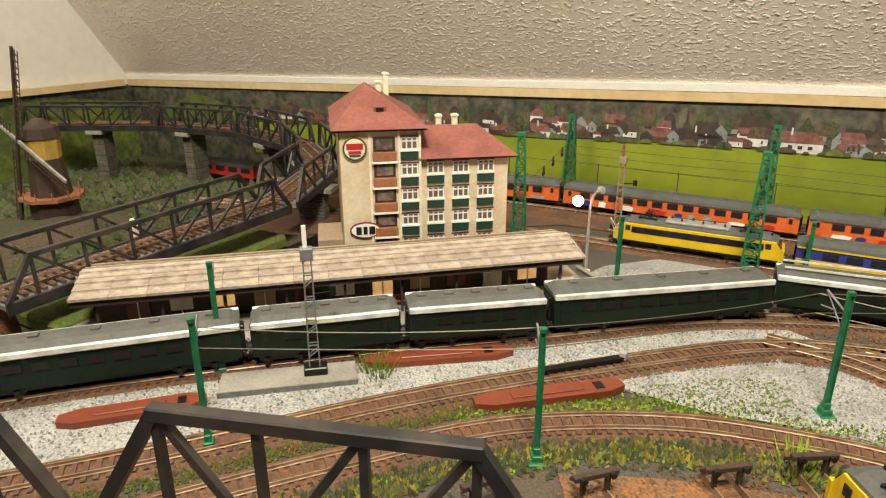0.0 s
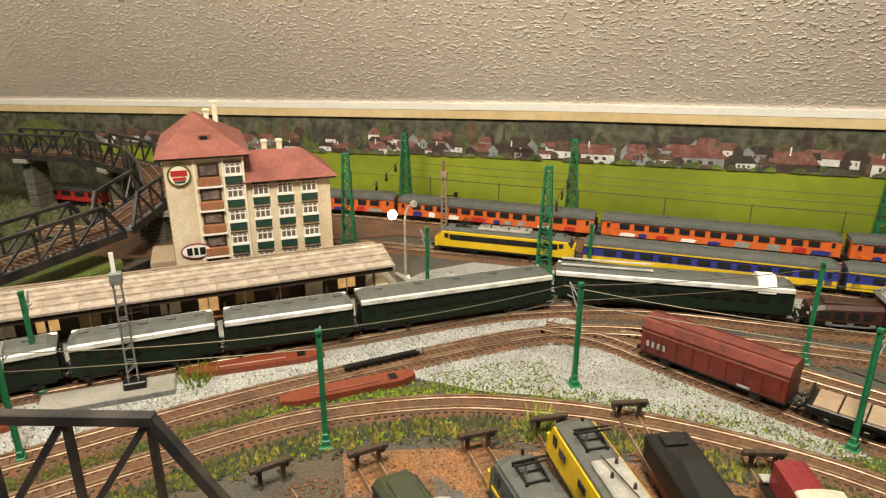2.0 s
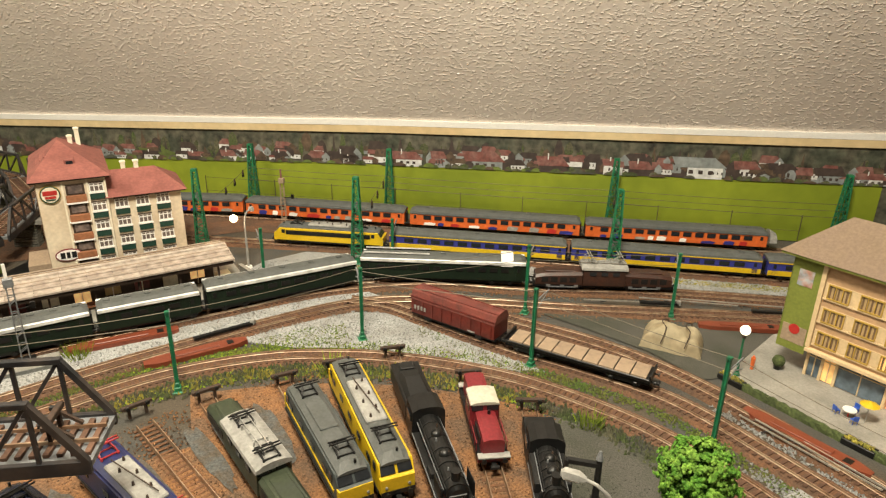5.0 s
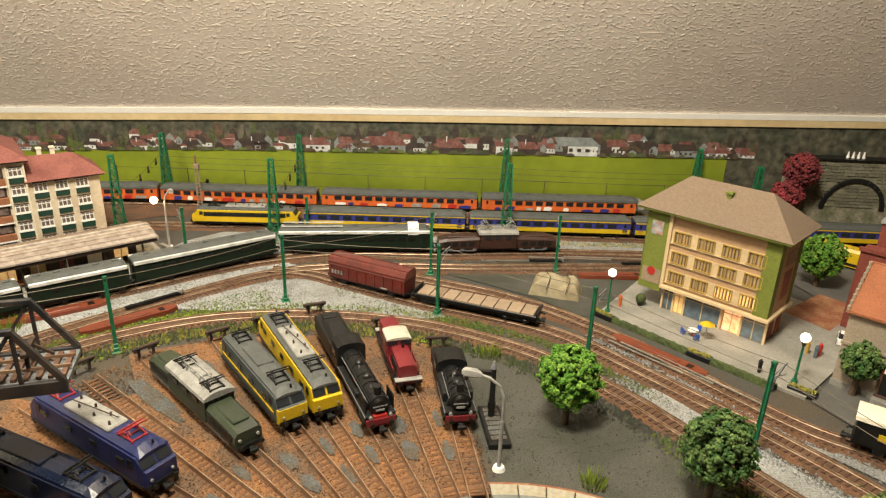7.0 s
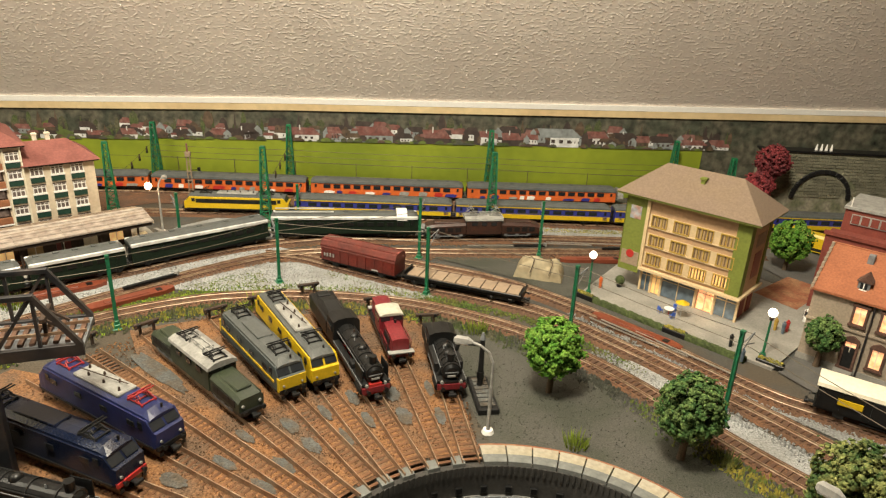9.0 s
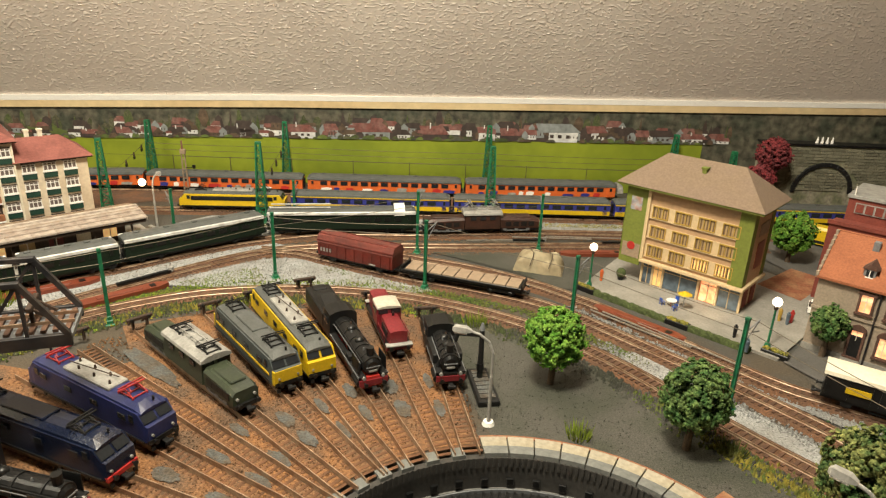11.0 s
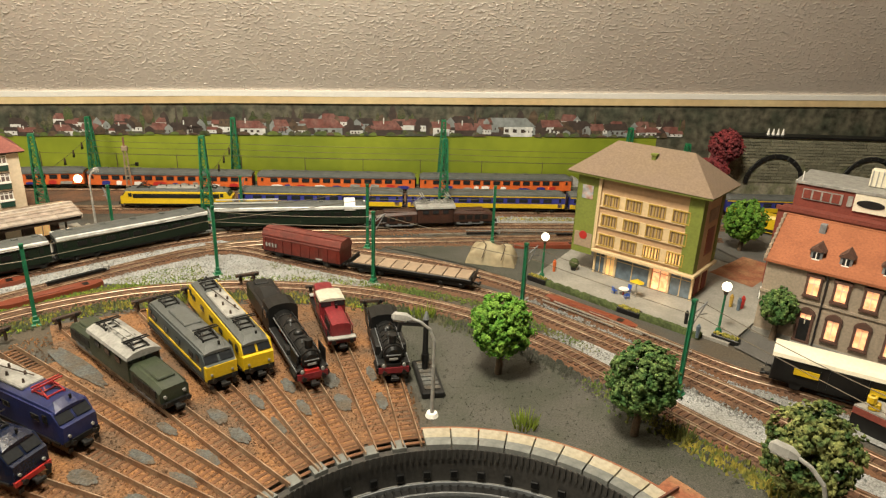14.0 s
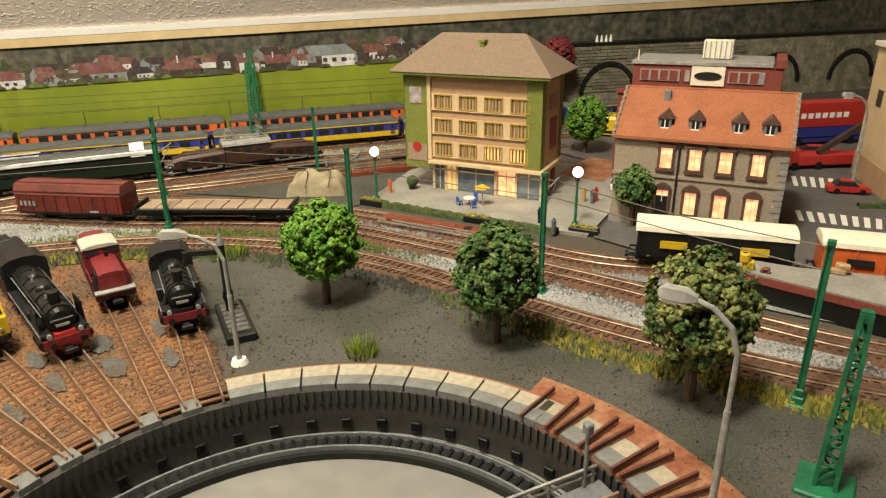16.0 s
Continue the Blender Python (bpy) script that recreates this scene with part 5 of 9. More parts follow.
    for i in range(4):
        x = cab1 + (front - cab1) * (0.2 + 0.2 * i)
        part("boiler_fitting", tube(B(), (x, 0.003 * (-1) ** i, 0.0385), (x, 0.003 * (-1) ** i, 0.0415), 0.0011, 0.0007, 8), "steel_grey" if i % 2 else "brown_dark", ob)
    part("frame", box(B(), cab0, front + 0.002, -0.0070, 0.0070, 0.0065, 0.0185), wheelmat, ob)
    part("buffer_beam", box(B(), front + 0.001, front + 0.0035, -0.0155, 0.0155, 0.0095, 0.0155), "loco_red", ob)
    buffers(ob, front + 0.003, 1, 0.0125)
    n = 4 if tender else 3
    xs = [cab0 + 0.012 + (front - 0.030 - cab0 - 0.012) * i / (n - 1) for i in range(n)]
    wheels(ob, xs, 0.0088, wheelmat, 0.0088)
    wheels(ob, [front - 0.008], 0.0052, wheelmat)
    bm = B()
    for y in (-0.0118, 0.0118):
        beam(bm, (xs[0], y, 0.0085), (xs[-1], y, 0.0085), 0.0009, 0.0018)
        beam(bm, (xs[1], y * 1.08, 0.0088), (front - 0.018, y * 1.15, 0.0115), 0.0009, 0.0016)
    part("side_rod", bm, "steel_grey", ob)
    if tender:
        a, b = -L / 2 + 0.004, cab0 - 0.004
        bm = B()
        box(bm, a, b, -0.0160, 0.0160, 0.0115, 0.0315, 0.0015)
        tn = part("tender", bm, "black", ob)
        bm = B()
        hull(bm, [(a + 0.022, [(-0.013, 0.030), (0.013, 0.030), (0.010, 0.0345), (-0.010, 0.0345)]), ((a + b) / 2, [(-0.014, 0.030), (0.014, 0.030), (0.008, 0.0385), (-0.008, 0.0385)]), (b - 0.004, [(-0.014, 0.030), (0.014, 0.030), (0.010, 0.0355), (-0.010, 0.0355)])])
        part("coal", bm, "dark_grey", tn)
        part("tender_lid", box(B(), a + 0.004, a + 0.018, -0.008, 0.008, 0.0315, 0.0345, 0.0008), "dark_grey", tn)
        wheels(ob, [a + 0.012 + 0.017 * i for i in range(4)], 0.0055, wheelmat)
        buffers(ob, a, -1)
    else:
        bm = B()
        box(bm, -L / 2 + 0.004, cab0, -0.0155, 0.0155, 0.013, 0.0300, 0.001)
        part("bunker", bm, "black", ob)
        for y in (-1, 1):
            part("side_tank", box(B(), cab1, cab1 + 0.040, min(y * 0.0095, y * 0.0163), max(y * 0.0095, y * 0.0163), 0.0195, 0.0310, 0.001), "dark_grey", ob)
        buffers(ob, -L / 2 + 0.004, -1)
    return ob


def shunter(label, m, L=0.125):
    ob = thing("diesel_shunter", label, "locomotive", "locomotives in the yard", m)
    h = L / 2 - 0.008
    part("chassis", box(B(), -h, h, -0.0155, 0.0155, 0.0075, 0.0120, 0.0006), "black", ob)
    bm = B()
    hull(bm, [(x, arch(0.0105, 0.0120, 0.0270, 0.0300)) for x in (0.010, h - 0.003)])
    part("bonnet", bm, "loco_red", ob)
    bm = B()
    hull(bm, [(x, arch(0.0112, 0.0120, 0.0290, 0.0322)) for x in (-h + 0.003, -0.018)])
    part("bonnet", bm, "loco_red", ob)
    bm = B()
    box(bm, -0.018, 0.010, -0.0150, 0.0150, 0.0120, 0.0365, 0.0012)
    cab = part("cab", bm, "loco_red", ob)
    bm = B()
    hull(bm, [(x, roof_outline(0.0150, 0.0365, 0.0400)) for x in (-0.0190, 0.0110)])
    part("cab_roof", bm, "cab_cream", cab, "cream cab roof")
    for s, x in ((1, 0.010), (-1, -0.018)):
        for y in (-1, 1):
            part("window", box(B(), x - 0.0006, x + 0.0006, min(y * 0.002, y * 0.0135), max(y * 0.002, y * 0.0135), 0.0300, 0.0350), "glass", cab)
    for y in (-1, 1):
        part("window", box(B(), -0.014, 0.006, y * 0.0150 - 0.0006, y * 0.0150 + 0.0006, 0.0275, 0.0345), "glass", cab)
        bm = B()
        for i in range(5):
            beam(bm, (0.014 + i * 0.0085, y * 0.0148, 0.012), (0.014 + i * 0.0085, y * 0.0148, 0.0215), 0.0008)
        beam(bm, (0.014, y * 0.0148, 0.0215), (0.050, y * 0.0148, 0.0215), 0.0009)
        part("handrail", bm, "loco_red", ob)
        part("vent", box(B(), 0.018, 0.044, y * 0.0105 - 0.0005, y * 0.0105 + 0.0005, 0.0155, 0.0235), "dark_grey", ob)
    for s in (-1, 1):
        part("buffer_beam", box(B(), s * h - 0.0015, s * h + 0.0015, -0.0155, 0.0155, 0.0085, 0.0140), "loco_red", ob)
        part("footplate", box(B(), s * h - 0.004, s * h + 0.004, -0.0155, 0.0155, 0.0140, 0.0152), "light_grey", ob)
        buffers(ob, s * h, s)
    wheels(ob, (-0.030, 0.0, 0.030), 0.0075)
    part("exhaust", tube(B(), (0.016, 0.003, 0.029), (0.016, 0.003, 0.034), 0.0016, seg=8), "black", ob)
    return ob


def coach(label, m, L, side, roof, lower=None, upper=None, n=10, group="coaches", roofband=None, top=0.0455, win=(0.0245, 0.0325), gear=True, stripe=None, cat="coach", glass="glass", rail_roof=False):
    ob = thing("passenger_coach", label, cat, group, m)
    h, w, z0, z1 = L / 2 - 0.003, 0.0168, 0.0105, 0.0375
    bm = B()
    hull(bm, [(x, arch(w, z0, z1, z1 + 0.0005)) for x in (-h, h)])
    part("body", bm, side, ob)
    bm = B()
    ro = roof_outline(w * 1.01, z1 - 0.001, top)
    hull(bm, [(-h - 0.0005, [(y * 0.97, z1 - 0.001 + (z - z1 + 0.001) * 0.5) for y, z in ro]), (-h + 0.007, ro), (h - 0.007, ro), (h + 0.0005, [(y * 0.97, z1 - 0.001 + (z - z1 + 0.001) * 0.5) for y, z in ro])])
    part("roof", bm, roof, ob)
    if gear:
        for i in range(5):
            x = -h * 0.8 + i * h * 0.4
            part("roof_vent", box(B(), x - 0.004, x + 0.004, -0.003, 0.003, top - 0.001, top + 0.0016, 0.0006), roof, ob)
    pane = None
    for y in (-1, 1):
        if roofband:
            part("gutter", box(B(), -h, h, y * w * 0.99 - 0.0018, y * w * 0.99 + 0.0018, z1 - 0.0020, z1 + 0.0036, 0.0008), roofband, ob, "bright roof edge")
        if lower:
            part("lower_band", box(B(), -h + 0.0005, h - 0.0005, y * (w + 0.0001) - 0.0004, y * (w + 0.0001) + 0.0004, z0 + 0.0005, 0.0205), lower, ob)
        if stripe:
            part("stripe", box(B(), -h + 0.0005, h - 0.0005, y * (w + 0.0001) - 0.0004, y * (w + 0.0001) + 0.0004, 0.0345, 0.0366), stripe, ob)
        pitch = (2 * h - 0.045) / n
        for i in range(n):
            mm = Matrix.Translation((-h + 0.0225 + pitch * (i + 0.5), y * (w + 0.0002), 0))
            if pane is None:
                pane = part("window", box(B(), -pitch * 0.34, pitch * 0.34, -0.0004, 0.0004, win[0], win[1]), glass, ob, m=mm)
            else:
                again(pane, mm)
        for s in (-1, 1):
            part("door", box(B(), s * (h - 0.010) - 0.0042, s * (h - 0.010) + 0.0042, y * (w + 0.0002) - 0.0003, y * (w + 0.0002) + 0.0003, z0 + 0.002, 0.0340), side, ob)
            part("door_window", box(B(), s * (h - 0.010) - 0.0022, s * (h - 0.010) + 0.0022, y * (w + 0.0006) - 0.0003, y * (w + 0.0006) + 0.0003, 0.0245, 0.0325), glass, ob)
    part("underframe", box(B(), -h + 0.004, h - 0.004, -0.0135, 0.0135, 0.0060, z0), "black", ob)
    for s in (-1, 1):
        bogie(ob, s * (h - 0.036) if L > 0.16 else s * (h - 0.024), 0.0135)
        part("gangway", box(B(), s * h - 0.002, s * h + 0.0032, -0.0055, 0.0055, 0.011, 0.034, 0.0008), "black", ob)
        buffers(ob, s * h, s)
    return ob


def wagon(label, m, L, kind, side, roof=None, lettering=None):
    ob = thing("goods_wagon", label, "wagon", "goods wagons", m)
    h, w = L / 2 - 0.006, 0.0165
    part("underframe", box(B(), -h, h, -0.0145, 0.0145, 0.0085, 0.0120), "black", ob)
    for s in (-1, 1):
        buffers(ob, s * h, s)
    if kind == "flat":
        part("side_sill", box(B(), -h, h, -w, w, 0.0120, 0.0165, 0.0006), "black", ob)
        n = 9
        first = None
        for i in range(n):
            mm = Matrix.Translation((-h + 0.004 + (2 * h - 0.008) * (i + 0.5) / n, 0, 0))
            k = (2 * h - 0.008) / n / 2 - 0.0007
            if first is None:
                first = part("deck_board", box(B(), -k, k, -w + 0.0012, w - 0.0012, 0.0162, 0.0182, 0.0003), "plank", ob, m=mm)
            else:
                again(first, mm)
        for s in (-1, 1):
            part("end_stanchion", box(B(), s * h - 0.001, s * h + 0.001, -w, w, 0.0165, 0.0215), "black", ob)
            bogie(ob, s * (h - 0.030))
        return ob
    bm = B()
    if kind == "sliding":
        hull(bm, [(x, [(-w, 0.0120), (w, 0.0120), (w, 0.0345), (w * 0.9, 0.0365), (-w * 0.9, 0.0365), (-w, 0.0345)]) for x in (-h + 0.001, h - 0.001)])
        part("body", bm, side, ob)
        bm = B()
        hull(bm, [(x, [(-w * 1.03, 0.0340), (w * 1.03, 0.0340), (w * 0.80, 0.0460), (w * 0.3, 0.0480), (-w * 0.3, 0.0480), (-w * 0.80, 0.0460)]) for x in (-h, h)])
        part("roof", bm, roof, ob, "red-brown folding roof")
        bm = B()
        for y in (-1, 1):
            beam(bm, (-h, y * w * 0.55, 0.0475), (h, y * w * 0.55, 0.0475), 0.001)
            beam(bm, (-h, y * w * 1.0, 0.0380), (h, y * w * 1.0, 0.0380), 0.0012)
        part("roof_rail", bm, "wagon_red", ob)
        bm = B()
        for y in (-1, 1):
            for i in range(9):
                x = -h + 0.006 + (2 * h - 0.012) * i / 8
                beam(bm, (x, y * (w + 0.0005), 0.0125), (x, y * (w + 0.0005), 0.0335), 0.0011)
        part("side_rib", bm, side, ob)
    else:
        hull(bm, [(x, arch(w, 0.0120, 0.0370, 0.0375)) for x in (-h + 0.001, h - 0.001)])
        part("body", bm, side, ob)
        bm = B()
        hull(bm, [(x, roof_outline(w * 1.05, 0.0365, 0.0455)) for x in (-h - 0.001, h + 0.001)])
        part("roof", bm, roof, ob)
        for y in (-1, 1):
            bm = B()
            for i in range(7):
                beam(bm, (-h + 0.004 + (2 * h - 0.008) * i / 6, y * (w + 0.0003), 0.0125), (-h + 0.004 + (2 * h - 0.008) * i / 6, y * (w + 0.0003), 0.0362), 0.0010)
            part("side_rib", bm, side, ob)
            part("door", box(B(), -0.014, 0.014, y * (w + 0.0010) - 0.0006, y * (w + 0.0010) + 0.0006, 0.0130, 0.0355), side, ob)
    if lettering:
        for y in (-1, 1):
            for x0, x1, z0, z1 in lettering[1:]:
                part("plate", box(B(), x0, x1, y * (w + 0.0015) - 0.0005, y * (w + 0.0015) + 0.0005, z0, z1), lettering[0], ob, "plate with unreadable writing")
    wheels(ob, (-h * 0.62, h * 0.62), 0.0058)
    bm = B()
    for y in (-0.0135, 0.0135):
        for s in (-1, 1):
            box(bm, s * h * 0.62 - 0.005, s * h * 0.62 + 0.005, y - 0.0008, y + 0.0008, 0.004, 0.009)
        beam(bm, (-0.02, y, 0.0055), (0.02, y, 0.0055), 0.0012)
    part("axle_guard", bm, "black", ob)
    return ob


def in_yard(name, front, L):
    a = YARD[name]
    r = front + L / 2
    x, y = polar(r, a)
    return Matrix.Translation((x, y, RAIL)) @ Matrix.Rotation(radians(a + 180), 4, "Z")


electric("yellow electric locomotive with grey and pale roof", in_yard("yellow", 0.345, 0.205), 0.205, "yellow", "roof_grey", "yellow", None, "light_grey", nose=0.009, windows=5)
electric("grey electric locomotive with yellow nose panels", in_yard("grey", 0.348, 0.176), 0.176, "loco_grey", "roof_grey", "yellow", None, None, nose=0.010, line="yellow")
crocodile("dark green articulated electric locomotive with pale roof", in_yard("green", 0.343, 0.204), 0.204, "loco_green", "loco_green", "light_grey", "dark_grey", "locomotives in the yard", 0.001)
electric("blue electric locomotive with red pantographs", in_yard("blue", 0.357, 0.195), 0.195, "loco_blue", "loco_blue", None, None, "light_grey", "panto_red", nose=0.012)
electric("glossy navy electric locomotive with red buffer beam", in_yard("navy", 0.350, 0.200), 0.200, "navy", "navy", None, None, None, "dark_grey", nose=0.012, beam_mat="red_paint")
steam("black steam locomotive with tender and red wheels", in_yard("steam", 0.303, 0.224), 0.224)
steam("black weathered steam locomotive near the bridge", in_yard("black", 0.345, 0.262), 0.262)
steam("small black tank engine with red buffer beam", in_yard("tender", 0.288, 0.125), 0.125, False, "black")
shunter("dark red diesel shunter with cream cab roof", in_yard("diesel", 0.363, 0.136), 0.136)

L1, L2 = smooth_line(T1, STEP), smooth_line(T2, STEP)


def way(line, x):
    """How far along a line it passes x."""
    for i, (a, b) in enumerate(zip(line, line[1:])):
        if (a.x - x) * (b.x - x) <= 0:
            return (i + (x - a.x) / (b.x - a.x + 1e-12)) * STEP
    return 0.0


def rides(line, s, back=False):
    return Matrix.Translation((0, 0, RAIL)) @ frame_at(line, s, STEP) @ Matrix.Rotation(math.pi if back else 0, 4, "Z")


LOW = Matrix.Diagonal((1, 1, 0.86, 1))
electric("yellow electric locomotive with black side band heading blue coaches", rides(L2, way(L2, -0.016), True) @ LOW, 0.203, "yellow", "roof_grey", "yellow", "black", "light_grey", nose=0.009, windows=5, group="trains")
s = way(L2, 0.088)
for i in range(4):
    coach("blue and yellow passenger coach with grey roof", rides(L2, s + 0.152) @ LOW, 0.302, "coach_blue", "roof_grey", "yellow", None, 11, "blue coaches", win=(0.0235, 0.0315), stripe="yellow")
    s += 0.305
s = way(L1, 0.735)
for i in range(4):
    railcar = coach("orange railcar coach with dark windows and grey roof", rides(L1, s - 0.160) @ LOW, 0.318, "orange", "roof_grey", None, None, 13, "orange coaches", win=(0.0235, 0.0325), stripe="roof_grey")
    paint = random.Random(int(s * 1000) + 3)
    for side_y in (-1, 1):
        x = -0.13
        while x < 0.12:
            w = paint.uniform(0.008, 0.024)
            top = paint.uniform(0.0165, 0.0215)
            bm = B()
            prism(bm, [(x, 0.0115), (x + w, 0.0112), (x + w * 1.15, top - 0.002), (x + w * 0.7, top), (x + w * 0.1, top - 0.001)], side_y * 0.01735 - 0.0003, side_y * 0.01735 + 0.0003, "y")
            part("painted_patch", bm, paint.choice(("white", "light_grey", "coach_blue", "white", "red_paint")), railcar, "sprayed paint patch")
            x += w + paint.uniform(0.004, 0.03)
    s -= 0.3225
bm = B()
hull(bm, [(0.0, roof_outline(0.0172, 0.020, 0.044)), (0.012, [(y * 0.95, 0.020 + (z - 0.020) * 0.7) for y, z in roof_outline(0.0172, 0.020, 0.044)])])
nose_ob = tagged(part("train_nose", bm, "light_grey"), "pale rounded nose at the end of the orange railcar", "coach")
nose_ob.matrix_basis = rides(L1, way(L1, 0.735) + 0.0005) @ LOW
s = way(LINE3, 0.552)
crocodile("brown articulated electric locomotive with pale roof gear", rides(LINE3, s - 0.108), 0.216, "croc_brown", "croc_brown", "light_grey", "light_grey", "green train", 0.009, share=0.145)
s -= 0.222
for L, n, lab in ((0.256, 12, "dark green luggage coach with silver roof edge"), (0.222, 9, "dark green passenger coach with silver roof edge"), (0.128, 4, "short dark green van with silver roof"), (0.128, 4, "short dark green van with silver roof"), (0.222, 9, "dark green passenger coach with silver roof edge")):
    if s - L / 2 < 0.05:
        break
    c = coach(lab, rides(LINE3, s - L / 2), L, "coach_green", "roof_grey", None, None, n, "green train", "silver", win=(0.0240, 0.0305), glass="black")
    if n == 12:
        part("roof_cabin", hull(B(), [(x, roof_outline(0.0178, 0.034, 0.0505)) for x in (0.088, 0.106)]), "white", c, "raised white roof cabin")
        bm = B()
        for y in (-0.010, 0.010):
            beam(bm, (-0.12, y, 0.0475), (-0.02, y, 0.0475), 0.0016)
        part("roof_rail", bm, "silver", c)
    s -= L + 0.004
s = way(LINE6, 0.255)
wagon("red-brown sliding-wall wagon on the siding", rides(LINE6, s) @ Matrix.Diagonal((0.9, 1, 0.92, 1)), 0.160, "sliding", "wagon_red", "wagon_roof", ("light_grey", (-0.066, -0.063, 0.020, 0.026), (-0.060, -0.057, 0.020, 0.026), (-0.054, -0.051, 0.020, 0.026), (-0.048, -0.045, 0.020, 0.026), (0.03, 0.042, 0.0135, 0.0155)))
wagon("flat wagon with brown plank deck on the siding", rides(LINE6, s + 0.168), 0.190, "flat", "black")
s = way(LINE7, 0.812)
wagon("black covered wagon with cream roof at the goods platform", rides(LINE7, s + 0.047), 0.144, "covered", "black", "cream", ("yellow", (-0.045, -0.022, 0.022, 0.029), (0.022, 0.045, 0.022, 0.029)))
wagon("orange covered wagon with cream roof at the goods platform", rides(LINE7, s + 0.202), 0.150, "covered", "orange", "cream", ("dark_grey", (-0.05, -0.03, 0.022, 0.028), (0.03, 0.05, 0.022, 0.028)))


# ---- buildings ----
def slab_on(bm, o, u, v, pts, depth):
    """A plate with outline pts in the plane (u, v) through o, drawn out along the normal."""
    o, u, v = Vector(o), Vector(u), Vector(v)
    n = u.cross(v).normalized()
    lo = [bm.verts.new(o + u * a + v * b) for a, b in pts]
    hi = [bm.verts.new(o + u * a + v * b + n * depth) for a, b in pts]
    k = len(pts)
    bm.faces.new(lo[::-1])
    bm.faces.new(hi)
    for i in range(k):
        bm.faces.new((lo[i], lo[(i + 1) % k], hi[(i + 1) % k], hi[i]))
    return bm


def hip(bm, x0, x1, y0, y1, z, top, rx0, rx1, ry0, ry1):
    """A hipped roof: eaves rectangle, ridge (or ridge rectangle) above."""
    e = [bm.verts.new(v) for v in ((x0, y0, z), (x1, y0, z), (x1, y1, z), (x0, y1, z))]
    if abs(ry1 - ry0) < 1e-6:
        r = [bm.verts.new((rx0, ry0, top)), bm.verts.new((rx1, ry0, top))]
        for q in ((e[0], e[1], r[1], r[0]), (e[1], e[2], r[1]), (e[2], e[3], r[0], r[1]), (e[3], e[0], r[0])):
            bm.faces.new(q)
    else:
        r = [bm.verts.new((rx0, ry0, top)), bm.verts.new((rx0, ry1, top))]
        for q in ((e[0], e[1], r[0]), (e[1], e[2], r[1], r[0]), (e[2], e[3], r[1]), (e[3], e[0], r[0], r[1])):
            bm.faces.new(q)
    bm.faces.new(e[::-1])
    return bm


def disc(bm, c, rx, rz, y0, y1, seg=24):
    prism(bm, [(c[0] + rx * math.cos(2 * math.pi * i / seg), c[1] + rz * math.sin(2 * math.pi * i / seg)) for i in range(seg)], y0, y1, "y")
    return bm


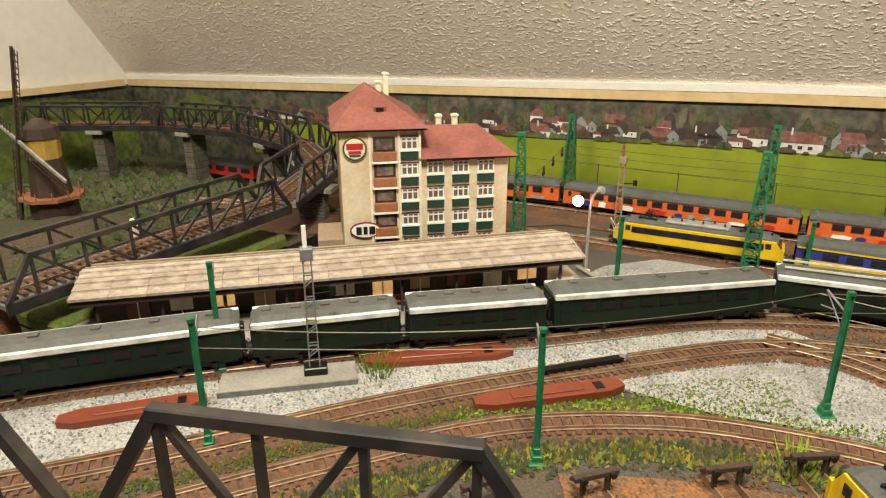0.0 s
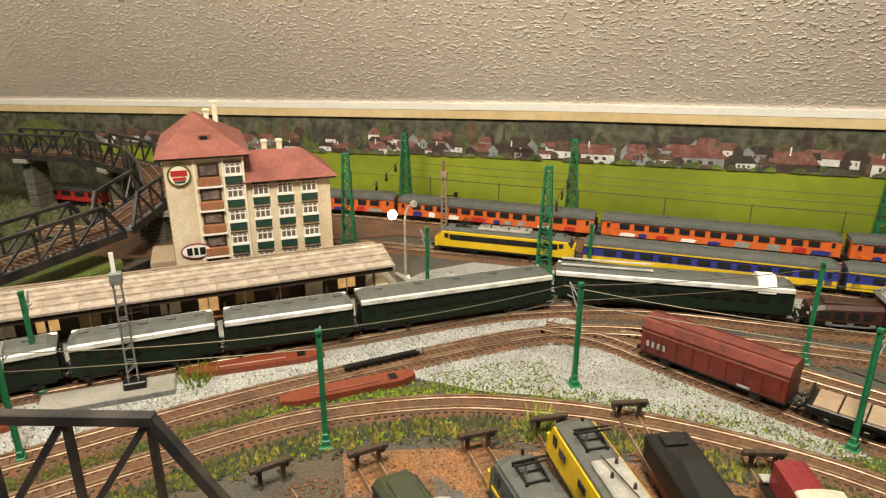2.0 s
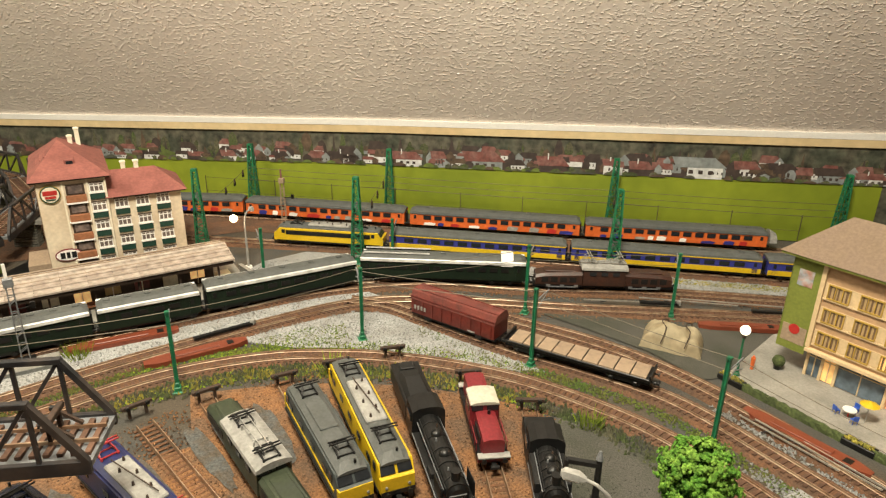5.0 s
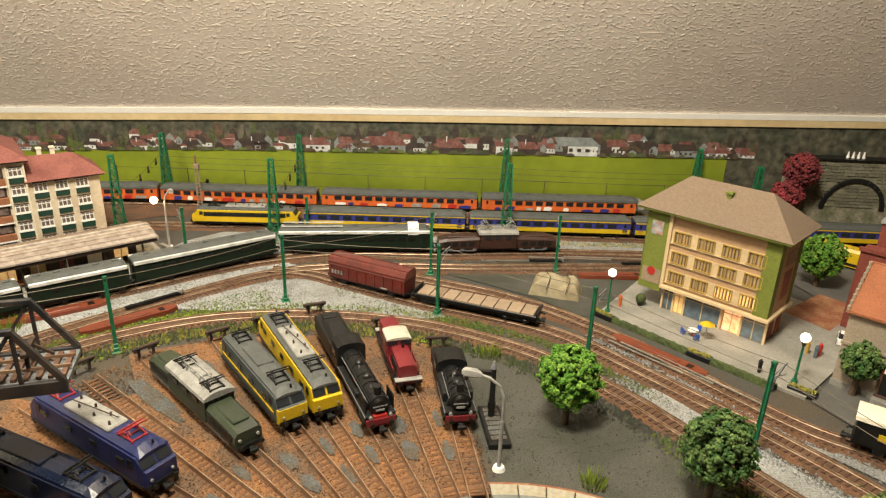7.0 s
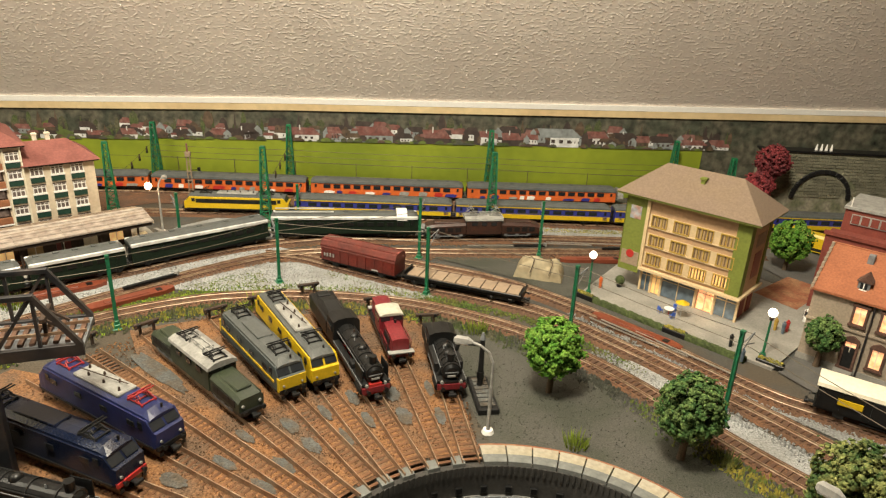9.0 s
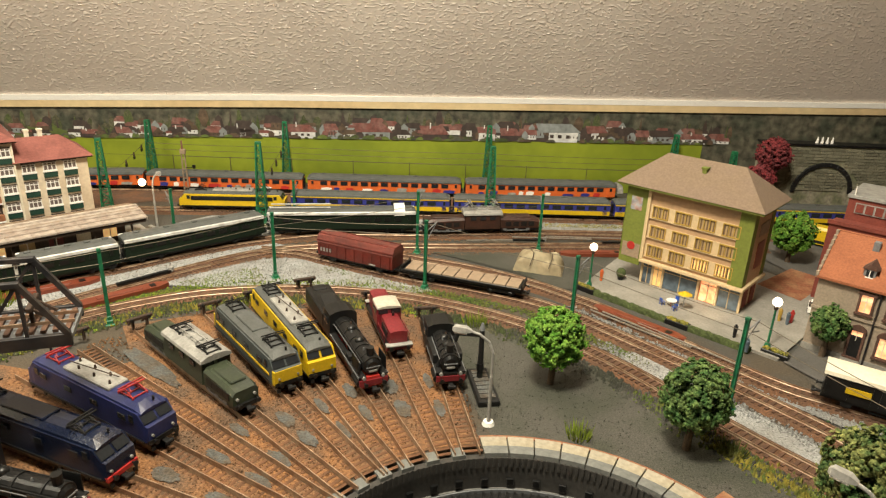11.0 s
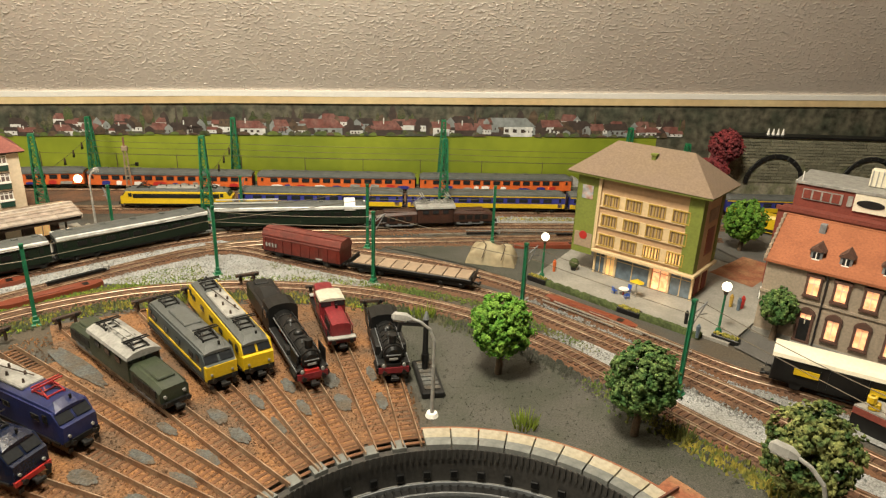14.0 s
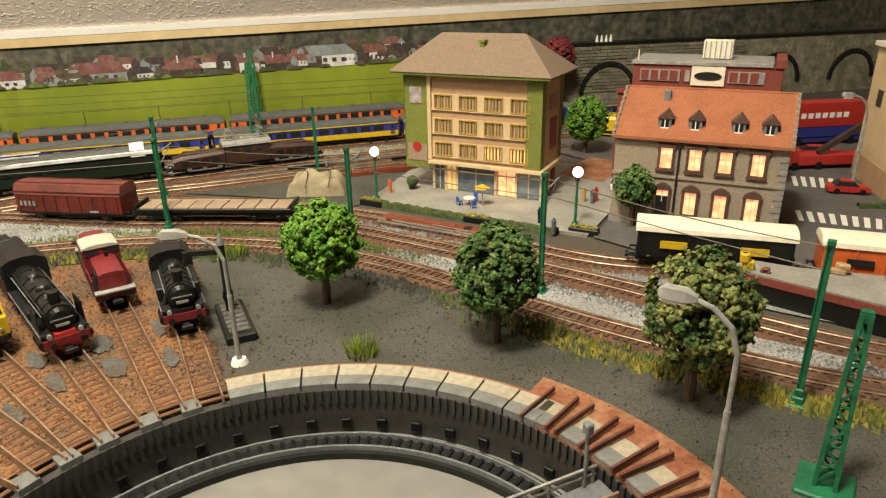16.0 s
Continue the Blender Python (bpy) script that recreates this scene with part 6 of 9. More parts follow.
def hotel():
    ob = thing("hotel", "cream model hotel with green panels and red tile roof", "building", m=Matrix.Translation((-0.349, 0.626, 0.0)) @ Matrix.Rotation(radians(40.9), 4, "Z"))
    W1, W2, H1, H2 = 0.0886, 0.190, 0.167, 0.1323
    part("tower", box(B(), 0, W1, 0, 0.165, 0, H1, 0.0006), "cream_wall", ob)
    part("wing", box(B(), W1, W2, 0.006, 0.095, 0, H2, 0.0006), "cream_wall", ob)
    # thin sheet gives this one tower side a darker brown
    part("side_cladding", box(B(), -0.001, 0.0, 0.001, 0.164, 0, H1 - 0.001), "hotel_side", ob, "brown side wall, darker than the front")
    part("tower_roof", hip(B(), -0.009, W1 + 0.008, -0.009, 0.173, H1, 0.204, 0.036, 0.036, 0.098, 0.118), "red_tile", ob, "red tile hipped roof")
    part("wing_roof", hip(B(), W1 - 0.004, W2 + 0.009, -0.004, 0.104, H2, 0.161, W1 - 0.004, W2 - 0.028, 0.05, 0.05), "red_tile", ob, "red tile wing roof")
    part("eave", box(B(), -0.007, W1 + 0.006, -0.007, 0.171, H1 - 0.0025, H1 - 0.0002), "brown_dark", ob)
    part("eave", box(B(), W1 + 0.0065, W2 + 0.007, -0.002, 0.102, H2 - 0.0025, H2 - 0.0002), "brown_dark", ob)
    # dormers and chimneys
    for k in range(3):
        part("roof_vent", box(B(), 0.003 + 0.006 * k, 0.008 + 0.006 * k, 0.055, 0.095, H1 + 0.007 + 0.005 * k, H1 + 0.0115 + 0.005 * k), "red_tile", ob)
    bm = B()
    box(bm, 0.040, 0.054, 0.030, 0.060, H1 + 0.010, H1 + 0.0195, 0.0006)
    d = part("dormer", bm, "red_tile", ob)
    part("dormer_window", box(B(), 0.0425, 0.0515, 0.0292, 0.0302, H1 + 0.0130, H1 + 0.0178), "glass", d)
    for x, y, z0, z1 in ((0.064, 0.135, 0.175, 0.214), (0.053, 0.118, 0.180, 0.206), (0.118, 0.058, 0.150, 0.172), (0.136, 0.052, 0.150, 0.173)):
        bm = B()
        box(bm, x - 0.0032, x + 0.0032, y - 0.0032, y + 0.0032, z0, z1, 0.0004)
        box(bm, x - 0.0042, x + 0.0042, y - 0.0042, y + 0.0042, z1 - 0.003, z1 - 0.001)
        part("chimney", bm, "cream", ob)
    # windows
    cols = [(0.0755, 0.0, 5, 0.150)] + [(W1 + 0.017 + 0.029 * i, 0.006, 4, 0.1205) for i in range(3)]
    fr = gl = sp = ln = None
    for x, y, n, top in cols:
        for k in range(n):
            z = top - 0.0288 * k
            mm = Matrix.Translation((x, y, z))
            if fr is None:
                bm = B()
                for xx in (-0.0088, -0.0030, 0.0030, 0.0088):
                    box(bm, xx - 0.0007, xx + 0.0007, -0.0016, -0.0002, -0.0062, 0.0062)
                for zz in (-0.0062, 0.0025, 0.0062):
                    box(bm, -0.0092, 0.0092, -0.0016, -0.0002, zz - 0.0006, zz + 0.0006)
                fr = part("window", bm, "white", ob, "white three-light window", m=mm)
                gl = part("pane", box(B(), -0.0088, 0.0088, -0.0006, 0.0006, -0.006, 0.006), "hotel_pane", ob, m=mm)
                sp = part("spandrel", box(B(), -0.0098, 0.0098, -0.0020, 0.0, -0.0180, -0.0092, 0.0003), "shutter", ob, "dark green panel", m=mm)
                ln = part("sill", box(B(), -0.0105, 0.0105, -0.0030, 0.0, -0.0088, -0.0066), "white", ob, m=mm)
                lt = part("lintel", box(B(), -0.0100, 0.0100, -0.0024, 0.0, 0.0068, 0.0080), "brown_dark", ob, m=mm)
            else:
                for p in (fr, gl, sp, ln, lt):
                    again(p, mm)
    # balcony column
    for k in range(5):
        z = 0.150 - 0.0288 * k
        part("balcony_opening", box(B(), 0.036, 0.060, -0.0008, 0.0004, z - 0.008, z + 0.0075), "brown_dark", ob)
        part("balcony_window", box(B(), 0.039, 0.057, -0.0016, -0.0009, z - 0.006, z + 0.005), "hotel_pane", ob)
        part("balcony_panel", box(B(), 0.035, 0.061, -0.0050, -0.0002, z - 0.0185, z - 0.0085, 0.0004), "balcony", ob, "brown balcony panel")
        part("balcony_slab", box(B(), 0.034, 0.062, -0.0056, 0.0, z - 0.0208, z - 0.0187), "white", ob)
    for x in (0.031, 0.063, W1 - 0.0026):
        part("pilaster", box(B(), x, x + 0.0024, -0.0018, 0.0, 0.0, H1 - 0.003), "cream", ob)
    # round signs
    bm = B()
    disc(bm, (0.016, 0.146), 0.0135, 0.0135, -0.0022, -0.0002)
    sg = part("round_sign", bm, "mill_yellow", ob, "round advertising sign with plain shapes")
    part("sign_face", disc(B(), (0.016, 0.146), 0.0112, 0.0112, -0.0030, -0.0021), "cream", sg)
    part("sign_ring", disc(B(), (0.016, 0.146), 0.0128, 0.0128, -0.0026, -0.0020), "shutter", sg)
    part("sign_bar", box(B(), 0.007, 0.025, -0.0036, -0.0029, 0.1455, 0.1520), "red_paint", sg)
    part("sign_bar", box(B(), 0.009, 0.023, -0.0036, -0.0029, 0.1405, 0.1440), "red_paint", sg)
    part("sign_bar", box(B(), 0.010, 0.022, -0.0036, -0.0029, 0.1375, 0.1395), "shutter", sg)
    bm = B()
    disc(bm, (0.024, 0.053), 0.0175, 0.0095, -0.0024, -0.0002)
    sg = part("oval_sign", bm, "loco_red", ob, "oval sign with dark marks in a ring")
    part("sign_face", disc(B(), (0.024, 0.053), 0.0160, 0.0080, -0.0030, -0.0023), "white", sg)
    for a, b in ((0.0135, 0.0195), (0.0215, 0.0260), (0.0280, 0.0345)):
        part("sign_bar", box(B(), a, b, -0.0036, -0.0029, 0.0485, 0.0575), "dark_grey", sg)
    # low brown annex beside the tower
    part("annex", box(B(), -0.030, -0.001, 0.01, 0.075, 0, 0.040, 0.0006), "hotel_side", ob, "low brown annex")
    return ob


hotel()


def station():
    ob = thing("station_building", "low station building with long beige board canopy", "building", m=Matrix.Translation((-0.089, 0.679, 0.0)) @ Matrix.Rotation(radians(43.5), 4, "Z"))
    n, Lc = 15, 0.47
    prof = [(-0.006, 0.0560), (0.007, 0.0572), (0.0074, 0.0588), (0.019, 0.0598), (0.0194, 0.0612), (0.036, 0.0628), (0.0366, 0.0648), (0.047, 0.0640), (0.0474, 0.0618), (0.063, 0.0600), (0.0634, 0.0582), (0.082, 0.0560)]
    for (ya, za), (yb, zb) in zip(prof, prof[1:]):
        first = None
        for i in range(n):
            mm = Matrix.Translation((-Lc * (i + 0.5) / n, 0, 0))
            if first is None:
                bm = B()
                k = Lc / n / 2 - 0.00015
                hull(bm, [(x, [(ya, za - 0.0012), (yb, zb - 0.0012), (yb + 0.0012, zb + 0.0009), (ya, za + 0.0012)]) for x in (-k, k)])
                first = part("roof_board", bm, "canopy", ob, m=mm)
            else:
                again(first, mm)
    for y, z in ((0.0135, 0.0580), (0.028, 0.0622), (0.055, 0.0622), (0.073, 0.0585)):
        part("roof_batten", box(B(), -Lc, 0.0, y - 0.0008, y + 0.0008, z - 0.001, z + 0.0012), "hotel_side", ob)
    part("canopy_beam", box(B(), -Lc, 0.0, -0.003, -0.0012, 0.0485, 0.0530), "brown_dark", ob)
    part("gable_trim", hull(B(), [(x, [(ya, za - 0.004) for ya, za in prof] + [(ya, za + 0.001) for ya, za in prof[::-1]]) for x in (0.0005, 0.002)]), "canopy", ob)
    for i in range(9):
        x = -0.02 - i * 0.054
        bm = B()
        box(bm, x - 0.0012, x + 0.0012, 0.004, 0.0064, 0.012, 0.054)
        beam(bm, (x, 0.005, 0.046), (x, 0.018, 0.056), 0.0016)
        part("post", bm, "brown_dark", ob)
    part("wall", box(B(), -Lc + 0.01, -0.022, 0.034, 0.074, 0.012, 0.0585), "brown_dark", ob, "dark brown station wall")
    for i in range(11):
        x = -0.045 - i * 0.038
        mat = ("lit_soft", "cream", "wagon_red", "curtain")[i % 4]
        w = part("door" if i % 3 == 1 else "window", box(B(), x - 0.010, x + 0.010, 0.0325, 0.0342, 0.013 if i % 3 == 1 else 0.022, 0.042), mat, ob)
        part("frame_bar", box(B(), x - 0.0006, x + 0.0006, 0.0315, 0.0326, 0.014, 0.042), "cream", w)
    part("fascia_light", box(B(), -0.16, -0.06, 0.020, 0.024, 0.0535, 0.0550), "lit_soft", ob, "glowing lamp strip under the canopy")
    pf = thing("platform", "pale concrete station platform with stone edge", "platform", m=ob.matrix_basis.copy())
    part("platform_slab", box(B(), -0.49, 0.022, -0.026, 0.10, 0.0, 0.0120, 0.0008), "concrete", pf)
    for i in range(24):
        part("edge_stone", box(B(), -0.49 + 0.0213 * i + 0.0004, -0.49 + 0.0213 * (i + 1) - 0.0004, -0.0285, -0.0262, 0.0, 0.0132), "curb_grey", pf)
    part("platform_head", box(B(), -0.030, 0.022, -0.026, 0.006, 0.0122, 0.0134), "white", pf, "white platform end")
    R = ob.matrix_basis

    def at(x, y, z=0.012):
        return R @ Matrix.Translation((x, y, z))
    k = thing("kiosk", "small pale kiosk at the platform end", "kiosk", m=at(-0.012, 0.016))
    part("body", box(B(), -0.010, 0.010, -0.007, 0.010, 0, 0.018, 0.0006), "cream", k)
    part("counter", box(B(), -0.010, 0.010, -0.009, -0.0072, 0.007, 0.0095), "wood_strip", k)
    part("sign_board", box(B(), -0.004, 0.006, -0.0078, -0.0070, 0.011, 0.016), "yellow", k)
    for i, (x, y) in enumerate(((-0.008, -0.012), (0.004, -0.006), (-0.060, -0.008))):
        b = thing("cargo_box", "pale wooden crate on the platform", "crate", "platform crates", at(x, y))
        part("crate", box(B(), -0.004, 0.004, -0.003, 0.003, 0, 0.006 - 0.001 * i, 0.0005), "cream", b)
        part("lid", box(B(), -0.0043, 0.0043, -0.0033, 0.0033, 0.006 - 0.001 * i, 0.0066 - 0.001 * i), "canopy", b)
    for i in range(4):
        b = thing("bench", "brown wooden bench on the platform", "bench", "platform benches", at(-0.10 - 0.085 * i, 0.018))
        part("seat", box(B(), -0.009, 0.009, -0.003, 0.002, 0.005, 0.006), "balcony", b)
        part("backrest", box(B(), -0.009, 0.009, 0.0022, 0.003, 0.006, 0.011), "balcony", b)
        for s in (-1, 1):
            part("leg", box(B(), s * 0.007 - 0.0008, s * 0.007 + 0.0008, -0.002, 0.002, 0, 0.005), "black", b)
    return at


at_station = station()


def wall_block(name, label, x0, y0, x1, y1, h, mat):
    ob = thing(name, label, "wall", m=Matrix.Translation((x0, y0, 0)))
    d = Vector((x1 - x0, y1 - y0, 0))
    rot = math.atan2(d.y, d.x)
    part("panel", box(B(), 0, d.length, -0.002, 0.002, 0, h, 0.0004), mat, ob, m=Matrix.Rotation(rot, 4, "Z"))
    part("cap", box(B(), -0.001, d.length + 0.001, -0.003, 0.003, h, h + 0.0015), mat, ob, m=Matrix.Rotation(rot, 4, "Z"))


wall_block("low_wall", "low grey concrete wall behind the platform end", -0.115, 0.745, -0.06, 0.705, 0.016, "concrete")
wall_block("low_wall", "low grey concrete wall at the platform end", -0.06, 0.705, -0.075, 0.690, 0.016, "concrete")


def apartment_house():
    ob = thing("apartment_house", "peach and olive apartment house with brown hipped roof", "building", m=Matrix.Translation((0.650, 0.640, 0.003)) @ Matrix.Rotation(radians(-42), 4, "Z"))
    W, D, G, H = 0.180, 0.078, 0.037, 0.148
    part("upper_wall", box(B(), 0, W, 0, D, G + 0.004, H, 0.0004), "peach", ob)
    part("ground_floor", box(B(), 0.034, W - 0.002, 0.010, D - 0.004, 0, G), "peach", ob)
    part("ledge", box(B(), 0.0330, W + 0.005, -0.006, D + 0.003, G, G + 0.0045, 0.0005), "peach_light", ob, "cream ledge over the shops")
    part("side_cladding", box(B(), -0.0014, 0.0, -0.0012, D, G + 0.005, H - 0.0005), "olive", ob, "olive green side wall")
    part("corner_strip", box(B(), W - 0.018, W + 0.0012, -0.0024, 0.012, G + 0.005, H - 0.0005), "olive", ob, "olive green corner strip")
    part("side_bay", box(B(), -0.0016, 0.032, -0.0012, -0.0002, G - 0.008, H - 0.0005), "olive", ob, "olive green blind bay")
    part("corner_strip", box(B(), 0.0322, 0.037, -0.0034, -0.0002, G + 0.005, H - 0.0005), "peach_light", ob)
    part("side_cladding", box(B(), W, W + 0.0008, 0.013, D - 0.012, G + 0.005, H - 0.0005), "peach", ob)
    part("corner_strip", box(B(), W, W + 0.0016, D - 0.011, D, G + 0.005, H - 0.0005), "olive", ob)
    # ground-floor shop fronts
    for x0, x1, mat, lab in ((0.036, 0.050, "shop_blue", "blue-grey shop panel"), (0.053, 0.066, "lit_soft", "lit doorway"), (0.069, 0.118, "shop_blue", "blue shop window"), (0.124, 0.146, "lit_window", "brightly lit doorway"), (0.150, 0.178, "shop_blue", "blue-grey shop panel")):
        p = part("shop_front", box(B(), x0, x1, 0.0086, 0.0102, 0.002, G - 0.003), mat, ob, lab)
        part("frame_bar", box(B(), (x0 + x1) / 2 - 0.0006, (x0 + x1) / 2 + 0.0006, 0.0076, 0.0087, 0.002, G - 0.003), "peach_light", p)
        part("frame_bar", box(B(), x0, x1, 0.0076, 0.0087, G - 0.010, G - 0.0090), "peach_light", p)
    for x in (0.0345, 0.0515, 0.0675, 0.1205, 0.148, 0.1800):
        part("pillar", box(B(), x - 0.0016, x + 0.0016, 0.0066, 0.0103, 0, G), "peach_light", ob)
    for i, y in enumerate((0.022, 0.050)):
        part("shop_front", box(B(), W - 0.0022, W - 0.0008, y, y + 0.016, 0.002, 0.029), "brick_red", ob, "red-brown side door")
    # window bands
    wf = None
    for k, z in enumerate((0.116, 0.0865, 0.0570)):
        part("window_band", box(B(), 0.0375, W - 0.0185, -0.0008, 0.0006, z - 0.0092, z + 0.0092), "peach_light", ob, "pale band behind the windows")
        part("band_ledge", box(B(), 0.0375, W - 0.0185, -0.0026, -0.0009, z - 0.0110, z - 0.0093), "peach_light", ob)
        for i in range(4):
            x = 0.0535 + i * 0.0335
            mm = Matrix.Translation((x, -0.0008, z)) @ Matrix.Diagonal((0.86, 1, 1, 1))
            glow = "lit_soft" if (k == 2 and i >= 2) or (k == 2 and i == 3) else "curtain"
            part("curtain", box(B(), -0.0128, 0.0128, -0.0005, 0.0003, -0.0080, 0.0078), glow, ob, m=mm)
            for j in range(5):
                xx = -0.0102 + 0.0051 * j + 0.0008 * ((i * 7 + j * 3 + k) % 3 - 1)
                part("pane", box(B(), xx - 0.0011, xx + 0.0011, -0.0009, -0.0006, -0.0078, 0.0074), "pane_brown", ob, m=mm)
            if wf is None:
                bm = B()
                for xx in (-0.0132, -0.0044, 0.0044, 0.0132):
                    box(bm, xx - 0.0006, xx + 0.0006, -0.0022, -0.0009, -0.0086, 0.0084)
                for zz in (-0.0084, 0.0082):
                    box(bm, -0.0138, 0.0138, -0.0024, -0.0008, zz - 0.0007, zz + 0.0007)
                wf = part("window", bm, "mill_yellow", ob, "ochre framed window", m=mm)
            else:
                again(wf, mm)
    # wall pictures on both ends
    part("poster", box(B(), 0.007, 0.024, -0.0020, -0.0013, 0.112, 0.132), "poster", ob, "pale picture poster")
    part("poster", box(B(), 0.002, 0.030, -0.0020, -0.0013, G + 0.002, G + 0.024), "hotel_side", ob, "brown poster with red disc")
    bm = B()
    disc(bm, (0.016, G + 0.020), 0.0062, 0.0062, -0.0028, -0.0021)
    part("poster_disc", bm, "red_paint", ob)
    part("mural", box(B(), W + 0.0009, W + 0.0016, 0.030, 0.056, 0.060, 0.098), "motor_red", ob, "faded red wall mural")
    part("mural", box(B(), W + 0.0009, W + 0.0016, 0.026, 0.060, 0.108, 0.126), "hotel_side", ob, "faded brown wall mural")
    # roof
    part("fascia", box(B(), -0.013, W + 0.013, -0.013, D + 0.013, H, H + 0.0030), "olive", ob, "olive green eaves")
    part("roof", hip(B(), -0.0145, W + 0.0145, -0.0145, D + 0.0145, H + 0.0032, 0.194, 0.034, W - 0.036, D / 2, D / 2), "brown_roof", ob, "grainy brown hipped roof")
    bm = B()
    box(bm, 0.093, 0.099, 0.020, 0.026, 0.172, 0.187, 0.0004)
    box(bm, 0.0915, 0.1005, 0.0185, 0.0275, 0.185, 0.1875)
    part("roof_vent", bm, "olive", ob, "green roof vent")
    return ob


apartment_house()


def stone_house():
    ob = thing("stone_house", "grey-brown stone house with orange tiles and lit windows", "building", m=Matrix.Translation((0.836, 0.441, 0.0)) @ Matrix.Rotation(radians(-41), 4, "Z"))
    W, D, H, T = 0.168, 0.115, 0.102, 0.141
    part("wall", box(B(), 0, W, 0, D, 0, H, 0.0004), "stone_wall", ob)
    bm = B()
    prism(bm, [(0.0, H), (D, H), (D / 2, T - 0.003)], 0, W, "x")
    part("gable", bm, "stone_wall", ob)
    for y0, y1 in ((-0.006, D / 2), (D + 0.006, D / 2)):
        bm = B()
        hull(bm, [(x, [(y0, H - 0.004), (y1, T), (y1, T + 0.0025), (y0, H - 0.001)]) for x in (-0.003, W + 0.003)])
        part("roof", bm, "tile_orange", ob, "orange tiled roof slope")
    bm = B()
    tube(bm, (-0.003, D / 2, T + 0.002), (W + 0.003, D / 2, T + 0.002), 0.0016, seg=8)
    part("ridge_tile", bm, "tile_orange", ob)
    for x in (-0.0035, W + 0.0005):
        for i in range(9):
            k = i / 9
            part("gable_step", box(B(), x, x + 0.003, -0.006 + (D / 2 + 0.006) * k, -0.006 + (D / 2 + 0.006) * (k + 0.085), H - 0.004 + (T - H + 0.004) * k, H + 0.004 + (T - H + 0.004) * k), "stone_wall", ob)
    for i in range(14):
        part("quoin", box(B(), W - (0.008 if i % 2 else 0.0055), W + 0.001, -0.0012, 0.004, 0.0065 * i + 0.0004, 0.0065 * (i + 1) - 0.0004), "concrete", ob)
    part("string_course", box(B(), -0.001, W + 0.001, -0.0020, 0.0, 0.0580, 0.0612), "stone_wall", ob)
    part("cornice", box(B(), -0.001, W + 0.001, -0.0030, 0.0, H - 0.0050, H - 0.0005), "stone_trim", ob)
    part("plinth", box(B(), -0.0012, W + 0.0012, -0.0016, 0.0, 0.0, 0.010), "concrete", ob)
    bm = B()
    tube(bm, (0.0665, -0.0022, 0.0), (0.0665, -0.0022, H - 0.003), 0.0011, seg=8)
    part("drainpipe", bm, "steel_dark", ob)
    for i, f in enumerate((0.32, 0.49, 0.665, 0.845)):
        x = f * W
        # upper window
        part("pane", box(B(), x - 0.0058, x + 0.0058, -0.0010, 0.0004, 0.0690, 0.0900), "lit_window", ob, "brightly lit window")
        bm = B()
        for s in (-1, 1):
            box(bm, x + s * 0.0072 - 0.0013, x + s * 0.0072 + 0.0013, -0.0026, 0.0, 0.0672, 0.0915)
        box(bm, x - 0.0095, x + 0.0095, -0.0032, 0.0, 0.0910, 0.0945)
        box(bm, x - 0.0095, x + 0.0095, -0.0036, 0.0, 0.0655, 0.0682)
        part("window_surround", bm, "stone_trim", ob)
        bm = B()
        box(bm, x - 0.0004, x + 0.0004, -0.0016, -0.0008, 0.0690, 0.0900)
        box(bm, x - 0.0058, x + 0.0058, -0.0016, -0.0008, 0.0825, 0.0833)
        part("glazing_bar", bm, "cream", ob)
        # lower: door or arched window
        z0 = 0.012 if i == 0 else 0.0205
        part("pane", box(B(), x - 0.0058, x + 0.0058, -0.0010, 0.0004, 0.0385 if i == 0 else z0, 0.0450), "lit_window", ob)
        if i == 0:
            part("door", box(B(), x - 0.0060, x + 0.0060, -0.0014, 0.0004, 0.010, 0.0378, 0.0003), "dark_grey", ob, "dark panelled door")
        bm = B()
        for s in (-1, 1):
            box(bm, x + s * 0.0072 - 0.0014, x + s * 0.0072 + 0.0014, -0.0028, 0.0, z0 - 0.001, 0.0455)
        prism(bm, [(x - 0.0095, 0.0450), (x + 0.0095, 0.0450), (x + 0.0080, 0.0490), (x + 0.0035, 0.0520), (x, 0.0532), (x - 0.0035, 0.0520), (x - 0.0080, 0.0490)], -0.0034, 0.0, "y")
        box(bm, x - 0.0095, x + 0.0095, -0.0036, 0.0, z0 - 0.0036, z0 - 0.0012)
        part("window_surround", bm, "stone_trim", ob)
        bm = B()
        box(bm, x - 0.0004, x + 0.0004, -0.0016, -0.0008, z0 + 0.02 * (i == 0), 0.0450)
        part("glazing_bar", bm, "cream", ob)
    for f in (0.285, 0.465, 0.71, 0.88):
        x = f * W
        zc = H + 0.012
        bm = B()
        box(bm, x - 0.0062, x + 0.0062, 0.008, 0.032, zc - 0.006, zc + 0.0055)
        d = part("dormer", bm, "steel_grey", ob, "small grey dormer")
        bm = B()
        prism(bm, [(x - 0.0085, zc + 0.0050), (x + 0.0085, zc + 0.0050), (x, zc + 0.0125)], 0.0065, 0.036, "y")
        part("dormer_roof", bm, "stone_trim", d)
        part("dormer_window", box(B(), x - 0.0036, x + 0.0036, 0.0072, 0.0081, zc - 0.004, zc + 0.0040), "glass", d)
        bm = B()
        box(bm, x - 0.0005, x + 0.0005, 0.0066, 0.0073, zc - 0.004, zc + 0.0040)
        box(bm, x - 0.0040, x + 0.0040, 0.0060, 0.0073, zc - 0.0052, zc - 0.0040)
        part("window_bar", bm, "white", d)
    bm = B()
    box(bm, 0.040, 0.047, 0.040, 0.048, 0.118, 0.143, 0.0004)
    part("chimney", bm, "steel_grey", ob)
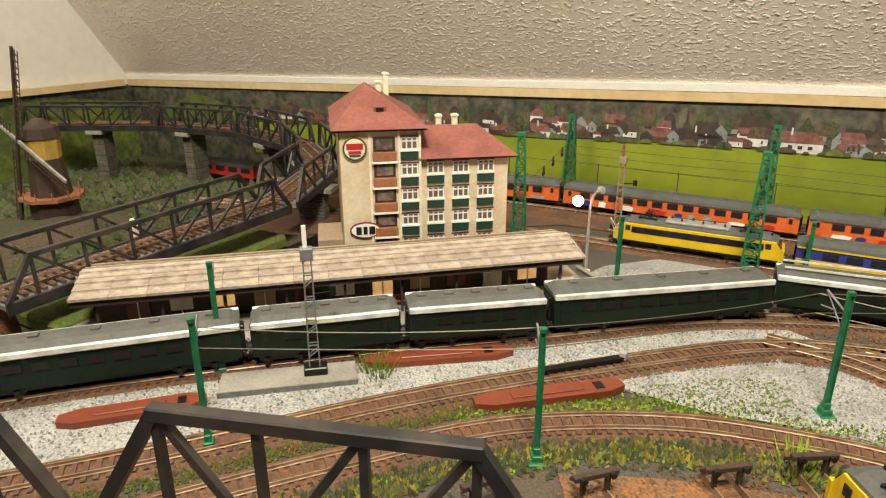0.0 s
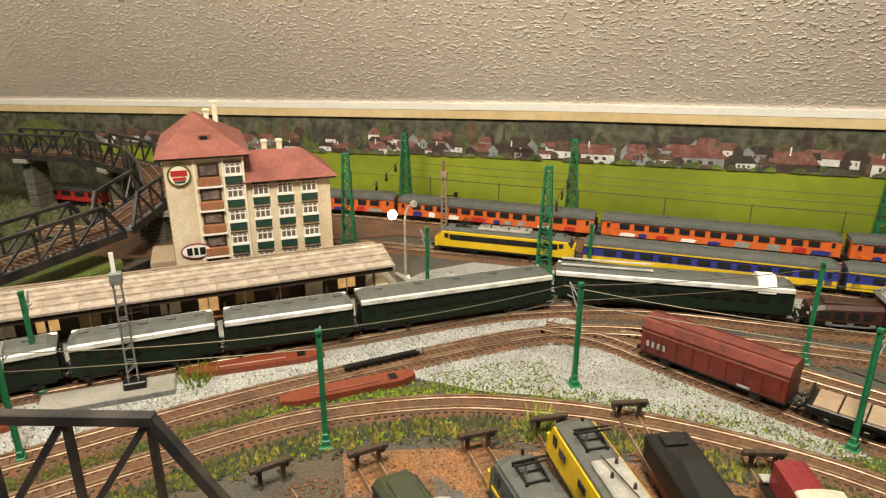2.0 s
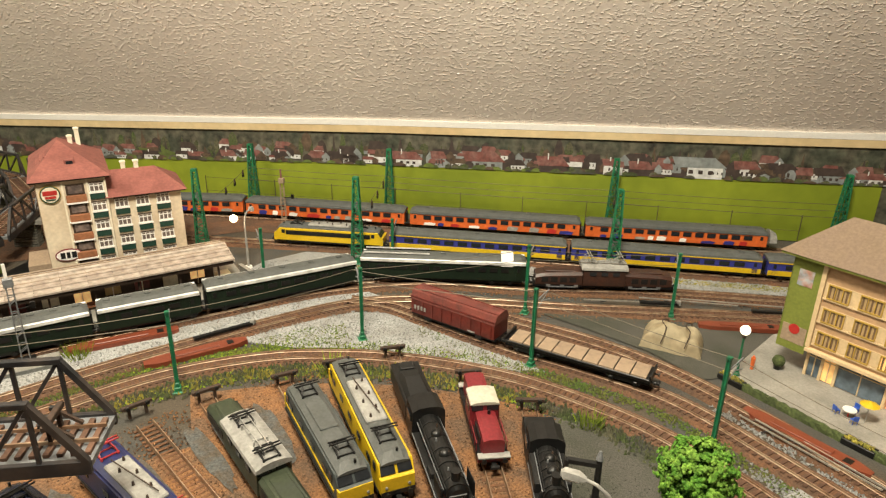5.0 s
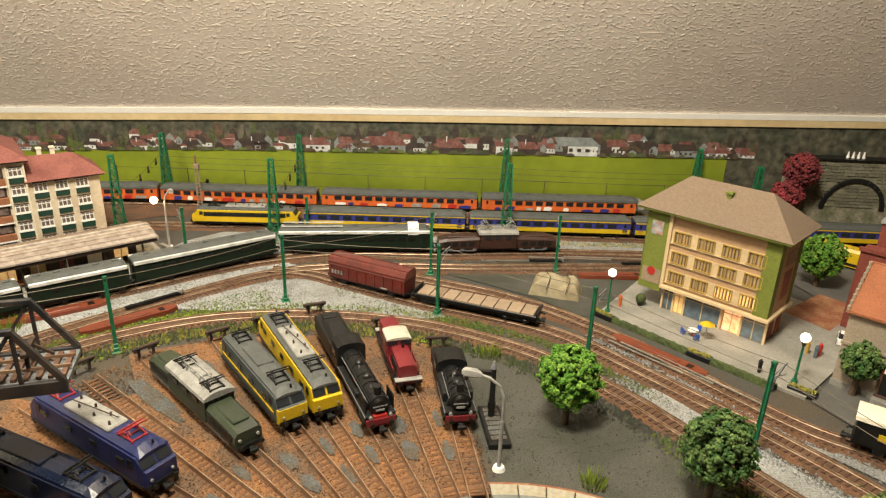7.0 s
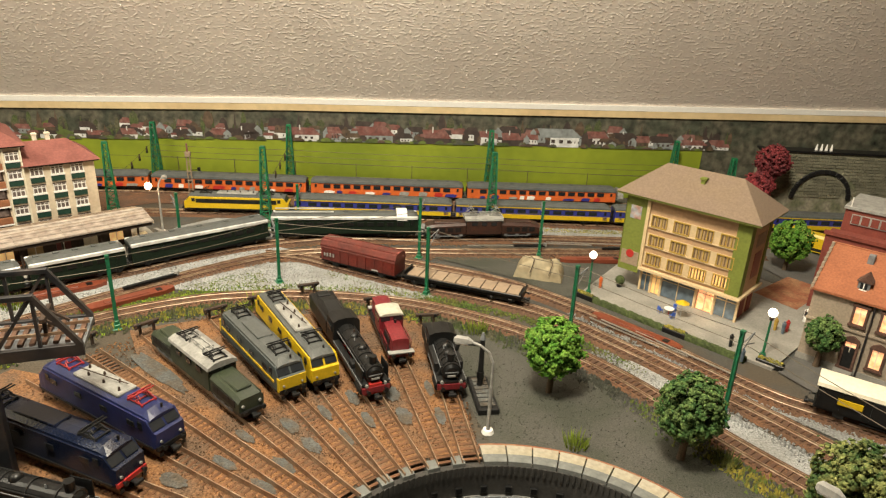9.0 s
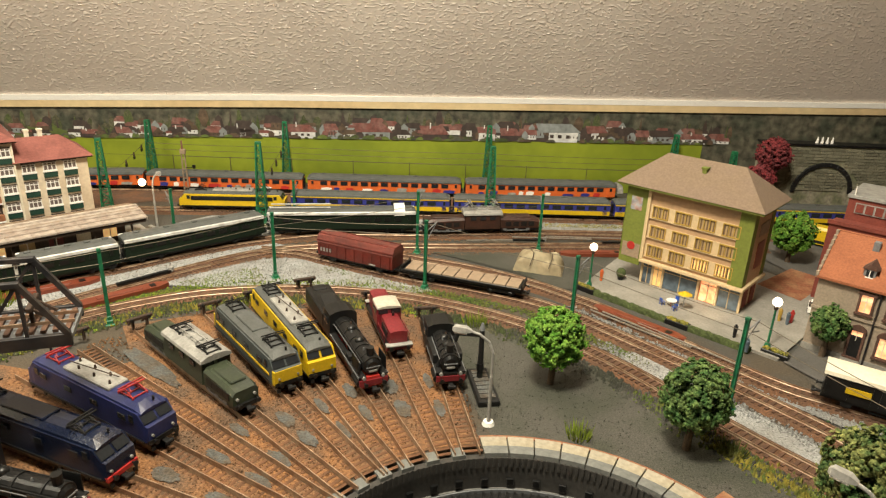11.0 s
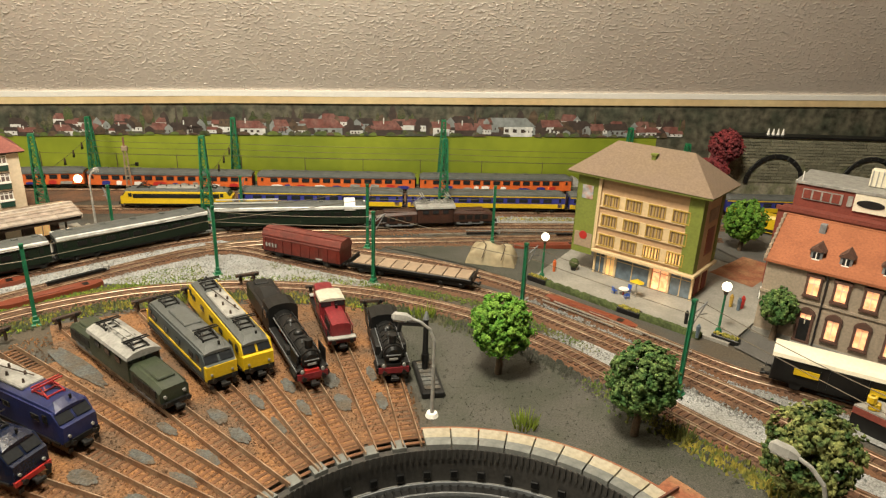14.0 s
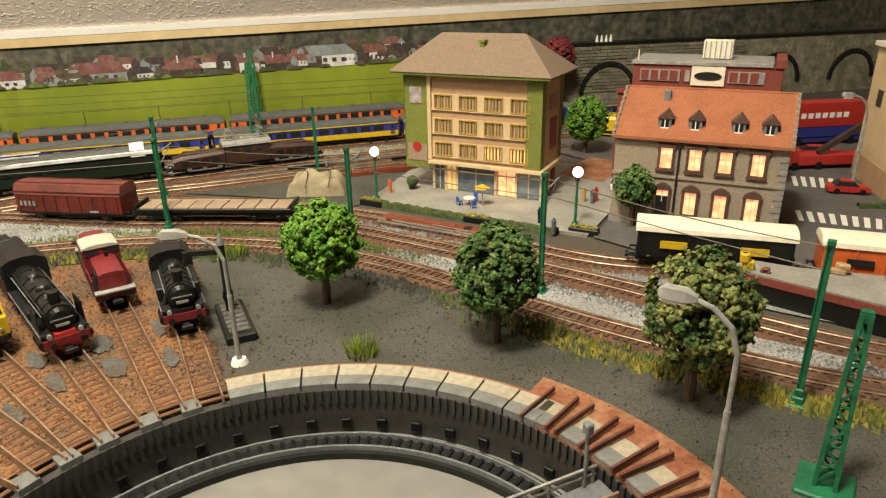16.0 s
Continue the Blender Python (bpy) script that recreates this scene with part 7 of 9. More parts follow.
    part("doorstep", box(B(), 0.32 * W - 0.010, 0.32 * W + 0.010, -0.012, -0.0018, 0, 0.008, 0.0005), "concrete", ob)
    return ob


stone_house()


def brewery():
    ob = thing("brick_factory", "dark red brick factory with flat grey roof", "building", m=Matrix.Translation((0.955, 0.615, 0.0)) @ Matrix.Rotation(radians(-41), 4, "Z"))
    W, D, H = 0.180, 0.09, 0.150
    part("wall", box(B(), 0, W, 0, D, 0, H, 0.0005), "brick_red", ob)
    part("roof", box(B(), -0.002, W - 0.012, -0.003, D, H + 0.0002, H + 0.0052, 0.0006), "light_grey", ob)
    part("parapet", box(B(), W - 0.010, W + 0.002, -0.003, D, H + 0.0002, H + 0.0092), "brick_red", ob)
    part("lower_wing", box(B(), -0.010, W + 0.008, -0.038, -0.0005, 0, 0.118, 0.0005), "brick_red", ob)
    part("parapet", box(B(), -0.012, W + 0.010, -0.041, -0.036, 0.118, 0.1235), "brick_red", ob)
    for x0, x1 in ((0.010, 0.060), (0.066, 0.072), (0.118, 0.160)):
        w = part("window_strip", box(B(), x0, x1, -0.0022, 0.0, 0.130, 0.1445), "light_grey", ob, "pale window strip")
        for i in range(int((x1 - x0) / 0.012)):
            part("pane", box(B(), x0 + 0.0015 + 0.012 * i, x0 + 0.0110 + 0.012 * i, -0.0030, -0.0021, 0.1315, 0.1435), "brick_red", w)
    part("signboard", box(B(), 0.074, 0.114, -0.0035, 0.0, 0.126, 0.1495), "cream", ob, "cream signboard with dark oval")
    part("sign_mark", disc(B(), (0.094, 0.138), 0.0165, 0.0052, -0.0046, -0.0034), "dark_grey", ob)
    bm = B()
    box(bm, 0.082, 0.118, 0.03, 0.05, H + 0.006, H + 0.029, 0.0006)
    b = part("roof_box", bm, "cream", ob, "cream ribbed roof box")
    for i in range(6):
        part("rib", box(B(), 0.084 + 0.0062 * i, 0.0852 + 0.0062 * i, 0.0285, 0.0302, H + 0.007, H + 0.028), "light_grey", b)
    bm = B()
    tube(bm, (0.006, 0.0, H + 0.001), (0.006, 0.0, H + 0.018), 0.0008)
    part("roof_post", bm, "white", ob)


brewery()


def corner_house():
    ob = thing("yellow_house", "plain yellow-beige house with red base", "building", m=Matrix.Translation((1.182, 0.405, 0.0)) @ Matrix.Rotation(radians(-30), 4, "Z"))
    part("wall", box(B(), 0, 0.14, 0, 0.12, 0.0, 0.170, 0.0006), "peach_light", ob)
    part("base", box(B(), -0.0012, 0.1412, -0.0012, 0.1212, 0.0, 0.034), "peach", ob)
    part("cornice", box(B(), -0.004, 0.144, -0.004, 0.124, 0.1705, 0.176), "cream", ob)
    for z in (0.06, 0.10, 0.14):
        for x in (0.03, 0.08):
            part("window", box(B(), x, x + 0.022, -0.0012, 0.0004, z, z + 0.018), "glass", ob)
    for y in (0.02, 0.07):
        part("window", box(B(), -0.0012, 0.0004, y, y + 0.016, 0.10, 0.12), "brown_dark", ob)


corner_house()


def viaduct():
    y, z1, d = 1.085, 0.130, 0.030
    x0, x1 = 1.045, 1.95
    ob = thing("viaduct_wall", "mossy grey stone viaduct wall with blind arches", "wall", m=Matrix.Translation((0, y, 0)))
    centres = [1.182 + 0.21 * i for i in range(4)]
    r, spring = 0.055, 0.030
    part("wall", box(B(), x0, x1, 0.0, d, 0.0, z1), "viaduct", ob)
    part("coping", box(B(), x0 - 0.004, x1, -0.004, d + 0.002, z1, z1 + 0.004), "black", ob, "black coping edge")
    rr = random.Random(9)
    stone, count = None, 0
    z = 0.034
    while z < z1 - 0.006:
        x = x0 + rr.random() * 0.01
        while x < 1.50:
            w = 0.016 + 0.016 * rr.random()
            ring = any(abs(math.hypot(x + w / 2 - c, z + 0.003 - spring) - r - 0.006) < 0.011 for c in centres)
            if not ring and count < 300:
                mm = Matrix.Translation((x + w / 2, -0.0006 - 0.0005 * rr.random(), z + 0.003)) @ Matrix.Diagonal((w - 0.0018, 1, 1, 1))
                if stone is None:
                    stone = part("stone", box(B(), -0.5, 0.5, -0.0016, 0.0008, -0.0026, 0.0026), "viaduct", ob, m=mm)
                else:
                    again(stone, mm)
                count += 1
            x += w
        z += 0.0066
    for c in centres:
        for k in range(13):
            a = math.pi * (k + 0.5) / 13
            part("arch_stone", box(B(), -0.0072, 0.0072, -0.0045, 0.001, -0.0045, 0.0045, 0.0006), "dark_grey", ob, m=Matrix.Translation((c + (r + 0.006) * math.cos(a), 0, spring + (r + 0.006) * math.sin(a))) @ Matrix.Rotation(-a + math.pi / 2, 4, "Y"))


viaduct()


# ---- trees ----
def tree(x, y, h, r, leaf, label, seed, z0=0.0, trunk=0.30, squash=1.16, count=4600, leafsize=0.0019):
    ob = thing("tree", label, "tree", "round model trees", Matrix.Translation((x, y, z0)))
    rr = random.Random(seed)
    cz = h - r * squash
    bm = B()
    tube(bm, (0, 0, 0), (0.001, 0.0005, cz * 0.6), 0.0042, 0.0030, 9)
    tube(bm, (0.001, 0.0005, cz * 0.6), (0, 0, cz + r * 0.4), 0.0030, 0.0012, 8)
    part("trunk", bm, "bark", ob)
    for i in range(6):
        a = i * 1.05 + rr.random()
        part("limb", tube(B(), (0, 0, cz * (0.62 + 0.05 * i)), (r * 0.7 * math.cos(a), r * 0.7 * math.sin(a), cz + r * (0.1 + 0.1 * i) - r * 0.2), 0.0016, 0.0006, 6), "bark", ob)
    verts, faces = [], []
    tufts = []
    for i in range(120):
        u, a = 1 - 2 * (i + 0.5) / 120, i * 2.39996 + rr.uniform(-0.3, 0.3)
        s = math.sqrt(1 - u * u)
        d = r * (0.80 + 0.13 * noise.noise((math.cos(a) * 2.2 + seed, math.sin(a) * 2.2, u * 2.2)) + 0.10 * rr.random())
        tufts.append((Vector((d * s * math.cos(a), d * s * math.sin(a), d * u)), r * rr.uniform(0.045, 0.075)))
    tufts += [(p * 0.55, r * 0.14) for p, k in tufts[::3]]
    for i in range(count):
        q0, spread = rr.choice(tufts)
        c = Vector((rr.gauss(0, spread), rr.gauss(0, spread), rr.gauss(0, spread * 0.85))) + q0
        c.z = cz + c.z * squash * (0.86 if c.z < 0 else 1.0)
        size = leafsize * (0.6 + 0.7 * rr.random())
        nrm = (c - Vector((0, 0, cz))).normalized()
        q = nrm.to_track_quat("Z", "Y").to_matrix() @ Euler((rr.uniform(-0.6, 0.6), rr.uniform(-0.6, 0.6), rr.random() * 6.3)).to_matrix()
        k = len(verts)
        for px, py, pz in ((-1, -0.6, 0), (0, -1, 0), (1, -0.5, 0), (0.8, 0.7, 0), (-0.4, 1, 0), (0, 0, 0.75), (0, 0, -0.5)):
            verts.append(tuple(c + q @ Vector((px, py, pz)) * size))
        for i5 in range(5):
            faces.append((k + i5, k + (i5 + 1) % 5, k + 5))
            faces.append((k + (i5 + 1) % 5, k + i5, k + 6))
    me = bpy.data.meshes.new("crown")
    me.from_pydata(verts, [], faces)
    me.materials.append(M[leaf])
    cr = new("crown", me)
    cr.parent = ob
    return ob


tree(0.507, 0.333, 0.095, 0.0328, "leaf", "round bright green tree beside the track", 1)
tree(0.623, 0.228, 0.096, 0.0328, "leaf_dark", "round dark green tree beside the track", 2)
tree(0.717, 0.121, 0.106, 0.0362, "leaf_autumn", "round yellowing green tree beside the track", 3)
tree(0.850, 0.419, 0.070, 0.0215, "leaf_dark", "small dark green tree before the stone house", 4, count=2600, leafsize=0.0017)
tree(0.955, 0.735, 0.092, 0.034, "leaf", "bright green tree between the houses", 5)
tree(1.047, 1.045, 0.152, 0.036, "leaf_red", "dark red bush before the backdrop", 6, squash=1.0, count=3000, leafsize=0.0023)
tree(1.025, 1.035, 0.102, 0.030, "leaf_red", "low dark red bush before the viaduct", 7, squash=1.1, count=1400, leafsize=0.0028)
tree(1.105, 0.520, 0.125, 0.012, "leaf_dark", "narrow dark tree beside the factory", 8, squash=2.2, count=300, leafsize=0.0035)


# ---- bridges ----
def truss_bridge(label, p0, p1, width, height, panels, inset, deck=True, mat="steel_dark", depth=0.010):
    """A trussed bridge from p0 to p1 (deck height), with two side frames."""
    p0, p1 = Vector(p0), Vector(p1)
    d = p1 - p0
    L = d.length
    rot = Matrix.Rotation(math.atan2(d.y, d.x), 4, "Z") @ Matrix.Rotation(-math.atan2(d.z, math.hypot(d.x, d.y)), 4, "Y")
    ob = thing("truss_bridge", label, "bridge", "truss bridges", Matrix.Translation(p0) @ rot)
    part("deck", box(B(), 0, L, -width / 2 + 0.002, width / 2 - 0.002, -depth * 0.6, -0.0015), "steel_grey", ob)
    bar = 0.0042
    step = (L - 2 * inset) / panels
    for s in (-1, 1):
        y = s * width / 2
        part("bottom_chord", box(B(), 0, L, y - 0.002, y + 0.002, -depth, 0.001, 0.0004), mat, ob)
        part("top_chord", box(B(), inset - 0.002, L - inset + 0.002, y - 0.0024, y + 0.0024, height - 0.0025, height + 0.0022, 0.0005), mat, ob)
        part("end_post", beam(B(), (0.002, y, 0), (inset, y, height), bar, bar), mat, ob)
        part("end_post", beam(B(), (L - 0.002, y, 0), (L - inset, y, height), bar, bar), mat, ob)
        for i in range(panels + 1):
            x = inset + step * i
            part("upright", beam(B(), (x, y, 0), (x, y, height), 0.0026), mat, ob)
            if i < panels:
                a, b = ((x, 0), (x + step, height)) if i >= panels / 2 else ((x, height), (x + step, 0))
                part("diagonal", beam(B(), (a[0], y, a[1]), (b[0], y, b[1]), 0.0026), mat, ob)
    if deck:
        first = None
        n = int(L / 0.0085)
        for i in range(n):
            mm = Matrix.Translation(((i + 0.5) * L / n, 0, 0))
            if first is None:
                first = part("sleeper", box(B(), -0.0019, 0.0019, -width * 0.36, width * 0.36, -0.0012, 0.0014), "sleeper", ob, m=mm)
            else:
                again(first, mm)
        for s in (-1, 1):
            part("rail", box(B(), 0, L, s * 0.00825 - 0.0008, s * 0.00825 + 0.0008, 0.0015, 0.0042), "rail", ob)
    return ob


# bridge stub over the yard, near the viewer
bd = Vector((-0.940, -0.342, 0))
be = Vector((0.080, 0.192, 0.134))
truss_bridge("dark steel truss bridge end over the yard", be, be + bd * 0.156, 0.054, 0.046, 3, 0.031)
truss_bridge("dark steel truss bridge continuing over the yard", be + bd * 0.158, be + bd * 0.314, 0.054, 0.046, 3, 0.031)
truss_bridge("dark steel truss bridge beyond the yard", be + bd * 0.316, be + bd * 0.52, 0.054, 0.046, 4, 0.031)
for k, off in ((0.075, -0.022), (0.315, 0.0), (0.50, 0.0)):
    c = be + bd * k + Vector((0.342, -0.940, 0)) * (-off)
    pr = thing("bridge_pier", "dark steel bridge pier", "pier", "bridge piers", Matrix.Translation((c.x, c.y, 0)) @ Matrix.Rotation(radians(20), 4, "Z"))
    part("column", box(B(), -0.006, 0.006, -0.006, 0.006, 0, 0.122, 0.0008), "steel_dark", pr)
    part("head", box(B(), -0.012, 0.012, -0.012, 0.012, 0.1195, 0.1238), "steel_dark", pr)
    part("foot", box(B(), -0.010, 0.010, -0.010, 0.010, 0, 0.004), "dark_grey", pr)


def buffer_stop(m, label):
    ob = thing("buffer_stop", label, "buffer stop", "buffer stops", m)
    part("beam", box(B(), -0.0022, 0.0022, -0.0155, 0.0155, 0.0115, 0.0158, 0.0006), "brown_dark", ob)
    for s in (-1, 1):
        bm = B()
        beam(bm, (0, s * 0.0085, 0.0), (0, s * 0.0085, 0.0125), 0.0028)
        beam(bm, (0.015, s * 0.0085, 0.001), (0.001, s * 0.0085, 0.0115), 0.0022)
        part("strut", bm, "brown_dark", ob)
        part("pad", tube(B(), (-0.0022, s * 0.0100, 0.0137), (-0.0050, s * 0.0100, 0.0137), 0.0022, seg=10), "black", ob)
    return ob


for name, r in (("empty", 0.606), ("green", 0.588), ("grey", 0.575), ("yellow", 0.580), ("steam", 0.590), ("diesel", 0.522), ("tender", 0.462)):
    a = YARD[name]
    buffer_stop(Matrix.Translation((*polar(r, a), 0.006)) @ Matrix.Rotation(radians(a), 4, "Z"), "dark brown buffer stop at the yard track end")
c = be + bd * 0.030
buffer_stop(Matrix.Translation((c.x, c.y, 0.1385)) @ Matrix.Rotation(radians(20), 4, "Z"), "dark brown buffer stop on the bridge end")

# curved line of bridges round the windmill
ways = [((-0.500, 0.325, 0.052), (-0.494, 0.665, 0.056), 6), ((-0.496, 0.670, 0.056), (-0.548, 0.822, 0.066), 3), ((-0.553, 0.828, 0.067), (-0.672, 0.915, 0.070), 3), ((-0.680, 0.919, 0.070), (-0.845, 0.962, 0.072), 4), ((-0.852, 0.963, 0.072), (-1.045, 0.935, 0.072), 5), ((-1.052, 0.933, 0.072), (-1.285, 0.795, 0.072), 6)]
for i, (a, b, n) in enumerate(ways):
    truss_bridge("dark grey truss bridge on the raised curve", a, b, 0.058, 0.038, n, 0.028 if i < 2 else 0.014, True, "steel_dark")
for x, y, z, turn in ((-0.618, 0.878, 0.056, -36), (-0.765, 0.943, 0.058, -15), (-0.985, 0.945, 0.059, 8), (-1.165, 0.868, 0.059, 30), (-0.525, 0.772, 0.046, -71)):
    low = -0.045 if x < -0.6 else 0.0
    pr = thing("bridge_pier", "grey-brown stone bridge pier with cap", "pier", "stone piers", Matrix.Translation((x, y, low)) @ Matrix.Rotation(radians(turn), 4, "Z"))
    n = 9
    for k in range(n):
        z0, z1 = (z - low - 0.004) * k / n, (z - low - 0.004) * (k + 1) / n
        part("stone_course", box(B(), -0.011, 0.011, -0.020, 0.020, z0 + 0.0004, z1 - 0.0002, 0.0008), "pier_stone", pr)
    part("cap", box(B(), -0.016, 0.016, -0.034, 0.034, z - low - 0.004, z - low + 0.004, 0.0008), "concrete", pr)
emb = thing("embankment", "rust-brown ramp carrying the line to the bridge", "embankment")
bm = B()
hull(bm, [(x, [(-0.035 + y, -0.04), (0.035 + y, -0.04), (0.024 + y, z), (-0.024 + y, z)]) for x, y, z in ((-0.66, 0.13, 0.040), (-0.56, 0.22, 0.046), (-0.505, 0.318, 0.051))])
part("slope", bm, "rust_ballast", emb)
bm = B()
box(bm, -0.60, -0.47, 0.36, 0.66, 0.0, 0.018, 0.004)
tagged(part("lawn_mound", bm, "grass"), "green mound under the bridge", "mound")
# thin flat black sheet on the ground between bridge and hotel
bm = B()
box(bm, -0.47, -0.37, 0.52, 0.72, 0.0005, 0.0020)
tagged(part("pavement", bm, "black"), "flat black patch between bridge and hotel", "ground", kind="structure")


def windmill():
    ob = thing("windmill", "dark thatched windmill with yellow body and sails", "windmill", m=Matrix.Translation((-0.890, 0.602, -0.004)) @ Matrix.Diagonal((0.68, 0.68, 0.86, 1)))

    def ring(prof, seg=8):
        bm = B()
        rows = [[bm.verts.new((r * math.cos(2 * math.pi * i / seg + 0.39), r * math.sin(2 * math.pi * i / seg + 0.39), z)) for i in range(seg)] for r, z in prof]
        for a, b in zip(rows, rows[1:]):
            for i in range(seg):
                bm.faces.new((a[i], a[(i + 1) % seg], b[(i + 1) % seg], b[i]))
        bm.faces.new(rows[0][::-1])
        bm.faces.new(rows[-1])
        return bm
    part("base", ring([(0.050, 0), (0.047, 0.030)]), "brown_dark", ob)
    part("gallery", ring([(0.066, 0.030), (0.066, 0.036)]), "balcony", ob, "brown gallery deck")
    for i in range(12):
        a = i * math.pi / 6
        part("gallery_post", beam(B(), (0.062 * math.cos(a), 0.062 * math.sin(a), 0.036), (0.062 * math.cos(a), 0.062 * math.sin(a), 0.048), 0.002), "balcony", ob)
    part("tower", ring([(0.042, 0.036), (0.033, 0.10)]), "brown_dark", ob)
    part("body", ring([(0.034, 0.10), (0.036, 0.135)]), "mill_yellow", ob, "yellow mill body")
    part("cap", ring([(0.040, 0.135), (0.034, 0.152), (0.012, 0.166)]), "brown_dark", ob)
    hub = Vector((-0.004, -0.046, 0.135))
    part("axle", tube(B(), (0, -0.02, 0.137), hub, 0.005), "black", ob)
    for k in range(4):
        a = radians(20 + 90 * k)
        d = Vector((math.sin(a), 0, math.cos(a)))
        e = Vector((math.cos(a), 0, -math.sin(a)))
        tip = hub + d * 0.160
        sail = part("sail", beam(B(), hub, tip, 0.005), "light_grey" if k % 2 else "brown_dark", ob)
        for j in range(13):
            q = hub + d * (0.026 + 0.0105 * j)
            part("sail_bar", beam(B(), q, q + e * 0.019, 0.0016), "brown_dark", sail)
        for w in (0.0095, 0.019):
            part("sail_edge", beam(B(), hub + d * 0.020 + e * w, tip + e * w, 0.0014), "brown_dark", sail)


windmill()
bm = B()
hull(bm, [(x, arch(0.017, 0.012, 0.034, 0.042)) for x in (-0.085, 0.085)])
rt = thing("railcar", "red railcar with grey roof under the bridge", "coach", m=Matrix.Translation((-0.965, 1.000, -0.045)) @ Matrix.Rotation(radians(5), 4, "Z"))
part("body", bm, "red_paint", rt)
part("roof", hull(B(), [(x, roof_outline(0.0175, 0.033, 0.0425)) for x in (-0.086, 0.086)]), "roof_grey", rt)
part("chassis", box(B(), -0.080, 0.080, -0.014, 0.014, 0.0, 0.012), "black", rt)
for i in range(5):
    part("window", box(B(), -0.078 + 0.033 * i, -0.056 + 0.033 * i, -0.0178, -0.0168, 0.022, 0.031), "glass", rt)


# ---- lamps ----
def street_lamp(x, y, h, reach, turn, label, lit=True, mat="light_grey"):
    ob = thing("street_lamp", label, "street lamp", "street lamps", Matrix.Translation((x, y, 0)) @ Matrix.Rotation(radians(turn), 4, "Z"))
    part("foot", tube(B(), (0, 0, 0.001), (0, 0, 0.005), 0.0065, 0.0050, 16), "white", ob)
    part("post", tube(B(), (0, 0, 0.005), (0, 0, h * 0.55), 0.0020, 0.0018, 10), mat, ob)
    bm = B()
    pts = [Vector((0, 0, h * 0.55)), Vector((0, 0, h * 0.80)), Vector((reach * 0.12, 0, h * 0.91)), Vector((reach * 0.38, 0, h * 0.975)), Vector((reach * 0.62, 0, h * 0.995))]
    for a, b in zip(pts, pts[1:]):
        tube(bm, a, b, 0.0014, 0.0014, 8)
    part("arm", bm, mat, ob)
    bm = B()
    hull(bm, [(reach * 0.60, [(-0.002, h * 0.99), (0.002, h * 0.99), (0.0015, h + 0.001), (-0.0015, h + 0.001)]), (reach * 0.75, [(-0.0042, h * 0.985), (0.0042, h * 0.985), (0.003, h + 0.0035), (-0.003, h + 0.0035)]), (reach * 1.05, [(-0.0042, h * 0.985), (0.0042, h * 0.985), (0.003, h + 0.0035), (-0.003, h + 0.0035)]), (reach * 1.12, [(-0.002, h * 0.987), (0.002, h * 0.987), (0.0015, h + 0.0015), (-0.0015, h + 0.0015)])])
    hd = part("head", bm, mat, ob)
    part("lens", box(B(), reach * 0.72, reach * 1.06, -0.0036, 0.0036, h * 0.985 - 0.0018, h * 0.985 - 0.0002, 0.0004), "white", hd, "white lamp lens")
    return ob


street_lamp(0.435, 0.254, 0.102, 0.036, 168, "grey street lamp with white head beside the turntable")
street_lamp(0.667, 0.030, 0.119, 0.034, 132, "grey street lamp with white head under the tree")
street_lamp(-0.113, 0.768, 0.098, 0.016, 60, "pale street lamp at the station")
street_lamp(1.170, 0.440, 0.122, 0.030, 160, "pale street lamp at the road")
bm = B()
ball(bm, (-0.122, 0.752, 0.090), 0.0062)
tagged(part("lamp_bulb", bm, "spark"), "glaring bare lamp bulb beside the station", "lamp")
bulb("lamp_bulb_light", (-0.122, 0.745, 0.088), 0.11, 0.006, (1.0, 0.62, 0.32))


def globe_lamp(x, y, label):
    ob = thing("globe_lamp", label, "street lamp", "globe lamps", Matrix.Translation((x, y, 0.004)))
    part("foot", tube(B(), (0, 0, 0), (0, 0, 0.004), 0.0042, 0.0030, 12), "mast_green", ob)
    part("post", tube(B(), (0, 0, 0.004), (0, 0, 0.052), 0.0017, 0.0013, 10), "mast_green", ob)
    part("collar", tube(B(), (0, 0, 0.050), (0, 0, 0.054), 0.0022, 0.0030, 10), "brown_dark", ob)
    bm = B()
    ball(bm, (0, 0, 0.0600), 0.0058, 16, 10)
    part("globe", bm, "globe", ob, "glowing white globe", smooth=True)
    bulb("globe_light", (x, y, 0.0765), 0.010, 0.004)


globe_lamp(0.791, 0.436, "green post lamp with glowing globe beside the planter")
globe_lamp(0.600, 0.602, "green post lamp with glowing globe on the pavement")

# added point light before the shop front, spreads the lit doorways' glow
bulb("shop_light", (0.752, 0.520, 0.020), 0.012, 0.004)


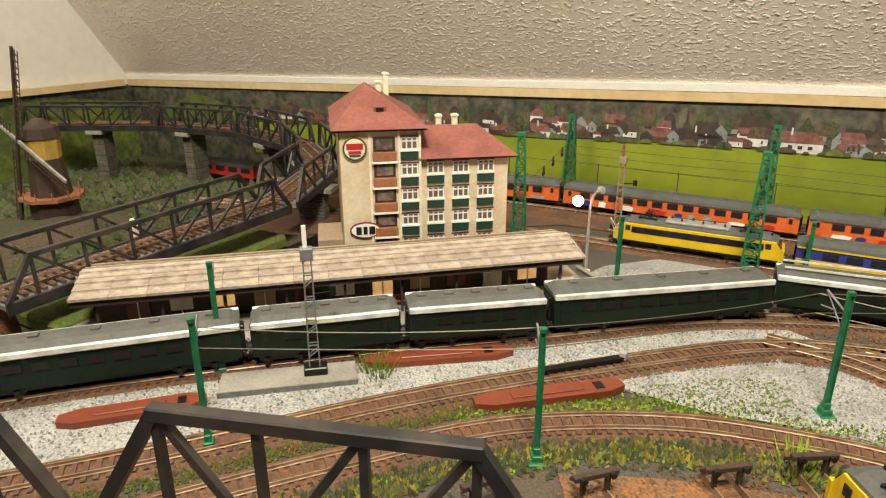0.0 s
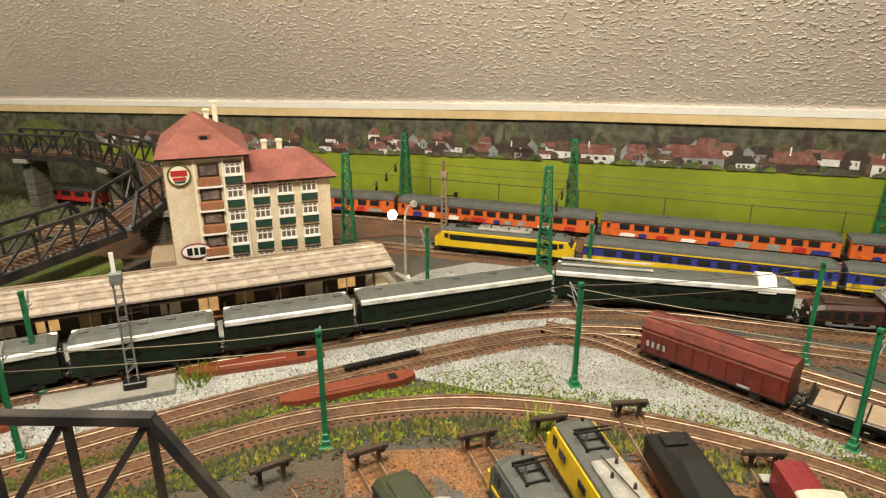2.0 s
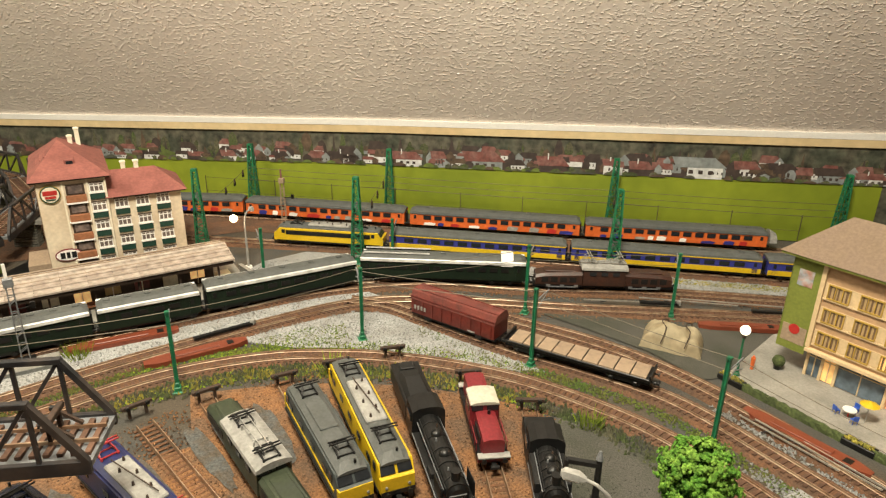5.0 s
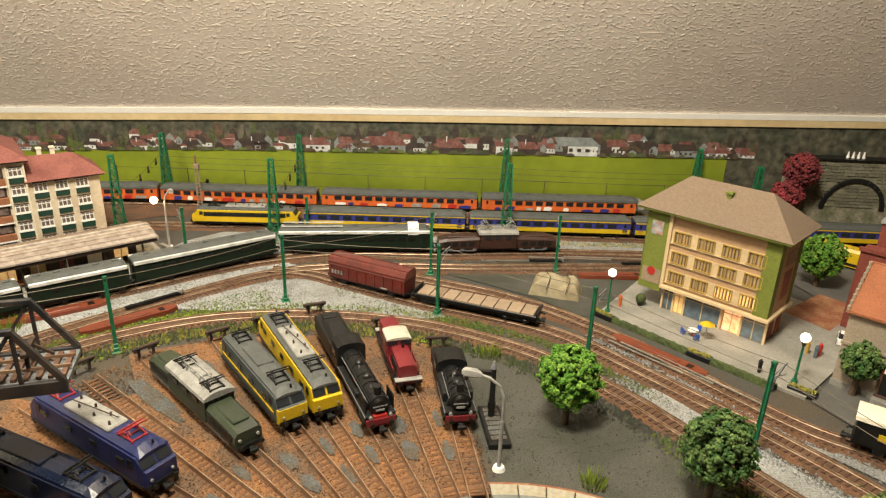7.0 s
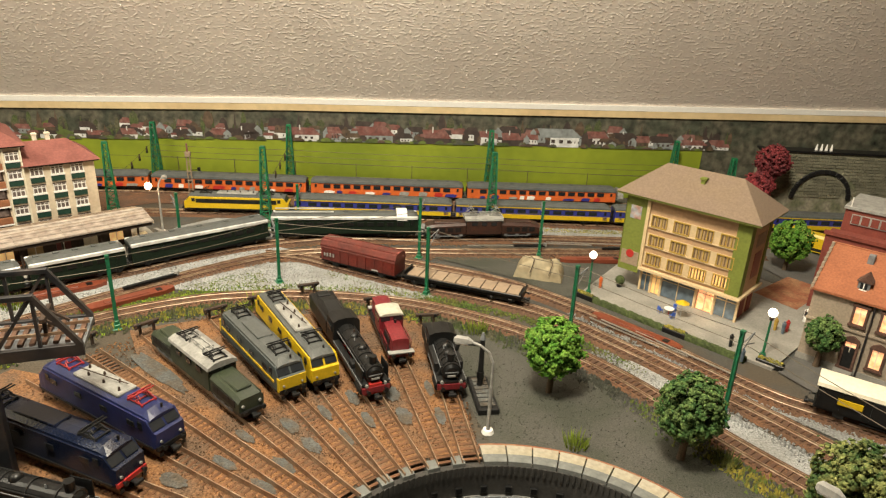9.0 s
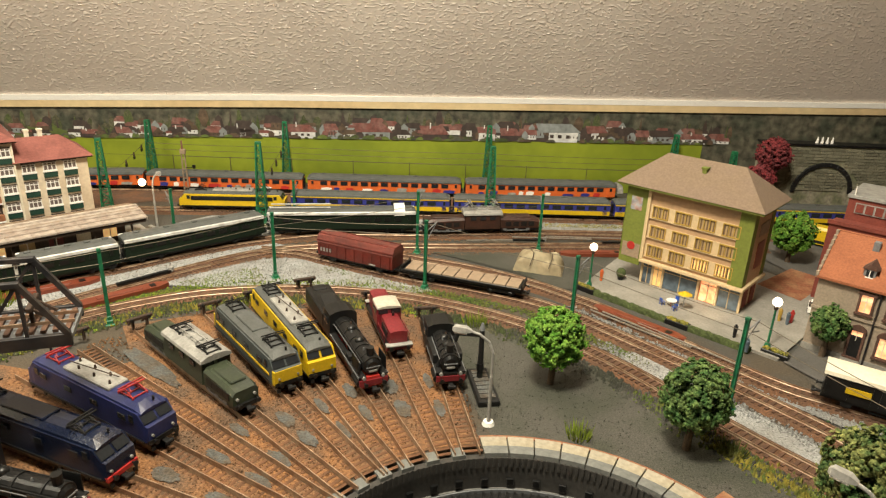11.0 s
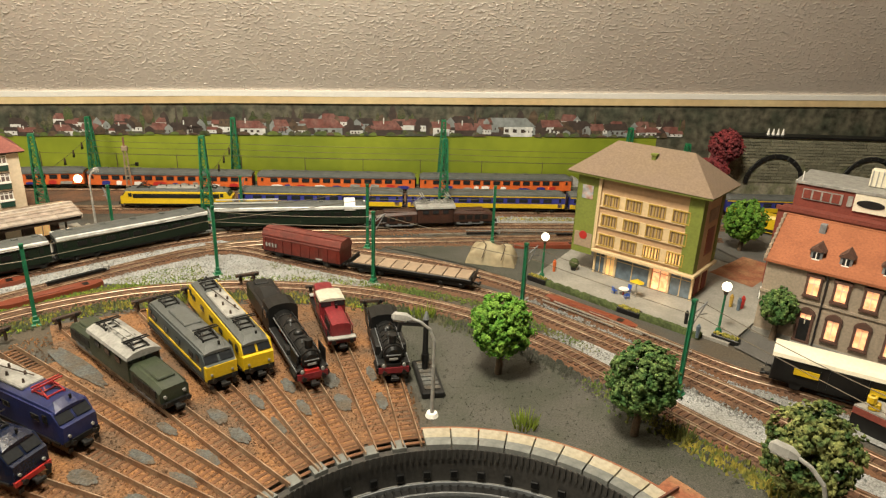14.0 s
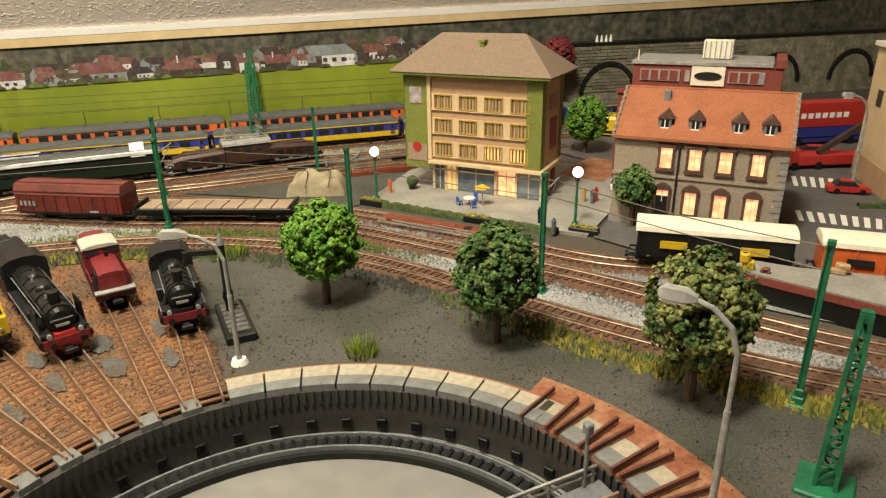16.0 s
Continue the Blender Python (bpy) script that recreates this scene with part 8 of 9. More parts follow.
# ---- signals ----
def lattice_signal(x, y, z0, h, turn, label, mat="steel_grey", tip="white"):
    ob = thing("railway_signal", label, "signal", "signals", Matrix.Translation((x, y, z0)) @ Matrix.Rotation(radians(turn), 4, "Z"))
    for sx in (-1, 1):
        for sy in (-1, 1):
            part("leg", beam(B(), (sx * 0.0042, sy * 0.0030, 0), (sx * 0.0030, sy * 0.0020, h * 0.82), 0.0010), mat, ob)
    for i in range(10):
        z = h * 0.08 * i + 0.006
        bm = B()
        for sy in (-1, 1):
            beam(bm, (-0.0040, sy * 0.0026, z), (0.0040, sy * 0.0026, z + (0.006 if i % 2 else 0.0)), 0.0008)
        part("rung", bm, mat, ob)
    bm = B()
    box(bm, -0.005, 0.005, -0.004, 0.004, h * 0.78, h * 0.86, 0.0006)
    part("head", bm, mat, ob)
    part("arm", box(B(), -0.0025, 0.0010, -0.0006, 0.0006, h * 0.84, h, 0.0003), tip, ob, "pale signal arm")
    bm = B()
    beam(bm, (0.003, 0, h * 0.55), (0.018, 0, h * 0.56), 0.0012)
    box(bm, 0.016, 0.021, -0.002, 0.002, h * 0.54, h * 0.60)
    part("lamp_bracket", bm, "black", ob)
    part("drive", box(B(), -0.009, 0.010, -0.006, 0.006, 0, 0.007, 0.0008), "black", ob)
    return ob


sb = thing("signal_base", "grey concrete slab under the signal", "slab", m=Matrix.Translation((-0.235, 0.425, 0)) @ Matrix.Rotation(radians(42), 4, "Z"))
part("slab", box(B(), -0.065, 0.045, -0.016, 0.016, 0, 0.0055, 0.0008), "concrete", sb)
part("kerb", box(B(), -0.065, 0.045, -0.0175, -0.0162, 0, 0.0065), "curb_grey", sb)
lattice_signal(-0.228, 0.434, 0.0055, 0.128, 42, "grey lattice signal with raised white arm")
lattice_signal(-0.131, 0.950, 0.0, 0.118, 5, "thin lattice signal with red and white arm", "hotel_side", "print_red")


# ---- point motors, tarpaulin, water crane ----
def point_motor(p0, p1, w, label):
    p0, p1 = Vector((*p0, 0)), Vector((*p1, 0))
    d = p1 - p0
    L = d.length
    ob = thing("point_motor", label, "point motor", "point motors", Matrix.Translation((p0.x, p0.y, 0.001)) @ Matrix.Rotation(math.atan2(d.y, d.x), 4, "Z"))
    h = w / 2
    part("housing", sheet(B(), [(0, -h * 0.5), (L * 0.12, -h), (L * 0.88, -h), (L, -h * 0.4), (L, h * 0.4), (L * 0.88, h), (L * 0.12, h), (0, h * 0.5)], 0, 0.0062), "motor_red", ob)
    part("lid", box(B(), L * 0.24, L * 0.72, -h * 0.45, h * 0.45, 0.0062, 0.0074, 0.0005), "motor_red", ob)
    part("slot", box(B(), L * 0.80, L * 0.86, -h * 0.5, h * 0.5, 0.0062, 0.0068), "black", ob)


point_motor((-0.205, 0.470), (-0.104, 0.552), 0.019, "rust-red point motor between the tracks")
point_motor((-0.094, 0.462), (-0.004, 0.546), 0.019, "rust-red point motor beside the yard curve")
point_motor((0.594, 0.528), (0.690, 0.440), 0.017, "rust-red point motor before the pavement")
point_motor((0.575, 0.725), (0.690, 0.738), 0.016, "dark red point motor behind the tarpaulin")
point_motor((-0.345, 0.285), (-0.275, 0.362), 0.019, "rust-red point motor near the bridge")


def rod(label, p0, p1, mat="black"):
    ob = thing("point_rod", label, "point lever", "point levers")
    part("rod", beam(B(), (*p0, 0.0075), (*p1, 0.0075), 0.006, 0.003), mat, ob)
    part("lantern", box(B(), p1[0] - 0.003, p1[0] + 0.003, p1[1] - 0.003, p1[1] + 0.003, 0.006, 0.013, 0.0005), "light_grey", ob)


rod("black point lever box on the curved track", (-0.068, 0.528), (-0.015, 0.585))
rod("black point lever box near the tarpaulin", (0.500, 0.772), (0.555, 0.778))
rod("black point lever box before the house", (0.655, 0.780), (0.700, 0.785))


for (ax, ay), (bx, by) in (((0.585, 0.512), (0.660, 0.438)), ((0.600, 0.508), (0.690, 0.418)), ((0.640, 0.478), (0.735, 0.378)), ((0.500, 0.790), (0.640, 0.795)), ((0.560, 0.800), (0.720, 0.806)), ((0.420, 0.764), (0.520, 0.778))):
    pb = thing("railway_point", "bright worn steel railway point between the sidings", "point", "railway points")
    part("blade", beam(B(), (ax, ay, 0.0068), (bx, by, 0.0068), 0.0013, 0.0016), "bright_steel", pb)
    part("tie_bar", beam(B(), (ax + (bx - ax) * 0.3 - 0.006, ay + (by - ay) * 0.3 - 0.004, 0.0056), (ax + (bx - ax) * 0.3 + 0.006, ay + (by - ay) * 0.3 + 0.004, 0.0056), 0.0014, 0.0012), "steel_dark", pb)


def tarpaulin():
    bm = B()
    n = 22
    grid = []
    for i in range(n + 1):
        row = []
        for j in range(n + 1):
            u, v = i / n * 2 - 1, j / n * 2 - 1
            e = max(abs(u), abs(v))
            z = 0.034 * max(0.0, 1 - e ** 3.4) * (0.80 + 0.30 * noise.noise((u * 1.6, v * 1.6, 2)) + 0.11 * noise.noise((u * 4, v * 4, 4)))
            z -= 0.010 * max(0, 0.3 - abs(u - 0.45) * 2) * (1 - abs(v))
            k = 1 - 0.10 * e ** 4 + 0.07 * noise.noise((u * 2, v * 2, 7))
            row.append(bm.verts.new((0.042 * u * k, 0.027 * v * k, max(z, 0.0002))))
        grid.append(row)
    for i in range(n):
        for j in range(n):
            bm.faces.new((grid[i][j], grid[i + 1][j], grid[i + 1][j + 1], grid[i][j + 1]))
    ob = part("tarpaulin", bm, "tarp", m=Matrix.Translation((0.533, 0.664, 0.0018)) @ Matrix.Rotation(radians(-14), 4, "Z"), smooth=True)
    tagged(ob, "beige tarpaulin draped over a load on gravel", "tarpaulin")
    # dark tubes over the cloth imitate the shading of its folds
    for k, (x, y0, y1) in enumerate(((-0.012, -0.028, 0.022), (0.017, -0.028, 0.024))):
        bm = B()
        pts = [Vector((x + 0.004 * math.sin(i), y0 + (y1 - y0) * i / 8, 0.0295 * (1 - abs(-1 + 2 * (i + 0.4) / 8.8) ** 5) + 0.0012)) for i in range(9)]
        for a, b in zip(pts, pts[1:]):
            tube(bm, a, b, 0.0007, seg=5)
        part("rope", bm, "brown_dark", ob, "dark line in place of a fold's shade")


tarpaulin()

wc = thing("water_crane", "dark water crane on a grey slab", "water crane", m=Matrix.Translation((0.430, 0.318, 0.001)) @ Matrix.Rotation(radians(100), 4, "Z"))
part("slab", box(B(), -0.036, 0.030, -0.0125, 0.0105, 0, 0.007, 0.0008), "dark_grey", wc)
for i in range(7):
    part("plank", box(B(), -0.030 + 0.008 * i, -0.0235 + 0.008 * i, -0.009, 0.007, 0.007, 0.0082), "slab", wc)
part("column", tube(B(), (0.010, 0, 0.007), (0.010, 0, 0.066), 0.0034, 0.0026, 12), "dark_grey", wc)
part("finial", tube(B(), (0.010, 0, 0.066), (0.010, 0, 0.074), 0.0034, 0.0012, 12), "steel_grey", wc)
part("collar", tube(B(), (0.010, 0, 0.018), (0.010, 0, 0.026), 0.0042, 0.0042, 12), "black", wc)
part("spout", beam(B(), (0.010, 0, 0.060), (0.013, 0.026, 0.062), 0.0042), "dark_grey", wc)
part("spout_drop", tube(B(), (0.013, 0.026, 0.063), (0.013, 0.028, 0.052), 0.0026, 0.0020, 10), "dark_grey", wc)


# ---- pavement, street and small things ----
PAVE = [(0.588, 0.600), (0.69, 0.498), (0.790, 0.404), (0.862, 0.476), (0.965, 0.60), (0.80, 0.80), (0.67, 0.72)]
tagged(part("pavement", sheet(B(), PAVE, 0.0, 0.0038), "concrete"), "pale pavement round the apartment house", "pavement", kind="structure")
patch("road", [(0.795, 0.400), (0.865, 0.474), (0.97, 0.60), (0.90, 0.80), (1.0, 0.92), (1.9, 0.92), (1.9, 0.10), (1.05, 0.19), (0.92, 0.272), (0.83, 0.335)], 0.0022, "asphalt", "dark grey asphalt road", "road")
patch("road", [(0.90, 0.575), (0.985, 0.655), (0.945, 0.70), (0.86, 0.63)], 0.0042, "brick_earth", "reddish paved square", "road")
for far0, far1, near0, near1, n in (((1.155, 0.523), (1.210, 0.485), (1.125, 0.484), (1.175, 0.448), 6), ((1.055, 0.405), (1.125, 0.345), (1.033, 0.374), (1.098, 0.320), 8)):
    f0, f1, n0, n1 = (Vector(p) for p in (far0, far1, near0, near1))
    for k in range(n):
        a, b = k / n, (k + 0.52) / n
        patch("road_marking", [tuple(n0.lerp(n1, a)), tuple(n0.lerp(n1, b)), tuple(f0.lerp(f1, b)), tuple(f0.lerp(f1, a))], 0.0026, "white", "white zebra crossing stripe", "road marking")


def hedge(p0, p1, label, seed):
    p0, p1 = Vector((*p0, 0)), Vector((*p1, 0))
    d = p1 - p0
    L = d.length
    ob = thing("hedge", label, "hedge", "hedges", Matrix.Translation((p0.x, p0.y, 0.0)) @ Matrix.Rotation(math.atan2(d.y, d.x), 4, "Z"))
    bm = B()
    n = int(L / 0.003)
    rings = []
    for i in range(n + 1):
        x = L * i / n
        r = []
        for k in range(8):
            a = math.pi * k / 7
            j = 1 + 0.35 * noise.noise((x * 160, k * 1.3, seed))
            r.append(bm.verts.new((x, 0.0042 * math.cos(a) * j, 0.0085 * math.sin(a) * j)))
        rings.append(r)
    for a, b in zip(rings, rings[1:]):
        for k in range(7):
            bm.faces.new((a[k], b[k], b[k + 1], a[k + 1]))
    part("foliage", bm, "hedge", ob)


hedge((0.600, 0.580), (0.684, 0.497), "dark green low hedge along the pavement", 1)
hedge((0.704, 0.478), (0.764, 0.422), "dark green low hedge along the pavement", 2)
hedge((1.13, 0.39), (1.20, 0.36), "dark green hedge at the road", 3)
for x, y, turn in ((0.592, 0.588, -45), (0.695, 0.487, -43), (0.792, 0.416, -43)):
    pl = thing("planter", "black planter trough with yellow-green plants", "planter", "planters", Matrix.Translation((x, y, 0.0)) @ Matrix.Rotation(radians(turn), 4, "Z"))
    part("trough", box(B(), -0.016, 0.016, -0.0055, 0.0055, 0, 0.0075, 0.0006), "black", pl)
    bm = B()
    rr = random.Random(int(x * 1000))
    for i in range(60):
        px, py = rr.uniform(-0.014, 0.014), rr.uniform(-0.004, 0.004)
        ball(bm, (px, py, 0.0078 + 0.001 * rr.random()), 0.0011 + 0.0007 * rr.random(), 5, 4)
    part("planting", bm, "yellow_shrub", pl)


def parasol_table(x, y):
    tb = thing("cafe_table", "round white cafe table on the pavement", "table", m=Matrix.Translation((x, y, 0.0038)))
    part("top", tube(B(), (0, 0, 0.0086), (0, 0, 0.0095), 0.0070, 0.0070, 18), "white", tb)
    part("leg", tube(B(), (0, 0, 0), (0, 0, 0.0086), 0.0008, 0.0008, 6), "red_paint", tb)
    um = thing("parasol", "yellow parasol beside the cafe table", "parasol", m=Matrix.Translation((x + 0.014, y - 0.008, 0.0038)))
    part("pole", tube(B(), (0, 0, 0), (0, 0, 0.027), 0.0006, 0.0006, 6), "light_grey", um)
    for i in range(8):
        bm = B()
        a, b = i * math.pi / 4, (i + 1) * math.pi / 4
        r = 0.0100
        vs = [bm.verts.new(v) for v in ((0, 0, 0.0275), (r * math.cos(a), r * math.sin(a), 0.0225), (r * math.cos(b), r * math.sin(b), 0.0225), (0, 0, 0.0262))]
        bm.faces.new((vs[0], vs[1], vs[2]))
        bm.faces.new((vs[3], vs[2], vs[1]))
        part("canopy_panel", bm, "yellow", um)
    for dx, dy, t in ((-0.011, 0.004, 20), (0.001, -0.013, 100), (0.010, 0.010, 220)):
        ch = thing("cafe_chair", "blue cafe chair at the white table", "chair", "cafe chairs", Matrix.Translation((x + dx, y + dy, 0.0038)) @ Matrix.Rotation(radians(t), 4, "Z"))
        part("seat", box(B(), -0.0028, 0.0028, -0.0028, 0.0028, 0.0045, 0.0055), "chair_blue", ch)
        part("backrest", box(B(), -0.0032, -0.0024, -0.0028, 0.0028, 0.0055, 0.0105), "chair_blue", ch)
        for sx in (-1, 1):
            for sy in (-1, 1):
                part("leg", box(B(), sx * 0.0024 - 0.0003, sx * 0.0024 + 0.0003, sy * 0.0024 - 0.0003, sy * 0.0024 + 0.0003, 0, 0.0045), "chair_blue", ch)


parasol_table(0.702, 0.540)


def figurine(x, y, z, mat, label, h=0.019):
    bm = B()
    tube(bm, (0, 0, 0), (0, 0, h * 0.82), h * 0.10, h * 0.15, 8)
    ball(bm, (0, 0, h * 0.90), h * 0.085, 8, 6)
    ob = part("figurine", bm, mat, m=Matrix.Translation((x, y, z)))
    tagged(ob, label, "figurine", "model figures")


for x, y, mat, lab in ((0.844, 0.498, "shop_blue", "plain blue model figure on the pavement"), (0.852, 0.504, "red_paint", "plain red model figure on the pavement"), (0.838, 0.508, "mill_yellow", "plain yellow model figure on the pavement"), (0.621, 0.620, "orange", "plain orange model figure on the pavement"), (0.757, 0.455, "dark_grey", "plain dark model figure at the hedge"), (0.757, 0.418, "shop_blue", "plain blue model figure at the kerb")):
    figurine(x, y, 0.0038, mat, lab)
for x, y, mat in ((-0.075, -0.012, "coach_blue"), (-0.060, -0.006, "mill_yellow"), (-0.024, -0.016, "red_paint"), (-0.031, -0.014, "brown_dark"), (-0.16, -0.01, "loco_green"), (-0.22, -0.014, "cream")):
    p = at_station(x, y).translation
    figurine(p.x, p.y, 0.0122, mat, "plain model figure waiting on the platform")
figurine(-0.70, 0.60, -0.03, "cream", "pale garden statue on the lawn", 0.05)
sh = thing("garden_shrub", "dark clipped shrub in a tub beside the house", "shrub", m=Matrix.Translation((0.652, 0.628, 0.0038)))
part("tub", tube(B(), (0, 0, 0), (0, 0, 0.006), 0.004, 0.005, 10), "black", sh)
bm = B()
ball(bm, (0, 0, 0.011), 0.0075, 10, 8)
part("foliage", bm, "hedge", sh)


def car(label, m, mat, L=0.048):
    ob = thing("model_car", label, "car", "model cars", m)
    bm = B()
    hull(bm, [(-L / 2, [(-0.0085, 0.003), (0.0085, 0.003), (0.0080, 0.009), (-0.0080, 0.009)]), (-L * 0.42, [(-0.0095, 0.0028), (0.0095, 0.0028), (0.009, 0.0102), (-0.009, 0.0102)]), (L * 0.40, [(-0.0095, 0.0028), (0.0095, 0.0028), (0.009, 0.0095), (-0.009, 0.0095)]), (L / 2, [(-0.0085, 0.003), (0.0085, 0.003), (0.0075, 0.007), (-0.0075, 0.007)])])
    part("body", bm, mat, ob)
    bm = B()
    hull(bm, [(-L * 0.36, [(-0.0085, 0.010), (0.0085, 0.010), (0.0080, 0.0105), (-0.0080, 0.0105)]), (-L * 0.22, [(-0.0088, 0.010), (0.0088, 0.010), (0.0070, 0.0155), (-0.0070, 0.0155)]), (L * 0.08, [(-0.0088, 0.010), (0.0088, 0.010), (0.0070, 0.0155), (-0.0070, 0.0155)]), (L * 0.22, [(-0.0085, 0.0098), (0.0085, 0.0098), (0.0080, 0.0102), (-0.0080, 0.0102)])])
    part("cabin", bm, "glass", ob)
    part("roof", box(B(), -L * 0.22, L * 0.08, -0.0070, 0.0070, 0.0152, 0.0162, 0.0004), mat, ob)
    for x in (-L * 0.30, L * 0.30):
        for s in (-1, 1):
            part("wheel", tube(B(), (x, s * 0.0075, 0.0036), (x, s * 0.0098, 0.0036), 0.0036, seg=12), "black", ob)
    for s in (-1, 1):
        part("headlight", box(B(), L / 2 - 0.001, L / 2 + 0.0004, s * 0.006 - 0.0015, s * 0.006 + 0.0015, 0.0048, 0.0064), "white", ob)


def street(x, y, t):
    return Matrix.Translation((x, y, 0.0024)) @ Matrix.Rotation(radians(t), 4, "Z")


car("red model car at the zebra crossing", street(1.165, 0.440, -30), "red_paint")
car("red model car behind the factory", street(1.36, 0.90, -10), "red_paint")
car("red model car beside the truck", street(1.27, 0.60, -25), "red_paint", 0.07)
car("white model car between the houses", street(0.905, 0.545, 60), "white", 0.036)
tr = thing("container_truck", "truck with red container and blue cab", "truck", m=street(1.33, 0.665, -8))
part("chassis", box(B(), -0.085, 0.085, -0.012, 0.012, 0.006, 0.014), "coach_blue", tr)
bx = part("container", box(B(), -0.08, 0.07, -0.0145, 0.0145, 0.030, 0.068, 0.0006), "red_paint", tr, "red container with unreadable white lettering")
for i in range(7):
    part("lettering_bar", box(B(), -0.045 + 0.012 * i, -0.037 + 0.012 * i, -0.0153, -0.0146, 0.044, 0.052), "white", bx)
part("bed", box(B(), -0.082, 0.072, -0.0140, 0.0140, 0.0145, 0.0295), "coach_blue", tr)
for x in (-0.06, -0.04, 0.05):
    for s in (-1, 1):
        part("wheel", tube(B(), (x, s * 0.009, 0.006), (x, s * 0.013, 0.006), 0.006, seg=14), "black", tr)
cr = thing("crane_lorry", "red crane lorry with brown jib", "truck", m=street(1.235, 0.545, -12))
part("body", box(B(), -0.05, 0.06, -0.012, 0.012, 0.006, 0.020, 0.0008), "red_paint", cr)
part("cab", box(B(), -0.066, -0.0505, -0.012, 0.012, 0.005, 0.028, 0.001), "red_paint", cr)
part("jib", beam(B(), (-0.02, -0.004, 0.022), (0.075, -0.004, 0.085), 0.007), "brown_dark", cr)
for x in (-0.055, -0.02, 0.04):
    for s in (-1, 1):
        part("wheel", tube(B(), (x, s * 0.009, 0.0055), (x, s * 0.0128, 0.0055), 0.0055, seg=14), "black", cr)

van = thing("delivery_van", "yellow model van beside the tree", "van", m=street(1.050, 0.830, -42))
bm = B()
hull(bm, [(x, [(-0.013, 0.004), (0.013, 0.004), (0.013, 0.030 - d), (0.010, 0.035 - d), (-0.010, 0.035 - d), (-0.013, 0.030 - d)]) for x, d in ((-0.045, 0.0), (0.026, 0.0), (0.036, 0.010), (0.045, 0.014))])
part("body", bm, "yellow", van)
part("windscreen", box(B(), 0.029, 0.031, -0.011, 0.011, 0.022, 0.030), "glass", van)
for s_y in (-1, 1):
    part("side_stripe", box(B(), -0.043, 0.024, s_y * 0.0131 - 0.0003, s_y * 0.0131 + 0.0003, 0.006, 0.011), "dark_grey", van)
    for x in (-0.028, 0.028):
        part("wheel", tube(B(), (x, s_y * 0.0095, 0.0052), (x, s_y * 0.0132, 0.0052), 0.0052, seg=14), "black", van)
for i in range(4):
    bm = B()
    tube(bm, (0, 0, 0), (0, 0, 0.004), 0.0034, 0.0028, 8)
    tube(bm, (0, 0, 0.004), (0, 0, 0.013), 0.0026, 0.0010, 8)
    ob = tagged(part("ornament", bm, "white"), "small white ornament on the viaduct coping", "ornament", "white ornaments")
    ob.location = (1.158 + 0.0105 * i, 1.098, 0.134)

# goods platform and its load
gp = thing("goods_platform", "grey goods platform with dark red edge", "platform")
EDGE = [(0.838, 0.246), (0.905, 0.146), (1.05, 0.045), (1.05, 0.125), (0.895, 0.225), (0.866, 0.254)]
part("side_wall", sheet(B(), EDGE, 0.0, 0.018), "black", gp)
part("edge_band", sheet(B(), [(x - 0.0006, y - 0.0006) for x, y in EDGE], 0.0181, 0.0245), "brick_red", gp)
part("surface", sheet(B(), EDGE, 0.0247, 0.0262), "concrete", gp)
for x, y, a, b, h, mat, lab in ((0.851, 0.238, 0.0065, 0.0065, 0.016, "yellow", "yellow sack pile on the goods platform"), (0.914, 0.206, 0.008, 0.005, 0.010, "curtain", "beige crates on the goods platform"), (0.948, 0.180, 0.011, 0.006, 0.009, "curtain", "beige sacks on the goods platform"), (0.861, 0.226, 0.005, 0.004, 0.005, "wagon_roof", "small red-brown boxes on the goods platform")):
    cg = thing("cargo", lab, "cargo", "platform goods", Matrix.Translation((x, y, 0.0262)) @ Matrix.Rotation(radians(-36), 4, "Z"))
    rr = random.Random(int(x * 999))
    for i in range(5):
        px, py = rr.uniform(-a * 0.6, a * 0.6), rr.uniform(-b * 0.6, b * 0.6)
        z = h * 0.45 * (i // 3)
        part("sack", box(B(), px - a * 0.5, px + a * 0.5, py - b * 0.5, py + b * 0.5, z, z + h * 0.5, 0.001), mat, cg)


def fence(points, h, label, mat="brown_dark"):
    ob = thing("wire_fence", label, "fence", "fences")
    for x, y in points:
        part("post", beam(B(), (x, y, 0), (x, y, h), 0.0013), mat, ob)
    for z in (h * 0.95, h * 0.5):
        bm = B()
        for a, b in zip(points, points[1:]):
            tube(bm, (*a, z), (*b, z), 0.0004, seg=5)
        part("rail", bm, mat, ob)


fence([(-0.045, 0.715), (0.0, 0.745), (0.045, 0.765), (0.113, 0.792), (0.18, 0.812)], 0.016, "thin dark fence along the platform track")
fence([(x, wall_y(x) - 0.030) for x in (-0.35, -0.2, -0.08, 0.05, 0.18, 0.3, 0.42, 0.55, 0.68, 0.80)], 0.062, "thin wire fence before the printed field", "wire")


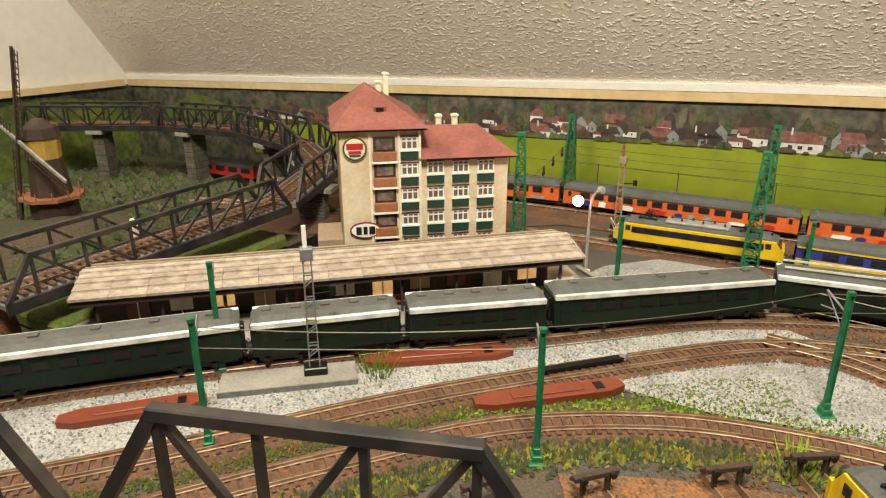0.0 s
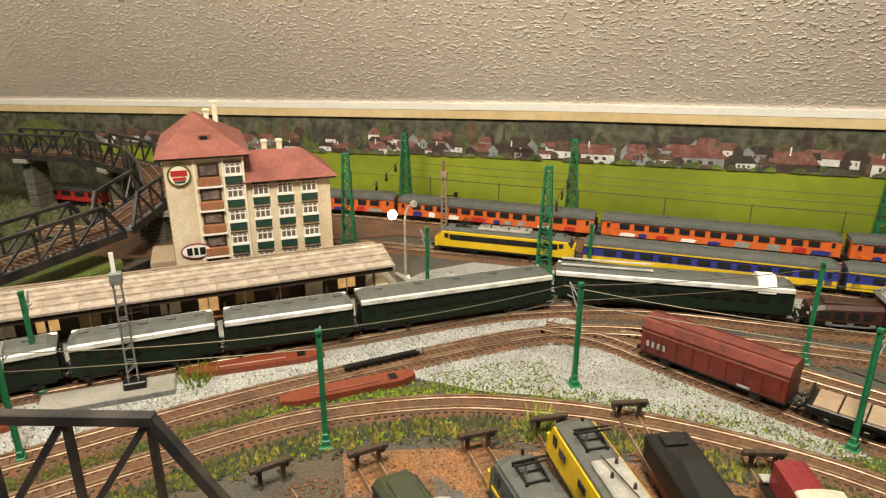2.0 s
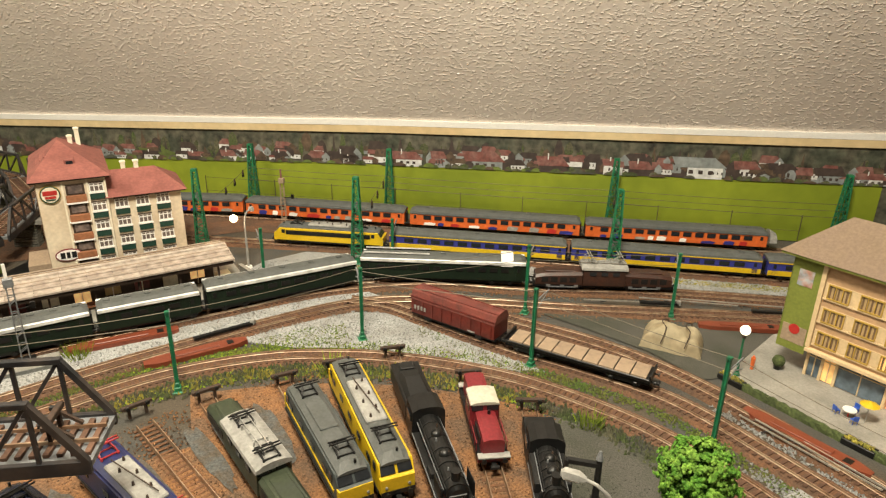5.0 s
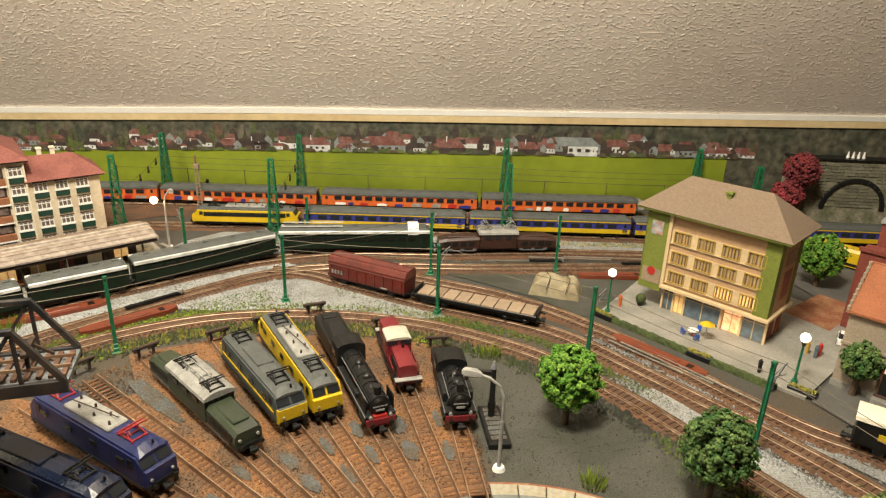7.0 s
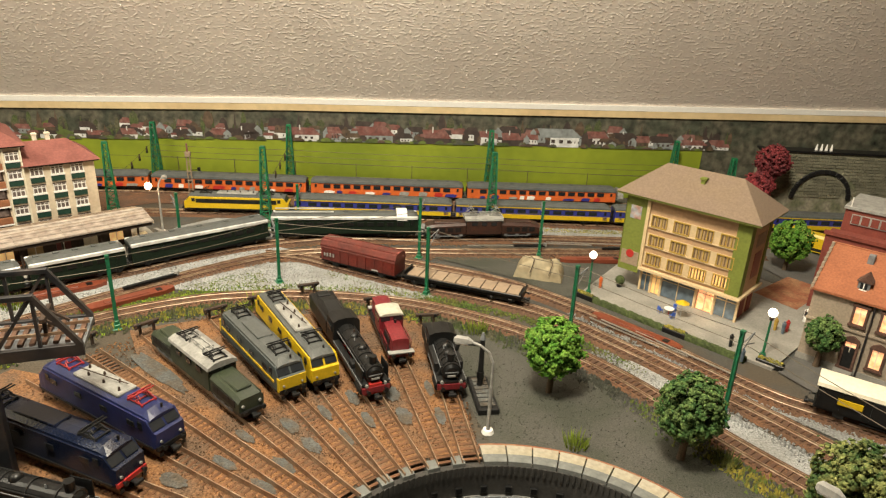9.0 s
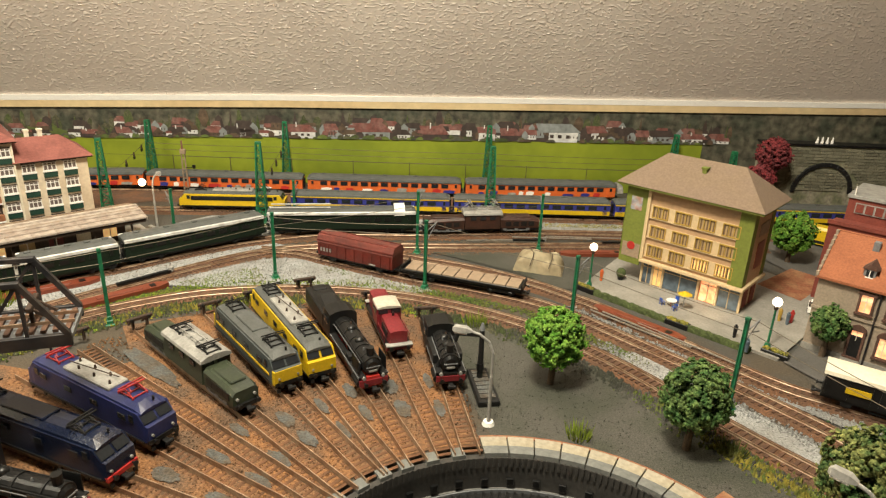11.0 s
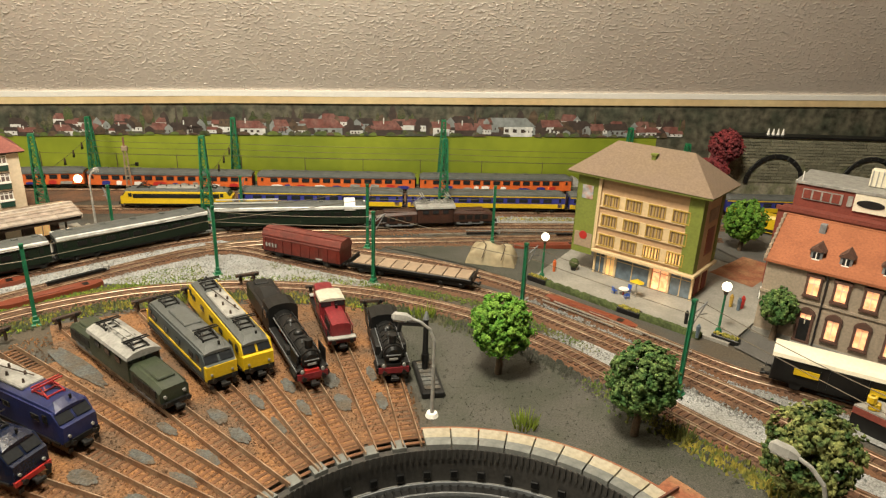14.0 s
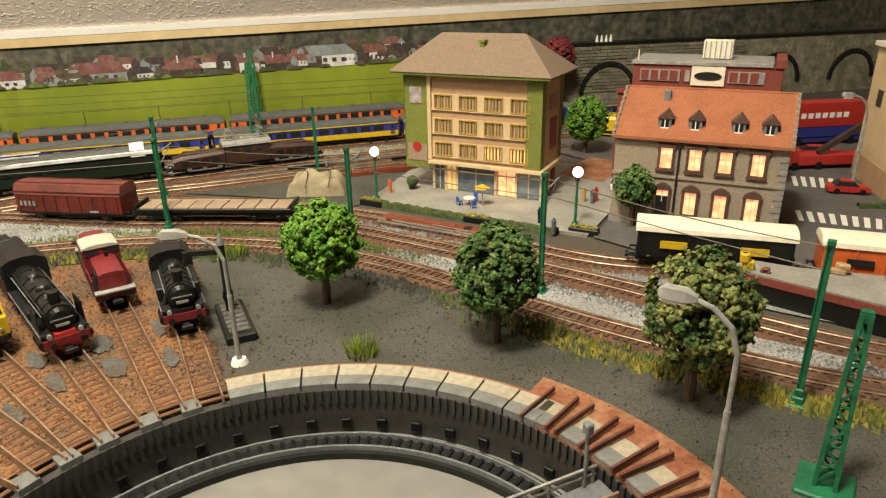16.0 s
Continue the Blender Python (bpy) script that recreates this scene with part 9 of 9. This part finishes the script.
# ---- overhead wires ----
def wire(a, b, sag, label="thin contact wire between green masts"):
    a, b = Vector(a), Vector(b)
    bm = B()
    pts = [a.lerp(b, i / 10) - Vector((0, 0, sag * 4 * (i / 10) * (1 - i / 10))) for i in range(11)]
    side = (b - a).cross(Vector((0, 0, 1))).normalized() * 0.00045
    rings = [[bm.verts.new(p + o) for o in (side, Vector((0, 0, 0.00045)), -side, Vector((0, 0, -0.00045)))] for p in pts]
    for p, q in zip(rings, rings[1:]):
        for k in range(4):
            bm.faces.new((p[k], q[k], q[(k + 1) % 4], p[(k + 1) % 4]))
    bm.faces.new(rings[0])
    bm.faces.new(rings[-1])
    tagged(part("contact_wire", bm, "wire"), label, "wire", "contact wires")


C1 = [(-0.245, 0.335, 0.086), (-0.045, 0.452, 0.086), (0.118, 0.612, 0.087), (0.338, 0.735, 0.090), (0.541, 0.775, 0.084)]
for a, b in zip(C1, C1[1:]):
    wire(a, b, 0.004)
    wire((a[0], a[1], a[2] - 0.016), (b[0], b[1], b[2] - 0.016), 0.001)
C2 = [(0.118, 0.612, 0.087), (0.372, 0.597, 0.090), (0.565, 0.478, 0.092), (0.712, 0.320, 0.094), (0.803, 0.118, 0.098)]
for a, b in zip(C2, C2[1:]):
    wire(a, b, 0.004)
    wire((a[0], a[1], a[2] - 0.016), (b[0], b[1], b[2] - 0.016), 0.001)
for z in (0.066, 0.078, 0.090):
    wire((-0.244, 1.045, z), (0.040, 1.053, z), 0.002, "thin dark wire before the printed field")
    wire((0.040, 1.053, z), (0.466, 1.066, z), 0.002, "thin dark wire before the printed field")
    wire((0.466, 1.066, z), (0.86, 1.078, z), 0.002, "thin dark wire before the printed field")
for x, y, z in ((-0.244, 1.02, 0.083), (-0.244, 0.985, 0.075), (-0.244, 0.95, 0.068), (0.040, 1.025, 0.080), (0.040, 0.985, 0.072), (0.040, 0.95, 0.064), (0.466, 1.03, 0.075), (0.466, 1.00, 0.066)):
    ins = thing("insulator", "dark wire insulator hanging on the span wire", "insulator", "insulators", Matrix.Translation((x, y, z)))
    part("bell", tube(B(), (0, 0, 0), (0, 0, 0.008), 0.0022, 0.0012, 8), "brown_dark", ins)
    part("clamp", box(B(), -0.001, 0.001, -0.003, 0.003, -0.006, -0.0005), "black", ins)
for x in (-0.244, 0.040, 0.466):
    wire((x, 1.058, 0.098), (x, 0.90, 0.068), 0.003, "dark span wire across the back tracks")
